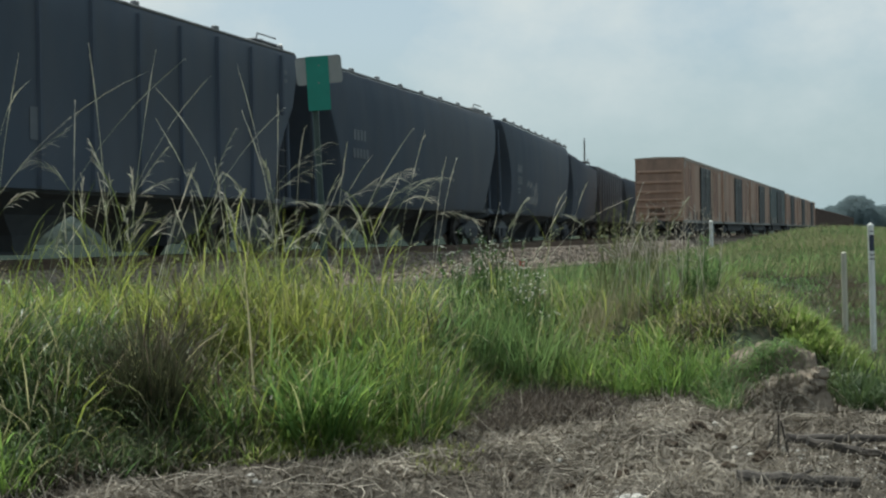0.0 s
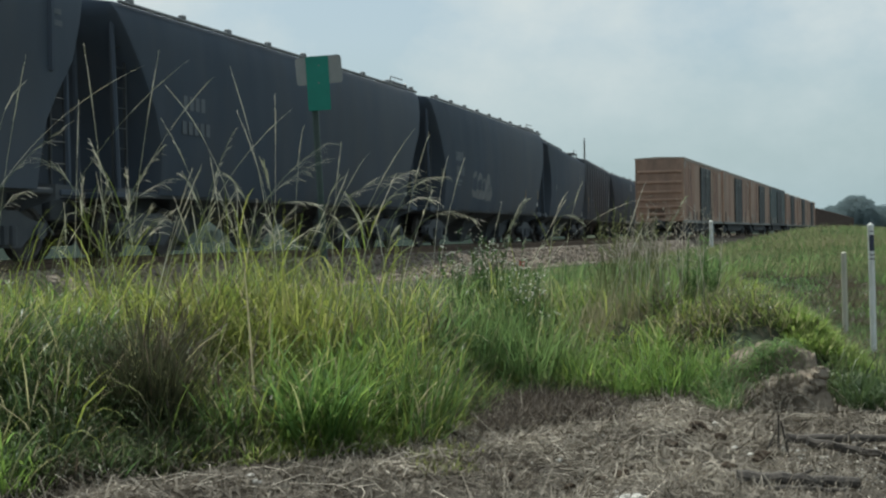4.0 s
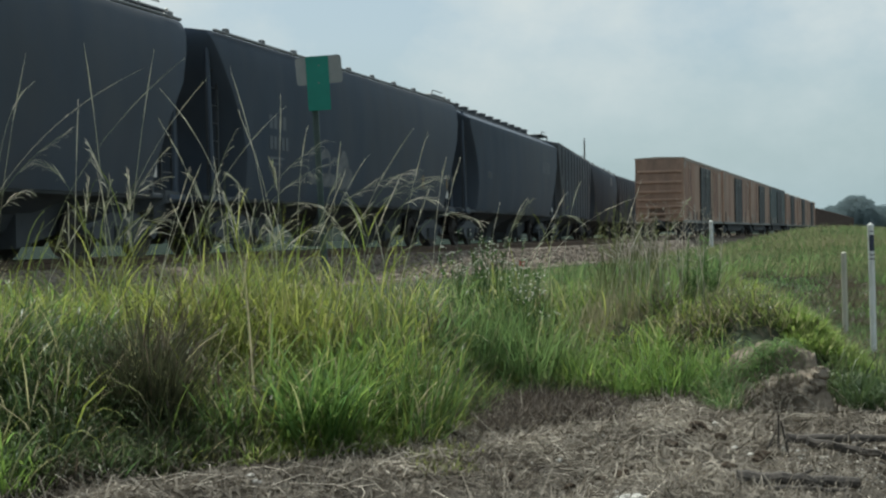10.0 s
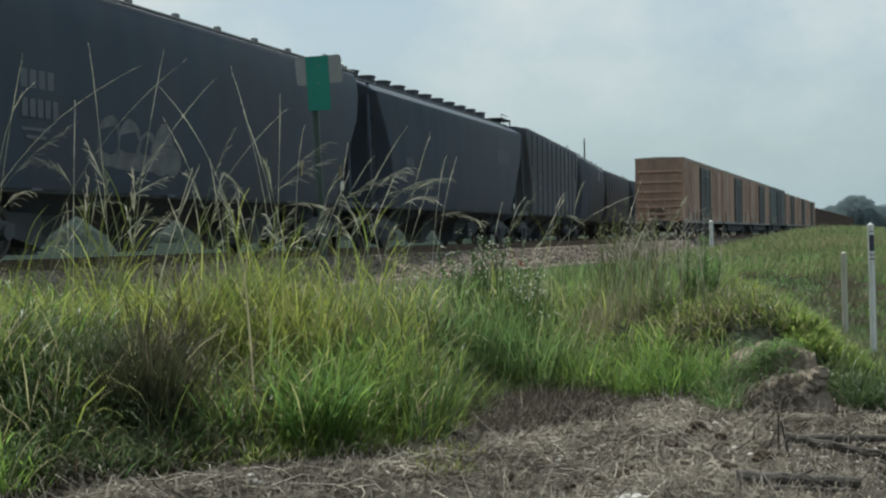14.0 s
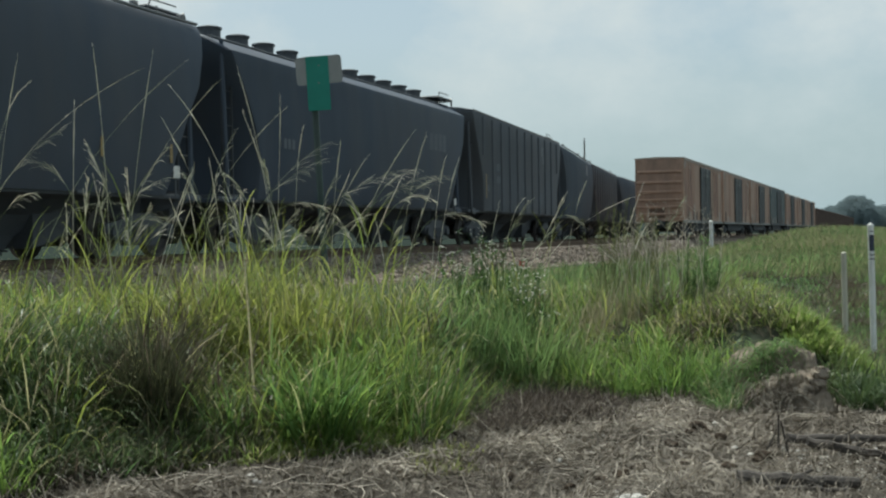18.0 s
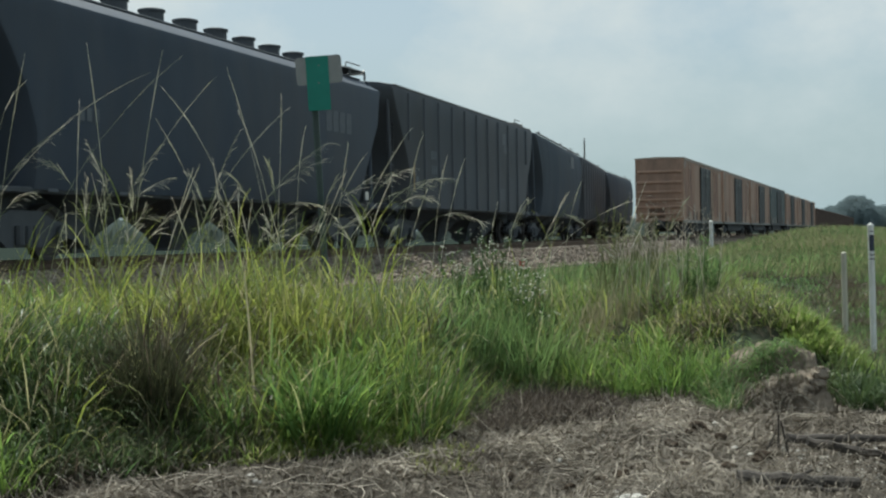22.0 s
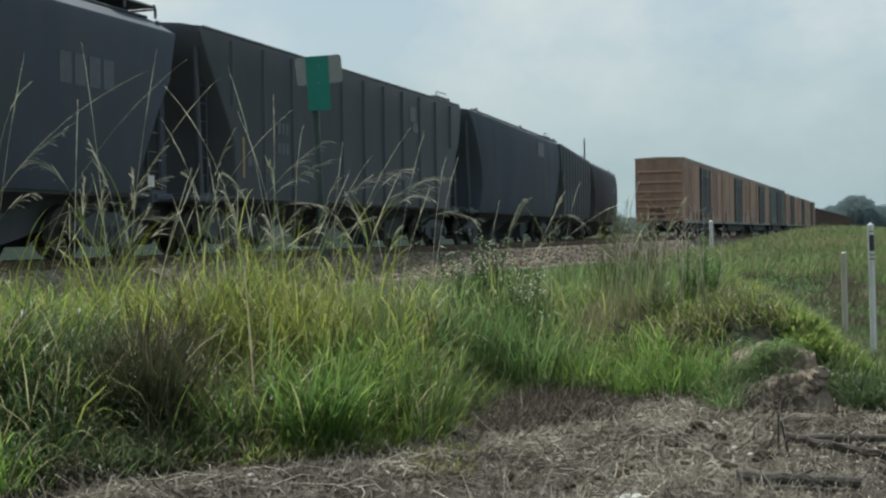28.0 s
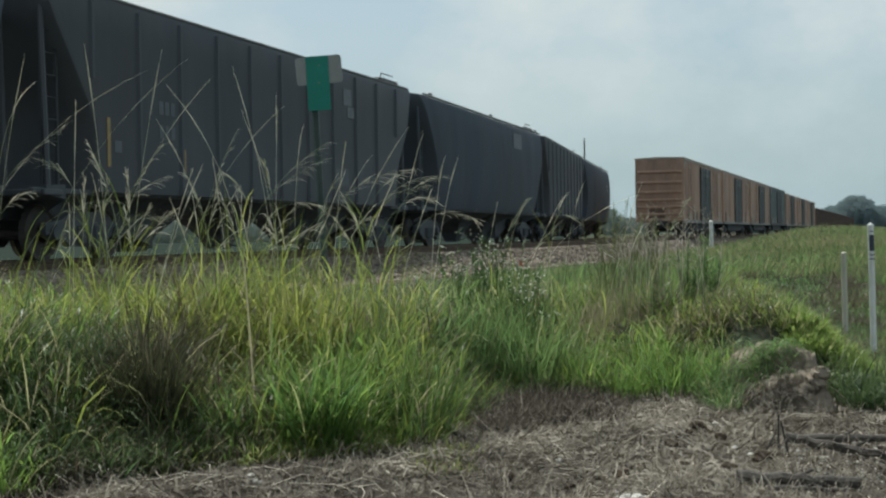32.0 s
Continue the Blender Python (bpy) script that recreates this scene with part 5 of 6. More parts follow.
def big_tussocks():
    """The large bunches that stand out by themselves."""
    def bunch(label, x, y, items, material=M_BLADE):
        top = tagged(new("grass_tussock"), label, "grass tussock")
        for k, (dx, dy, radius, n, h, tone, spread, arch, width, dead) in enumerate(items):
            s = Sward(int(abs(x) * 1000 + y * 10) + k)
            s.tussock(x + dx, (y + dy) * REACH, radius, n, h, tone, spread, arch, width, dead, 0.0 if material is M_THATCH else 0.35 if n > 60 else 0.1)
            v, f, t = s.parts[0]
            tagged(triangles("foliage", v, f, material, t, top), kind="stuff")

    bunch("wide bright green grass tussock at the bank's foot", -0.84, 7.78, [(-0.12, 0.0, 0.10, 120, 0.78, 0.16, 0.55, 0.5, 0.015, 0.04), (0.0, -0.04, 0.13, 170, 0.86, 0.08, 0.5, 0.5, 0.016, 0.03), (0.12, 0.02, 0.10, 120, 0.84, 0.14, 0.55, 0.5, 0.015, 0.03), (0.04, 0.16, 0.14, 110, 0.95, 0.34, 0.45, 0.5, 0.015, 0.05), (0.28, 0.12, 0.10, 70, 0.7, 0.3, 0.7, 0.8, 0.014, 0.1)], M_FRESH)
    bunch("lush mid-green grass tussock beside a brighter one", -0.18, 8.25, [(-0.20, 0.0, 0.14, 120, 0.86, 0.10, 0.4, 0.5, 0.012, 0.06), (0.06, 0.12, 0.16, 140, 0.92, 0.06, 0.4, 0.45, 0.012, 0.06), (0.02, -0.25, 0.12, 90, 0.62, 0.12, 0.5, 0.7, 0.012, 0.1), (-0.1, 0.5, 0.16, 110, 0.95, 0.25, 0.4, 0.5, 0.012, 0.08)], M_BLADE)
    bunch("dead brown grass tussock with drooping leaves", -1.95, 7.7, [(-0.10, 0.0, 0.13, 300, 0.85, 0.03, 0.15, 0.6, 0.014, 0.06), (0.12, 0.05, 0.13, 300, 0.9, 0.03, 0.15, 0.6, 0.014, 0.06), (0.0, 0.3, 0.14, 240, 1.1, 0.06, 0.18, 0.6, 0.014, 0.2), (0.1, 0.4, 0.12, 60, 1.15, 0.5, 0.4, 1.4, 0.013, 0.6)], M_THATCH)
    # Dark-coloured bunches where the left foot of the bank lies in shade.
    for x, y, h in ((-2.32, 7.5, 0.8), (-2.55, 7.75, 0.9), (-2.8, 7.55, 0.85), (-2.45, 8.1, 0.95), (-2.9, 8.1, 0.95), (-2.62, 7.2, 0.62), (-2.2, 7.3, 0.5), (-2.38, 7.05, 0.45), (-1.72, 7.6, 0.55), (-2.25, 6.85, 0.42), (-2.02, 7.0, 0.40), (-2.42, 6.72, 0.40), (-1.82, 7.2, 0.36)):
        bunch("dense grass tussock coloured dark green for shade, with arching leaves", x, y, [(0.0, 0.0, 0.14, 230, h, 0.12, 0.6, 1.1, 0.014, 0.05), (0.1, 0.1, 0.16, 26, h * 1.1, 0.5, 0.8, 1.5, 0.013, 0.4)], M_SHADE_BLADE)
    # Pale drooping leaves, which also supply the long glints on the blades.
    bunch("drooping pale leaves, partly for glints, over a dead tussock", -1.95, 8.15, [(-0.1, 0.0, 0.2, 34, 1.05, 0.6, 0.6, 1.4, 0.013, 0.8), (0.2, -0.1, 0.16, 26, 0.95, 0.5, 0.7, 1.5, 0.012, 0.7)])
    bunch("fresh green grass tussock near the straw", -2.42, 6.5, [(0.0, 0.0, 0.11, 90, 0.62, 0.3, 0.4, 0.6, 0.016, 0.04), (0.16, 0.0, 0.08, 26, 0.36, 0.4, 0.8, 0.9, 0.013, 0.08)], M_FRESH)
    bunch("olive green grass tussock with arching leaves", -2.75, 7.6, [(0.0, 0.0, 0.18, 130, 0.85, 0.20, 0.7, 1.2, 0.017, 0.15), (-0.3, 0.3, 0.2, 130, 0.9, 0.25, 0.6, 1.1, 0.017, 0.15), (0.32, 0.1, 0.14, 80, 0.8, 0.25, 0.9, 1.4, 0.015, 0.25)])
    bunch("dark olive tangled grass tussock with dry leaves", -1.42, 7.95, [(0.0, 0.0, 0.15, 110, 0.64, 0.15, 0.6, 1.1, 0.016, 0.25), (0.2, 0.3, 0.16, 110, 0.85, 0.35, 0.5, 1.0, 0.016, 0.2)], M_SEDGE)
    # Yellow tone raised here for the sunlit highlight.
    bunch("tall grass tussock on the bank, toned yellow-green as sunlit", -1.2, 9.25, [(0.0, 0.0, 0.12, 90, 1.12, 0.56, 0.3, 0.6, 0.015, 0.05), (0.16, 0.1, 0.1, 70, 1.02, 0.6, 0.5, 0.8, 0.015, 0.05), (-0.05, 0.3, 0.16, 80, 1.05, 0.55, 0.4, 0.7, 0.014, 0.05), (-0.2, 0.0, 0.12, 40, 0.9, 0.5, 0.5, 0.8, 0.016, 0.08)])
    bunch("yellowing tall grass tussock with leaning leaves", -2.05, 9.2, [(0.0, 0.0, 0.14, 50, 1.0, 0.55, 0.5, 0.9, 0.017, 0.1), (0.35, 0.1, 0.14, 46, 0.95, 0.58, 0.5, 0.9, 0.016, 0.1), (-0.45, 0.1, 0.14, 44, 0.95, 0.5, 0.5, 0.9, 0.016, 0.1)])
    for k, (x, y) in enumerate(((-2.75, 9.5), (-2.3, 9.1), (-1.65, 9.5), (-1.05, 9.0), (-0.75, 9.6), (-1.5, 9.9), (-0.45, 9.9))):
        bunch("tall thin green grass tussock with upright leaves", x, y, [(0.0, 0.0, 0.12, 30, 1.22 + 0.08 * (k % 3), 0.36, 0.3, 0.6, 0.012, 0.08), (0.14, 0.1, 0.10, 22, 1.12 + 0.1 * (k % 2), 0.5, 0.4, 0.8, 0.012, 0.1)])
    bunch("bright green broad-leaved grass tussock beside cut earth", 1.96, 10.12, [(-0.45, 0.1, 0.2, 150, 0.60, 0.22, 0.5, 0.55, 0.013, 0.05), (0.0, 0.1, 0.2, 170, 0.60, 0.16, 0.5, 0.55, 0.013, 0.04), (-0.2, 0.4, 0.2, 150, 0.72, 0.32, 0.5, 0.6, 0.013, 0.05), (0.25, 0.45, 0.2, 150, 0.62, 0.26, 0.5, 0.6, 0.013, 0.05), (0.66, 0.05, 0.16, 120, 0.45, 0.3, 0.6, 0.7, 0.013, 0.1), (0.42, 0.05, 0.2, 150, 0.54, 0.2, 0.5, 0.55, 0.013, 0.05), (-0.75, 0.35, 0.2, 130, 0.55, 0.32, 0.5, 0.55, 0.013, 0.06)], M_FRESH)
    bunch("dark blue-green leafy grass tussock", 0.5, 10.6, [(-0.25, 0.0, 0.2, 200, 0.98, 0.20, 0.35, 0.4, 0.012, 0.03), (0.15, 0.1, 0.2, 200, 1.02, 0.25, 0.35, 0.4, 0.012, 0.04), (-0.05, 0.5, 0.2, 180, 1.08, 0.3, 0.35, 0.4, 0.012, 0.04), (-0.42, 0.2, 0.18, 150, 0.95, 0.45, 0.4, 0.5, 0.012, 0.05), (0.68, 0.1, 0.16, 140, 0.75, 0.5, 0.5, 0.6, 0.012, 0.08), (0.25, -0.15, 0.15, 150, 0.8, 0.35, 0.45, 0.5, 0.012, 0.05), (0.42, 0.2, 0.18, 160, 0.9, 0.35, 0.4, 0.5, 0.012, 0.04)], M_SEDGE)
    bunch("dry pinkish fine grass tussock on the bank", 1.5, 12.1, [(0.0, 0.0, 0.22, 260, 0.72, 0.55, 0.3, 0.3, 0.006, 0.75), (0.40, 0.2, 0.18, 150, 0.66, 0.5, 0.3, 0.3, 0.006, 0.65)], M_DULL)
    bunch("leafy grass tussock coloured dark green for shade, against cut earth", 3.18, 9.12, [(0.0, 0.0, 0.10, 150, 0.42, 0.1, 0.6, 0.9, 0.014, 0.03), (0.20, 0.0, 0.12, 150, 0.40, 0.15, 0.6, 0.9, 0.014, 0.03), (0.02, 0.3, 0.14, 170, 0.50, 0.15, 0.6, 0.9, 0.015, 0.02), (0.24, 0.4, 0.16, 180, 0.48, 0.2, 0.6, 0.9, 0.015, 0.02), (0.42, 0.2, 0.12, 120, 0.36, 0.2, 0.7, 0.9, 0.014, 0.04), (0.05, 0.8, 0.16, 150, 0.50, 0.4, 0.7, 0.9, 0.014, 0.03), (0.45, 0.8, 0.16, 130, 0.36, 0.4, 0.7, 0.9, 0.014, 0.05)], M_SHADE_BLADE)
    bunch("mixed green and dry grass on top of cut earth", 2.56, 9.78, [(-0.28, -0.34, 0.14, 130, 0.36, 0.2, 0.8, 1.3, 0.011, 0.15), (-0.36, -0.52, 0.12, 110, 0.34, 0.15, 0.8, 1.2, 0.011, 0.15), (-0.18, -0.5, 0.10, 70, 0.26, 0.3, 0.9, 1.4, 0.010, 0.3), (0.16, 0.0, 0.12, 110, 0.30, 0.2, 1.0, 1.5, 0.010, 0.2), (-0.02, -0.05, 0.15, 130, 0.34, 0.15, 0.9, 1.4, 0.010, 0.2), (0.05, 0.2, 0.18, 160, 0.42, 0.2, 0.7, 1.2, 0.011, 0.15), (-0.3, 0.0, 0.18, 160, 0.52, 0.2, 0.6, 1.0, 0.012, 0.1), (-0.12, -0.30, 0.12, 110, 0.30, 0.2, 0.8, 1.3, 0.009, 0.25)], M_SEDGE)


big_tussocks()


def open_sward(name, label, seed, count, d_lo, d_hi, a_lo, a_hi, keep, tall, width, tone, dead, per=22, material=M_BLADE):
    s = Sward(seed)
    r = s.rng
    made = 0
    while made < count:
        d = d_lo * (d_hi / d_lo) ** r.random()
        x = d * math.tan(radians(r.uniform(a_lo, a_hi)))
        if not keep(x, d):
            continue
        patch = noise.noise((x * 0.35, d * 0.3, 9.0))
        s.tussock(x, d, r.uniform(0.15, 0.4) * d / 14, per, tall * r.uniform(0.6, 1.3) * (1 + 0.5 * patch), min(0.68, max(0, tone + 0.35 * patch)), 0.5, 0.6, width * d / 14, min(0.9, max(0.02, dead + 0.4 * noise.noise((x * 0.25, d * 0.2, 3.0)))))
        made += 1
    return s.done(name, label, material)


def right_slope(x, y):
    if x > 3.9 and y < 16 and noise.noise((x * 1.1, y * 0.5, 21.0)) > 0.12:
        return False
    return y > front_line(x) + 0.25 and x > 2.9 and track_gap(x, y) > 4.4


def slope_in(x, y):
    return right_slope(x, y) and x < lip(y) - 0.05


def slope_out(x, y):
    return right_slope(x, y) and x > lip(y) + 0.2


def old_slope(x, y):
    return y > front_line(x) + 0.25 and x > 2.9 and track_gap(x, y) > 4.4 and noise.noise((x * 0.9, y * 0.4, 21.0)) > -0.1


def meadow(x, y):
    return y > 13.0 and x < lip(y) - 0.45 + max(0, y - 26) * 0.6 and (x > 0.5 or track_gap(x, y) > 13) and track_gap(x, y) > (6.3 if x < 10.5 else 4.5) and y > front_line(x)


def ridge(x, y):
    return track_gap(x, y) > 4.6 and x > 9


open_sward("slope_grass", "short bright green grass on the sloping ground by the posts", 41, 360, 9.6, 26.0, 8, 22, slope_in, 0.24, 0.012, 0.34, 0.12, 26, M_FRESH)
open_sward("dark_slope_grass", "dull dark green low weeds on the sloping ground", 44, 900, 9.6, 30.0, 8, 22, slope_out, 0.15, 0.011, 0.1, 0.12, 26, M_SEDGE)
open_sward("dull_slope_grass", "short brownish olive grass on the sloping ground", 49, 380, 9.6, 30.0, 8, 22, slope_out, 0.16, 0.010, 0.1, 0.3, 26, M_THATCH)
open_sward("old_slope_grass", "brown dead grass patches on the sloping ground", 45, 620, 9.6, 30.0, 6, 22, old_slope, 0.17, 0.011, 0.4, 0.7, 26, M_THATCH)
open_sward("meadow_grass", "rough green meadow grass before the railway", 42, 1050, 14.0, 36.0, -21, 21.5, meadow, 0.36, 0.010, 0.06, 0.10, 24, M_DULL)
open_sward("dark_meadow_grass", "dull dark green weeds before the railway", 46, 650, 14.0, 36.0, -21, 21.5, meadow, 0.42, 0.013, 0.12, 0.2, 24, M_SEDGE)
open_sward("trackside_grass", "dull green tall grass along the siding", 43, 2600, 28.0, 120.0, 8, 21.5, ridge, 0.36, 0.0065, 0.06, 0.10, 24, M_DULL)
open_sward("fresh_trackside_grass", "green grass along the siding", 48, 1500, 26.0, 90.0, 8, 21.5, ridge, 0.32, 0.0065, 0.10, 0.08, 24, M_SEDGE)


def brown_bank():
    """A patch of brown dead growth on the slope behind the stakes."""
    s = Sward(50)
    for k in range(110):
        y = s.rng.uniform(18, 30)
        x = y * 0.318 + s.rng.normal(0, 0.35)
        s.tussock(x, y, 0.3, 30, s.rng.uniform(0.15, 0.4), 0.45, 0.8, 0.9, 0.016, 0.6)
    s.done("brown_bank_growth", "dull brown dead growth on the slope behind the posts", M_THATCH)


brown_bank()


def bright_edge():
    """The strip along the lip of the slope, from the cut earth towards the siding, toned bright for the sun on it."""
    s = Sward(47)
    # High tones put the sunlit look of the lip into the blades.
    for k in range(700):
        f = s.rng.random() ** 1.5
        y = 10.9 + 7.5 * f
        s.tussock(lip(y) + s.rng.uniform(-0.10, 0.50 + 0.3 * f), y, 0.12 + 0.12 * f, 34, s.rng.uniform(0.12, 0.24), s.rng.uniform(0.46, 0.66), 0.7, 0.9, 0.014 + 0.008 * f, 0.03)
    for k in range(150):
        x = s.rng.uniform(3.15, 4.0)
        s.tussock(x, 11.2 + s.rng.uniform(-0.3, 0.8) - 0.3 * (x - 3.15), 0.14, 34, s.rng.uniform(0.14, 0.26), s.rng.uniform(0.4, 0.62), 0.7, 1.0, 0.013, 0.03)
    s.done("slope_edge_grass", "short yellow-green grass along the lip of the slope, coloured bright as sunlit", M_FRESH)


bright_edge()


def bare_patch_weeds():
    """Leafy weeds with small pale flowers at the edge of the ballast and on the bank."""
    r = np.random.default_rng(51)
    spots = [(0.10 + 0.07 * k + r.normal(0, 0.06), 11.2 + r.uniform(-0.3, 1.6)) for k in range(14)] + [(2.50 + 0.11 * k + r.normal(0, 0.05), 12.4 + r.uniform(0, 0.4)) for k in range(4)] + [(2.05 + r.normal(0, 0.25), 13.6 + r.uniform(0, 0.8)) for k in range(6)] + [(x, y) for x, y in ((1.68, 13.3), (1.80, 13.0), (1.92, 13.5), (2.02, 13.2), (2.12, 13.6), (2.22, 13.2), (2.42, 13.5))]
    for k, (x, y) in enumerate(spots):
        y *= REACH
        if y < front_line(x) + 0.3:
            continue
        weed = tagged(new("weed"), "leafy dark green weed with pale flower heads" if k < 14 else "leafy dark green roadside weed", "weed", group="leafy weeds")
        weed.matrix_basis = pose(x, y, ground_z(x, y))
        h = r.uniform(0.72, 1.08) if k < 14 else (r.uniform(0.5, 0.8) if k < 18 else r.uniform(0.95, 1.25) if k < 24 else r.uniform(0.95, 1.3))
        bm = bmesh.new()
        tips = []
        for b in range(5):
            a = r.uniform(0, math.tau)
            lean = r.uniform(0.05, 0.3)
            tip = Vector((math.cos(a) * lean * h, math.sin(a) * lean * h, h * r.uniform(0.7, 1.05)))
            rod(bm, (0, 0, 0), tip, 0.005, 5, 0.002)
            tips.append(tip)
        part("stalk", bm, M_WEED if k < 18 else M_DULL, weed)
        n = 60 if k < 14 else (240 if k < 18 else 44 if k < 24 else 80)
        pick = r.integers(0, 5, n)
        f = r.uniform(0.15, 1.0, n)
        base = np.array([tuple(tips[i] * float(g)) for i, g in zip(pick, f)])
        v, t, tn = blades(r, base, r.uniform(0.05, 0.13, n), r.uniform(0.006, 0.012, n) if k >= 14 else r.uniform(0.010, 0.022, n), r.uniform(0.3, 1.2, n), r.uniform(0, 0.8, n), r.uniform(0, 6.28, n), r.uniform(0, 1 if k < 14 else 0.35, n))
        triangles("foliage", v, t, M_WEED if k < 14 else M_SEDGE if k < 18 else M_DULL, tn, weed)
        if k < 14:
            for tip in tips:
                bm = bmesh.new()
                for j in range(3):
                    p = tip + Vector((r.uniform(-0.06, 0.06), r.uniform(-0.05, 0.05), r.uniform(-0.05, 0.04)))
                    bmesh.ops.create_icosphere(bm, subdivisions=1, radius=r.uniform(0.007, 0.013), matrix=Matrix.Translation(p) @ Matrix.Diagonal((1, 1, 0.6, 1)))
                tagged(part("flower_head", bm, M_FLOWER, weed, "small pale white flower head"), kind="stuff")


bare_patch_weeds()


def dry_weeds():
    """Pale dead stalks with branched tips on the bank before the siding."""
    r = random.Random(53)
    for k in range(24):
        px = r.uniform(1085, 1262)
        d = r.uniform(12.6, 13.8)
        foot, tip = view_place(px, 470, d), view_place(px + r.uniform(-26, 34), r.triangular(345, 430, 395), d)
        foot.z = ground_z(foot.x, foot.y)
        weed = tagged(new("dry_weed"), "pale dead branching weed stalk", "weed", group="dry weeds")
        weed.matrix_basis = pose(*foot)
        d_tip = tip - foot
        bm = bmesh.new()
        bow = Vector((r.uniform(-0.06, 0.06), r.uniform(-0.05, 0.05), 0))
        line = [d_tip * g + bow * math.sin(g * math.pi) for g in (0, 0.25, 0.5, 0.75, 1.0)]
        for i in range(4):
            rod(bm, line[i], line[i + 1], 0.0034 - 0.0005 * i, 5, 0.0030 - 0.0005 * i)
        ends = []
        for j in range(r.randint(5, 9)):
            g = r.uniform(0.5, 1.0)
            root = d_tip * g + bow * math.sin(g * math.pi)
            end = root + Vector((r.uniform(-0.11, 0.11), r.uniform(-0.08, 0.08), r.uniform(0.03, 0.13)))
            rod(bm, root, end, 0.0018, 4, 0.0012)
            ends.append(end)
        part("stalk", bm, M_DRY, weed)
        bm = bmesh.new()
        for end in ends:
            for j in range(3):
                p = end + Vector((r.uniform(-0.014, 0.014), r.uniform(-0.014, 0.014), r.uniform(-0.012, 0.012)))
                bmesh.ops.create_icosphere(bm, subdivisions=1, radius=r.uniform(0.003, 0.0065), matrix=Matrix.Translation(p))
        tagged(part("seed_head", bm, M_DRY, weed, "pale dry seed heads"), kind="stuff")


dry_weeds()


def tube(points, radii, tone, out):
    """Adds a thin three-sided tube to the arrays (vertices, triangles, tones)."""
    vs, ts, tn = out
    i0 = len(vs)
    for p, r in zip(points, radii):
        for a in (0, 2.094, 4.189):
            vs.append((p.x + r * math.cos(a), p.y + r * math.sin(a), p.z + 0.3 * r * math.sin(a)))
            tn.append(tone)
    for k in range(len(points) - 1):
        for a in range(3):
            q, b = i0 + 3 * k, (a + 1) % 3
            ts.append((q + a, q + b, q + 3 + b))
            ts.append((q + a, q + 3 + b, q + 3 + a))


# ---- the cut earth bank, dead wood, stones and straw on the mown strip ----
def cut_earth():
    r = np.random.default_rng(61)
    bank = tagged(new("cut_earth"), "crumbling brown cut earth bank with roots", "earth bank")
    bank.matrix_basis = pose(2.765, 10.15, -0.03)
    def smooth(a, b, v):
        f = min(1.0, max(0.0, (v - a) / (b - a)))
        return f * f * (3 - 2 * f)

    def soil(dx, dy):
        """Height of the crumbling bank: an apron, a broken block, and a scarp set back behind it."""
        wob = 0.10 * noise.noise((dx * 4, dy * 4, 1.0)) + 0.05 * noise.noise((dx * 11, dy * 11, 2.0))
        top = 1.0 - 0.30 * smooth(-0.05, 0.22, dx)
        apron = 0.20 * smooth(-0.56, -0.38, dy + 0.5 * wob) * (1 - smooth(0.16, 0.23, dx + 0.5 * wob))
        block = 0.15 * smooth(-0.37, -0.33, dy + 0.4 * wob) * (1 - smooth(0.14, 0.19, dx + 0.5 * wob))
        scarp = 0.17 * smooth(-0.14, -0.04, dy + 0.5 * wob) * top * (1 - smooth(0.20, 0.30, dx + 0.4 * wob))
        h = apron * smooth(-0.66, -0.25, dx + wob) + block * smooth(-0.5, -0.05, dx + wob) + scarp * smooth(-0.6, -0.2, dx + wob)
        return h + 0.03 * noise.noise((dx * 7, dy * 7, 5.0)) + 0.04 * abs(noise.noise((dx * 22, dy * 22, 7.0))) + 0.010 * noise.noise((dx * 60, dy * 60, 8.0)) - 0.03

    bm = bmesh.new()
    nx, ny = 100, 94
    grid = []
    for j in range(ny):
        for i in range(nx):
            dx, dy = -0.82 + 1.18 * i / (nx - 1), -0.56 + 1.2 * j / (ny - 1)
            h = soil(dx, dy)
            grid.append(bm.verts.new((dx + 0.02 * noise.noise((dx * 15, dy * 15, h * 15)), dy + 0.03 * noise.noise((dx * 13, h * 20, 3.0)), h)))
    for j in range(ny - 1):
        for i in range(nx - 1):
            bm.faces.new((grid[j * nx + i], grid[j * nx + i + 1], grid[(j + 1) * nx + i + 1], grid[(j + 1) * nx + i]))
    mound = part("mound", bm, M_EARTH, bank)
    for q in mound.data.polygons:
        q.use_smooth = True
    bm = bmesh.new()
    # the dry face of the block, crumbled into plates
    for ox, oz, w, high in ((0.02, 0.235, 0.15, 0.035), (0.075, 0.275, 0.16, 0.045), (0.105, 0.325, 0.13, 0.05), (-0.05, 0.205, 0.10, 0.03), (0.125, 0.365, 0.09, 0.03)):
        made = bmesh.ops.create_cube(bm, size=1.0)["verts"]
        bmesh.ops.subdivide_edges(bm, edges=list({e for q in made for e in q.link_edges}), cuts=7, use_grid_fill=True)
        bm.verts.ensure_lookup_table()
        for q in bm.verts:
            if q.tag:
                continue
            q.tag = True
            c = q.co.copy()
            w_in = 1 - 0.5 * max(0.0, c.length - 0.5)
            p = Vector((ox + c.x * w * w_in, -0.365 + c.y * 0.13 * w_in, oz + c.z * high))
            crumb = noise.noise(p * 14) * 0.030 + noise.noise(p * 45) * 0.014
            q.co = p + Vector((0.6 * crumb, crumb, 0.5 * noise.noise(p * 30) * 0.03 - 0.12 * c.x * w))
    ledge = part("ledge", bm, M_PALE_SOIL, bank, "pale dry crumbling soil")
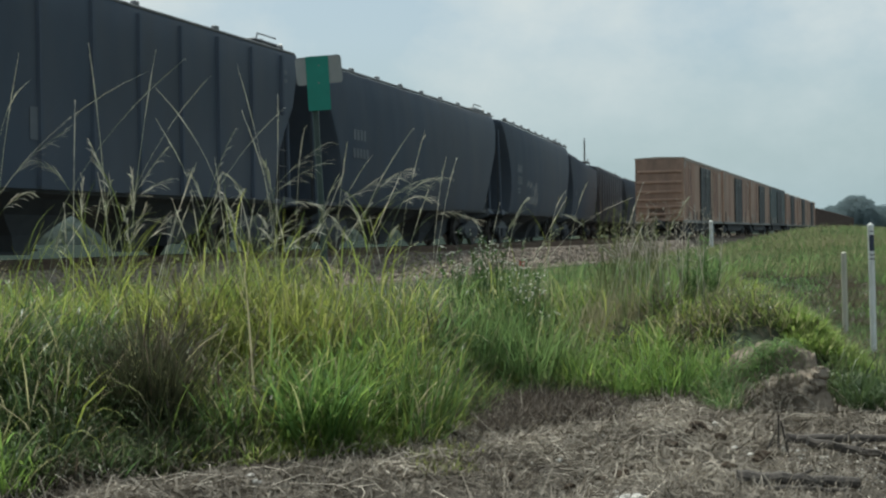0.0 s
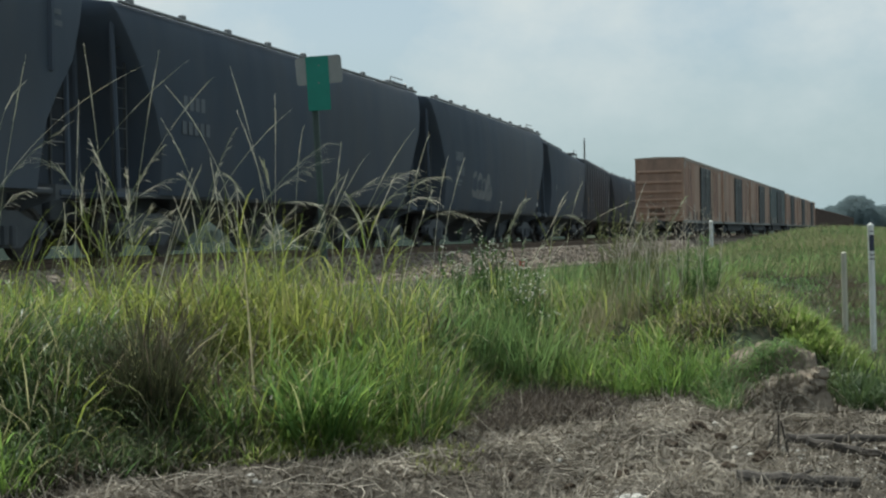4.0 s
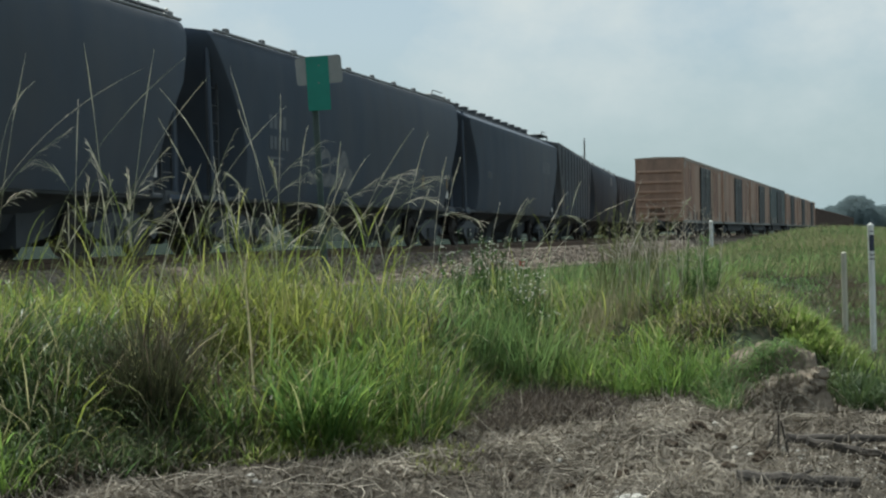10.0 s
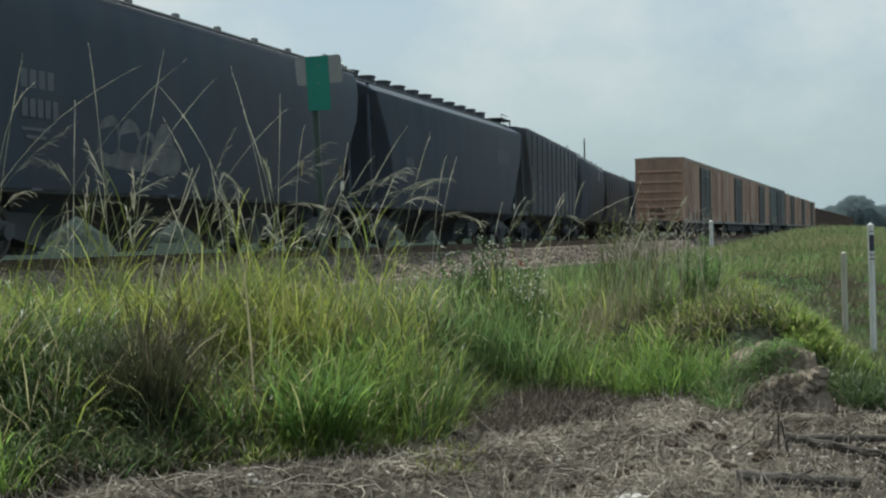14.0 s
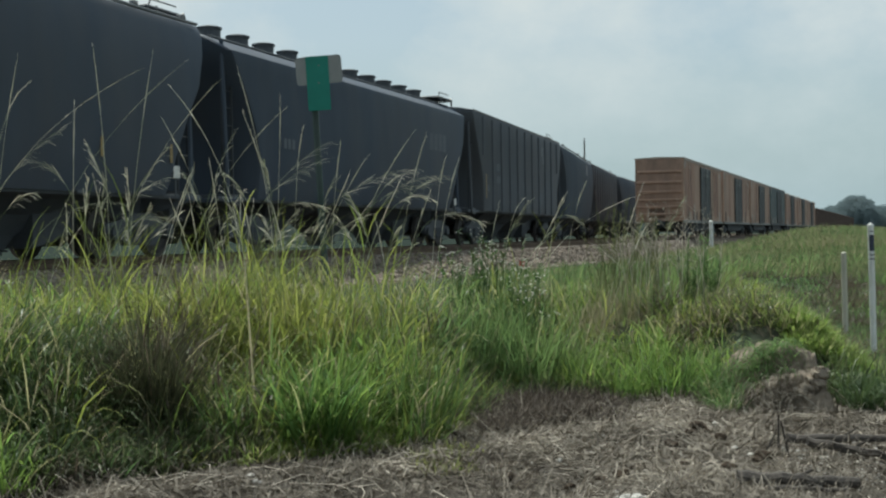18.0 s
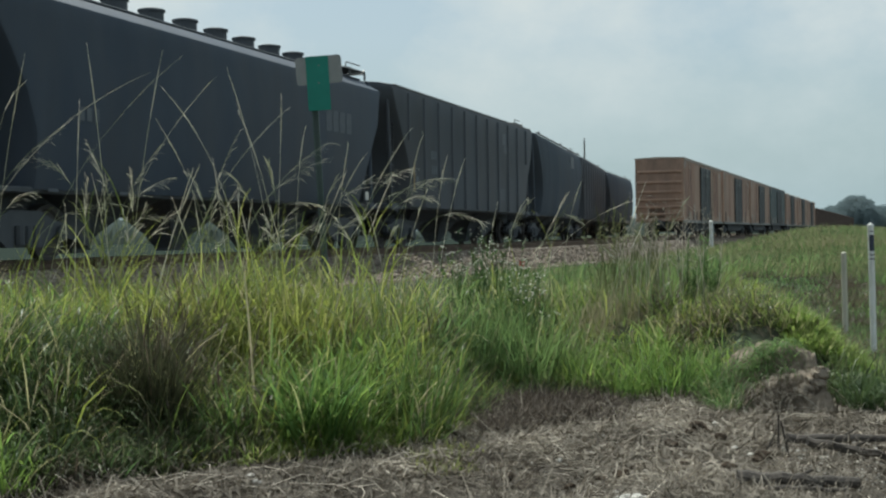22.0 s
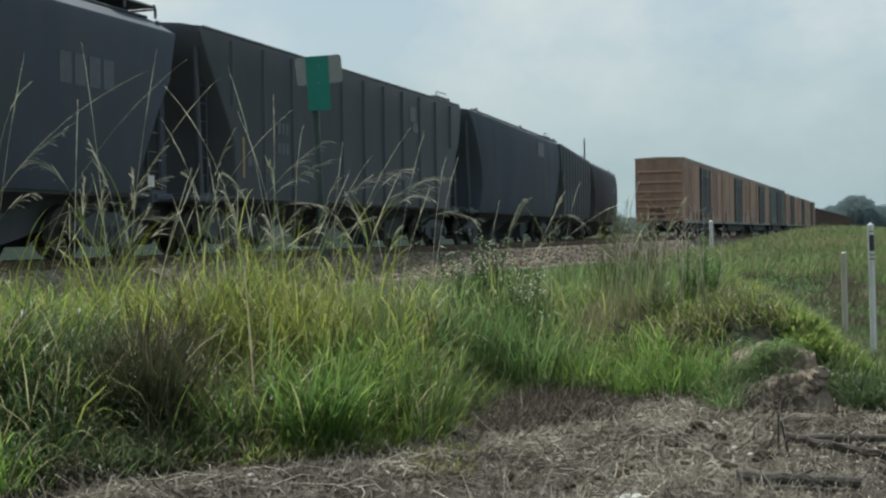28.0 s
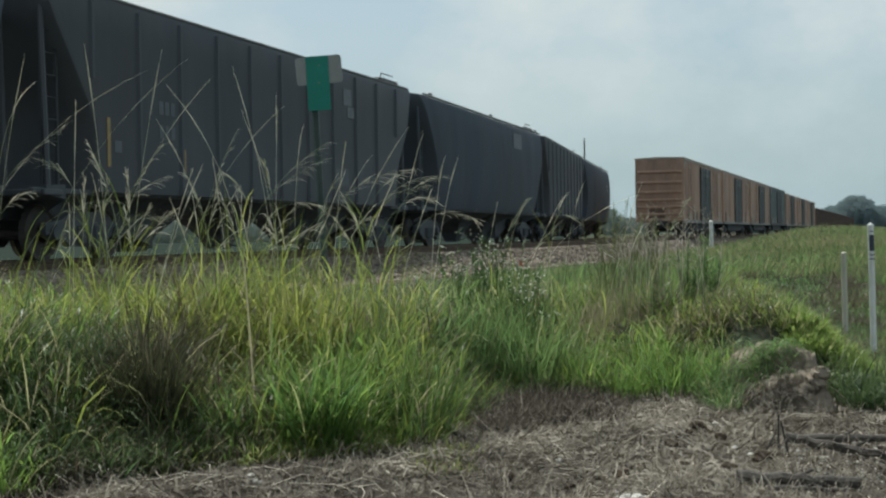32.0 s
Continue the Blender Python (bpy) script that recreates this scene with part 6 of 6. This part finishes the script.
    for x0, y0, x1, up in ((-0.22, -0.42, 0.03, 0.06), (-0.16, -0.44, 0.05, 0.04), (-0.28, -0.40, -0.18, 0.05), (-0.05, -0.38, -0.02, 0.03)):
        out = ([], [], [])
        bow = [Vector((x0 + (x1 - x0) * g, y0 - 0.05 * g, soil(x0, y0) + 0.03 + up * math.sin(g * 2.6) - 0.10 * g * g)) for g in (0, 0.2, 0.4, 0.6, 0.8, 1.0)]
        tube(bow, [0.005, 0.006, 0.006, 0.005, 0.004, 0.002], 0.9, out)
        triangles("bent_stem", out[0], out[1], M_STRAW, out[2], bank)
    n = 1100
    fx = -0.70 + 0.60 * r.random(n)
    fy = r.uniform(-0.54, -0.30, n)
    base = np.stack((fx, fy, np.array([soil(float(a), float(b)) for a, b in zip(fx, fy)]) - 0.01), 1)
    v, t, tn = blades(r, base, r.uniform(0.08, 0.32, n), r.uniform(0.003, 0.007, n), r.uniform(0.5, 1.8, n), r.uniform(0.6, 1.8, n), r.uniform(3.3, 6.1, n), r.uniform(0.15, 0.95, n) ** 1.4)
    tagged(triangles("root_fringe", v, t, M_STRAW, tn, bank), "hanging dry roots and straw", kind="stuff")
    n = 900
    fx, fy = r.triangular(-0.7, -0.4, 0.06, n), r.uniform(-0.18, 0.3, n)
    base = np.stack((fx, fy, np.array([soil(float(a), float(b)) for a, b in zip(fx, fy)]) - 0.01), 1)
    v, t, tn = blades(r, base, r.uniform(0.15, 0.36, n), r.uniform(0.005, 0.010, n), r.uniform(0.5, 1.5, n), r.uniform(1.2, 2.4, n), r.uniform(3.0, 6.4, n), r.uniform(0.0, 0.4, n))
    tagged(triangles("drooping_grass", v, t, M_SEDGE, tn, bank), "dull green grass drooping over the cut", kind="stuff")
    for k in range(22):
        bm = bmesh.new()
        bmesh.ops.create_icosphere(bm, subdivisions=2, radius=r.uniform(0.012, 0.045))
        for q in bm.verts:
            q.co *= 1 + 0.35 * noise.noise(q.co * 30 + Vector((k, 0, 0)))
        clod = part("clod", bm, M_EARTH, bank)
        clod.matrix_basis = pose(r.uniform(-0.7, 0.4), r.uniform(-0.75, -0.3), 0.01)


cut_earth()


def log(a, b, radius, label, seed):
    """A lying dead pole, slightly crooked, with a broken end."""
    r = random.Random(seed)
    a, b = Vector(a), Vector(b)
    top = tagged(new("dead_branch"), label, "branch")
    top.matrix_basis = pose(*a)
    bm = bmesh.new()
    d = b - a
    loops = []
    for k in range(12):
        f = k / 11
        p = d * f + Vector((0, r.uniform(-0.02, 0.02), r.uniform(-0.006, 0.012)))
        q = radius * (1 - 0.35 * f) * r.uniform(0.94, 1.06)
        loops.append(ring(bm, [(p.x + r.uniform(-0.004, 0.004), p.y + math.cos(t * math.tau / 9) * q, p.z + math.sin(t * math.tau / 9) * q) for t in range(9)]))
    bridge(bm, loops)
    part("wood", bm, M_LOG, top)
    bm = bmesh.new()
    rod(bm, d * 0.45, d * 0.45 + Vector((0.10, -0.05, 0.07)), radius * 0.35, 6, radius * 0.15)
    part("twig_stub", bm, M_LOG, top)


def on_strip(px, py, up=0.0):
    """The place where a line of sight from the eye meets the mown strip."""
    way = CAM_POSE.to_3x3() @ Vector(((px - 784) / 2262.7, (441 - py) / 2262.7, -1.0))
    h = 0.0
    for k in range(6):
        p = Vector(EYE) + way * ((EYE[2] - h) / -way.z)
        h = 0.5 * h + 0.5 * (ground_z(p.x, p.y) + up)
    p.z = ground_z(p.x, p.y) + up
    return p


log(on_strip(1392, 777, 0.065), on_strip(1595, 779, 0.065), 0.030, "thin dark dead pole lying on the straw", 1)
log(on_strip(1430, 785, 0.065), on_strip(1600, 813, 0.065), 0.032, "thin dark dead pole lying on the straw", 2)
log(on_strip(1305, 848, 0.055), on_strip(1522, 856, 0.055), 0.046, "thick grey broken dead branch on the straw", 3)
log(on_strip(1355, 865, 0.035), on_strip(1500, 868, 0.035), 0.017, "short grey broken stick on the straw", 4)
log(on_strip(1230, 818, 0.02), on_strip(1310, 828, 0.02), 0.012, "short grey broken stick on the straw", 5)
for k, (a, b) in enumerate((((1378, 800), (1378, 735)), ((1352, 805), (1375, 760)), ((1398, 812), (1382, 745)), ((1388, 795), (1396, 770)))):
    foot = on_strip(*a)
    tip = view_place(b[0], b[1], foot.y)
    snag = tagged(new("dry_twig"), "upright broken dry brown twig", "twig", group="dry twigs")
    snag.matrix_basis = pose(*foot)
    bm = bmesh.new()
    rod(bm, (0, 0, -0.02), tip - foot, 0.010, 6, 0.004)
    part("stick", bm, M_LOG, snag)


def pale_stones():
    r = random.Random(71)
    spots = [(1266, 756), (444, 852), (456, 862), (1330, 812), (1300, 800), (990, 822), (1090, 878), (500, 745)] + [(r.uniform(850, 1560), r.uniform(745, 878)) for k in range(46)] + [(r.uniform(1380, 1568), r.uniform(778, 866)) for k in range(150)]
    for k, (px, py) in enumerate(spots):
        p = on_strip(px, py)
        size = r.uniform(0.024, 0.032) if k in (1, 2) else r.uniform(0.014, 0.024) if k < 8 else r.uniform(0.005, 0.013)
        bm = bmesh.new()
        bmesh.ops.create_icosphere(bm, subdivisions=2, radius=size)
        for q in bm.verts:
            q.co *= 1 + 0.4 * noise.noise(q.co * (0.9 / size) + Vector((k * 3.1, 0, 0)))
            q.co.z *= 0.65
        me = bpy.data.meshes.new("stone")
        bm.to_mesh(me)
        bm.free()
        me.materials.append(M_PALE_ROCK)
        ob = tagged(new("stone", me), "small pale limestone pebble in the straw", "stone", group="pale pebbles")
        ob.matrix_basis = pose(p.x, p.y, p.z + size * 0.35 + 0.016, 0, 0, r.uniform(0, 360))


pale_stones()


def lumps():
    """Dark clods turned up in the straw, and one pale slab at the near edge."""
    r = random.Random(91)
    spots = [(1236, 754, 0.05), (1222, 764, 0.035), (1250, 762, 0.03), (1205, 772, 0.03), (1190, 784, 0.035), (1276, 772, 0.035), (1352, 806, 0.045), (1340, 812, 0.03), (1285, 786, 0.025), (1212, 820, 0.03), (1290, 822, 0.035), (1100, 840, 0.04), (1130, 828, 0.035), (1064, 846, 0.03), (900, 842, 0.03), (1010, 860, 0.03)]
    for k, (px, py, size) in enumerate(spots):
        size *= 1.15
        p = on_strip(px, py + 4, size * 0.75)
        bm = bmesh.new()
        bmesh.ops.create_icosphere(bm, subdivisions=3, radius=size)
        for q in bm.verts:
            q.co *= 1 + 0.55 * noise.noise(q.co * (0.9 / size) + Vector((k * 5.3, 1, 0))) + 0.18 * noise.noise(q.co * (3.2 / size))
            q.co.z *= 0.8
        me = bpy.data.meshes.new("clod")
        bm.to_mesh(me)
        bm.free()
        me.materials.append(M_CLOD)
        ob = tagged(new("clod", me), "dark brown clod of earth in the straw", "clod", group="earth clods")
        ob.matrix_basis = pose(p.x, p.y, p.z, 0, 0, r.uniform(0, 360))
    p = on_strip(1116, 891)
    bm = bmesh.new()
    bmesh.ops.create_icosphere(bm, subdivisions=4, radius=1.0)
    for q in bm.verts:
        w = 1 + 0.30 * noise.noise(q.co * 2.1) + 0.10 * noise.noise(q.co * 7)
        q.co = Vector((q.co.x * 0.085 * w, q.co.y * 0.045 * w, q.co.z * 0.026 * w))
    me = bpy.data.meshes.new("slab")
    bm.to_mesh(me)
    bm.free()
    me.materials.append(M_PALE_ROCK)
    ob = tagged(new("slab", me), "pale weathered limestone slab half sunk in straw", "stone")
    ob.matrix_basis = pose(p.x, p.y, p.z + 0.022, 4, 0, 12)


lumps()


def straw(seed, count, low=0.0010, high=0.0032, pale=0.0):
    """Dead stems lying flat in a thin mat, matted in places and bare in others, a few standing up."""
    rng = np.random.default_rng(seed)
    vs, tones = [], []
    made = 0
    while made < count:
        d = 5.8 * (12.9 / 5.8) ** rng.random()
        x = d * math.tan(radians(rng.uniform(-21.5, 21.5)))
        patch = noise.noise((x * 1.6, d * 1.2, 1.5)) + 0.6 * noise.noise((x * 5.0, d * 4.0, 6.5))
        if d - front_line(x) > 0.5 or rng.random() > 0.85 + 0.7 * patch:
            continue
        made += 1
        z = ground_z(x, d) + 0.004 + rng.random() ** 2 * (0.022 + 0.035 * max(0, patch))
        a = rng.normal(0.4, 1.0) if rng.random() < 0.6 else rng.uniform(0, math.tau)
        size = rng.uniform(0.03, 0.20) * (2.2 if rng.random() < 0.08 else 1)
        w = rng.uniform(low, high)
        up = rng.normal(0, 0.12) if rng.random() < 0.86 else rng.uniform(0.2, 1.1)
        ca, sa = math.cos(a), math.sin(a)
        kink = rng.normal(0, 0.26) * size
        h = size / 2
        pts = ((-h * ca, -h * sa, -up * h * 0.5), (-kink * sa, kink * ca, 0.003), (h * ca, h * sa, up * h))
        for px, py, pz in pts:
            zz = max(z + pz, 0.0)
            vs.append((x + px - sa * w, d + py + ca * w, zz))
            vs.append((x + px + sa * w, d + py - ca * w, zz + w * 0.8))
        # Straw tone lowered at the left for the shade of the grass.
        shade_dip = 0.30 * math.exp(-((x + 1.1) / 0.8) ** 2) if not pale else 0.0
        tones += [min(1.0, max(0.0, pale - shade_dip + rng.random() ** 1.9 * 0.9 + 0.55 * patch))] * 6
    quad = np.array([[0, 1, 3], [0, 3, 2], [2, 3, 5], [2, 5, 4]])
    tris = (np.arange(made)[:, None, None] * 6 + quad[None]).reshape(-1, 3)
    tagged(triangles("dry_straw", np.array(vs), tris, M_STRAW, tones), "scattered bleached straw stalks on the mat" if pale else "matted grey-brown dead straw on bare soil", "straw", kind="stuff")


straw(13, 95000)
straw(14, 6500, 0.0016, 0.0036, 0.38)


def fallen_stems():
    """Long pale stems lying over the straw at the foot of the bank."""
    r = np.random.default_rng(83)
    for k in range(84):
        p = on_strip(r.uniform(180, 720), r.uniform(785, 876)) if k < 62 else on_strip(r.uniform(900, 1400), r.uniform(725, 860))
        stem = tagged(new("fallen_stem"), "pale dry grass stem lying on the straw", "grass stem", group="fallen dry stems")
        stem.matrix_basis = pose(p.x, p.y, p.z + 0.02)
        a, size = r.normal(0.25, 0.9), r.uniform(0.12, 0.5)
        bm = bmesh.new()
        pts = [Vector((math.cos(a) * size * f, math.sin(a) * size * f, 0.012 + 0.05 * math.sin(f * 3.14) * r.random())) + Vector((-math.sin(a), math.cos(a), 0)) * 0.10 * size * math.sin(f * 3.0) for f in (0, 0.33, 0.66, 1)]
        for q in range(3):
            rod(bm, pts[q], pts[q + 1], 0.0032 - 0.0006 * q, 5, 0.0026 - 0.0006 * q)
        part("stalk", bm, M_DRY, stem)


fallen_stems()


def tufts():
    """Low matted tufts of dead grass and a few green shoots on the mown strip."""
    s, g = Sward(84), Sward(85)
    r = s.rng
    spots = [(1330, 742), (1300, 730), (1190, 745), (1100, 720), (1040, 715), (960, 735), (905, 745), (1240, 800), (1120, 815), (1010, 800), (1400, 830), (1480, 830), (700, 850), (560, 862), (640, 815)] + [(r.uniform(500, 1560), r.uniform(715, 890)) for k in range(420)]
    for k, (px, py) in enumerate(spots):
        p = on_strip(px, py)
        if k >= 15 and noise.noise((p.x * 2.2, p.y * 1.6, 33.0)) < -0.05:
            continue
        if p.y > front_line(p.x) + 0.2:
            continue
        s.tussock(p.x, p.y, r.uniform(0.05, 0.18), 60 if k < 15 else 34, r.uniform(0.07, 0.20), r.uniform(0.2, 0.5), 1.5, 1.5, 0.0055, 0.4)
    for px, py in ((805, 815), (790, 800), (825, 830), (840, 800), (780, 825), (750, 790), (760, 810), (745, 830), (770, 840), (800, 838), (815, 800), (735, 815), (480, 790), (300, 850), (1075, 735), (1130, 728)):
        p = on_strip(px, py)
        g.tussock(p.x, p.y, 0.10, 45, r.uniform(0.08, 0.16), 0.35, 1.2, 0.9, 0.006, 0.3)
    s.done("dead_tufts", "low matted brown dead grass tufts on the strip", M_STRAW)
    g.done("green_shoots", "sparse yellow-green young grass on the strip", M_BLADE)


tufts()


# ---- tall seed stems that sway ----
def seed_stem(rng, foot, middle, tip, heavy):
    """One stem: a curved culm through its middle to the tip, a few leaves, and a drooping panicle or a narrow spike."""
    stem = tagged(new("seed_stem"), "tall arching grass stem with a drooping pale seed head" if heavy else "thin straight grass stem with a narrow seed spike", "grass stem", group="swaying seed stems")
    stem.matrix_basis = pose(*foot)
    m, d = Vector(middle) - Vector(foot), Vector(tip) - Vector(foot)
    at = min(0.75, max(0.3, m.length / (m.length + (d - m).length)))
    pull = (m - d * at * at) / (2 * at * (1 - at))
    steps = 16
    pts = [pull * (2 * f * (1 - f)) + d * (f * f) for f in (k / steps for k in range(steps + 1))]
    side = Vector((d.x - m.x, d.y - m.y, 0))
    side = side.normalized() if side.length > 0.02 else Vector((1, 0, 0))
    out = ([], [], [])
    thick = rng.uniform(0.0028, 0.0040) if heavy else rng.uniform(0.0020, 0.0030)
    tube(pts, [thick * (1 - 0.5 * k / steps) for k in range(steps + 1)], rng.uniform(0.05, 0.4) if heavy else rng.uniform(0.4, 0.9), out)
    out[2][:] = [t * min(1.0, 0.25 + 1.5 * (i // 3) / steps) for i, t in enumerate(out[2])]
    triangles("culm", out[0], out[1], M_CULM, out[2], stem)
    out = ([], [], [])
    if not heavy:
        top = [pts[steps - 4].lerp(pts[steps - 3], 0.5)] + pts[steps - 3:]
        tube(top, [0.0018, 0.0036, 0.0042, 0.0034, 0.0012], rng.uniform(0.7, 1.0), out)
    # Pale tones give the heads, thin spikes most, their lit glint.
    lit_tone = rng.uniform(0.5, 1.0) if heavy else rng.uniform(0.75, 1.0)
    count = int(rng.integers(14, 21)) if heavy else int(rng.integers(7, 11))
    start = rng.uniform(0.70, 0.80) if heavy else rng.uniform(0.72, 0.82)
    for k in range(count):
        f = start + (0.998 - start) * k / (count - 1)
        i = min(steps - 1, int(f * steps))
        p = pts[i].lerp(pts[i + 1], f * steps - i)
        way = (pts[i + 1] - pts[i]).normalized()
        loose = Vector((rng.normal(), rng.normal(), rng.normal()))
        if heavy:
            reach = rng.uniform(0.05, 0.20) * (1.15 - 0.5 * k / count)
            away = (way + side * 0.20 + loose * 0.15).normalized()
            sag = rng.uniform(0.05, 0.6)
            fat = rng.uniform(0.0024, 0.0044)
        else:
            reach = rng.uniform(0.035, 0.075)
            away = (way + loose * 0.07).normalized()
            sag, fat = 0.05, rng.uniform(0.0018, 0.0032)
        line = [p + away * reach * g - Vector((0, 0, 1)) * (reach * sag * g * g) for g in (0, 0.2, 0.45, 0.7, 0.88, 1.0)]
        tube(line, [0.0014, fat * 0.55, fat, fat * 0.9, fat * 0.6, 0.0008], min(1.0, max(0.3, lit_tone + rng.normal(0, 0.14))), out)
    tagged(triangles("seed_head", out[0], out[1], M_CULM, out[2], stem), kind="stuff")
    for n in range(1 if foot[0] > 0.6 else 4 if heavy else 2):
        base = np.array([tuple(pts[int(rng.integers(1, 8))])])
        v, t, tone = blades(rng, base, rng.uniform(0.35, 0.7, 1), rng.uniform(0.007, 0.012, 1), rng.uniform(0.15, 0.5, 1), rng.uniform(0.3, 1.2, 1), rng.uniform(0, 6.28, 1), rng.uniform(0.2, 0.6, 1))
        triangles("leaf", v, t, M_BLADE, tone, stem)
    return stem


STEMS = []
stem_rng = np.random.default_rng(17)
# bearing of the foot, bearing and height of the middle and of the tip
THIN_NEAR_SIGN = ((-8, 10, 270, 38, 103), (192, 177, 270, 154, 84), (-70, 88, 233, 250, 124), (62, 162, 274, 318, 105), (228, 251, 270, 278, 98), (205, 290, 250, 375, 142), (420, 365, 264, 295, 162), (485, 456, 290, 412, 128), (335, 422, 284, 500, 199), (484, 490, 270, 490, 179), (478, 466, 318, 426, 203), (385, 331, 304, 287, 220), (131, 132, 297, 134, 189), (-5, 14, 203, 49, 150))
THIN_BEYOND = ((600, 665, 331, 724, 233), (705, 730, 324, 752, 243), (540, 611, 345, 649, 280), (585, 600, 324, 608, 263), (525, 532, 290, 540, 233), (760, 796, 345, 812, 287), (765, 781, 335, 791, 287), (868, 872, 418, 883, 366), (900, 909, 392, 927, 356), (1000, 1016, 376, 1032, 327), (975, 985, 376, 1000, 345), (955, 1045, 388, 1142, 345))
HEAVY_NEAR_SIGN = ((-60, 40, 290, 118, 228), (195, 233, 345, 290, 260), (190, 236, 351, 300, 314), (215, 192, 331, 160, 252), (150, 118, 324, 72, 285), (60, 115, 378, 205, 358), (190, 236, 395, 300, 388), (-40, 7, 372, 52, 340), (340, 388, 304, 420, 233), (410, 500, 311, 574, 250), (430, 493, 338, 580, 285), (380, 358, 365, 330, 304))
HEAVY_BEYOND = ((500, 608, 351, 716, 305), (620, 682, 351, 757, 330), (630, 676, 331, 730, 300), (640, 703, 365, 755, 350), (690, 736, 331, 785, 315), (735, 770, 382, 841, 388), (660, 713, 333, 786, 314), (470, 446, 365, 412, 311), (495, 486, 351, 473, 290), (985, 995, 382, 1027, 393), (455, 500, 365, 560, 362))


def stand_stem(fx, mx, my, tx, ty, heavy):
    d = stem_rng.uniform(9.2, 11.0) if fx < 830 else stem_rng.uniform(12.2, 13.0)
    foot = view_place(fx - (mx - fx) * 90 / (560 - my), 650, d)
    foot.z = ground_z(foot.x, foot.y)
    turn = stem_rng.uniform(-0.25, 0.25)
    STEMS.append(seed_stem(stem_rng, foot, view_place(mx, my, d + turn * 0.4), view_place(tx, ty, d + turn), heavy))


for row in THIN_NEAR_SIGN + THIN_BEYOND:
    stand_stem(*row, False)
for row in HEAVY_NEAR_SIGN + HEAVY_BEYOND:
    stand_stem(*row, True)
for k in range(50):
    fx = stem_rng.triangular(-60, 500, 800) if k < 42 else stem_rng.uniform(840, 1180)
    heavy = stem_rng.random() < 0.6
    top = (375 if heavy else 350) + stem_rng.uniform(-70, 45) + (45 if fx > 800 else 0)
    run = stem_rng.normal(55, 50) if stem_rng.random() < 0.8 else stem_rng.normal(-40, 30)
    stand_stem(fx, fx + run * (0.32 if heavy else 0.42), (top + 560) / 2 - (28 if heavy else 8), fx + run, top, heavy)


# ---- the train rolls, its wheels turn and the stems sway ----
def tail_at(t):
    """Where the train's tail is along the main track; it slows towards the end."""
    late = float(np.interp(t, (0, 1, 2, 3, 5.5, 25, 27, 29, 32), (0.60, 0.35, 0.15, 0.06, 0.0, 0.0, 0.15, 0.42, 0.90)))
    return late + 103.53 + t * (-1.601935 + t * (-0.1073614 + t * (0.00850433 + t * (-0.000278451 + t * 3.39994e-06))))


def car_pose(s, truck):
    ax, ay, _ = main_at(s - truck)
    bx, by, _ = main_at(s + truck)
    return pose((ax + bx) / 2, (ay + by) / 2, RAIL_Z, 0, 0, math.degrees(math.atan2(by - ay, bx - ax)))


def motions():
    behind = 0.0
    for (car, wheels), length in zip(TRAIN, CAR_LENGTHS):
        mid = -behind - length / 2
        behind += length
        walk(car, [(t, car_pose(tail_at(t) + mid, length / 2 - 2.1)) for t in range(33)])
        spin = [(t / 4, math.degrees((tail_at(t / 4) + mid) / WHEEL_R)) for t in range(129)]
        for wheel, dx in wheels:
            walk(wheel, [(t, pose(dx, 0, WHEEL_R) @ Matrix.Rotation(radians(a), 4, "Y")) for t, a in spin])
    sway = random.Random(9)
    for stem in STEMS:
        x, y, z = stem.matrix_basis.translation
        p1, p2, s1, s2 = sway.uniform(2.2, 4.0), sway.uniform(1.2, 2.0), sway.uniform(0, 6.28), sway.uniform(0, 6.28)
        walk(stem, [(k * 0.5, pose(x, y, z, 0.5 * math.sin(k * 0.5 * 6.283 / p2 + s1), 0.95 * math.sin(k * 0.5 * 6.283 / p1 + s2) + 0.3 * math.sin(k * 0.5 * 6.283 / p2 + s1), 0)) for k in range(65)])


motions()
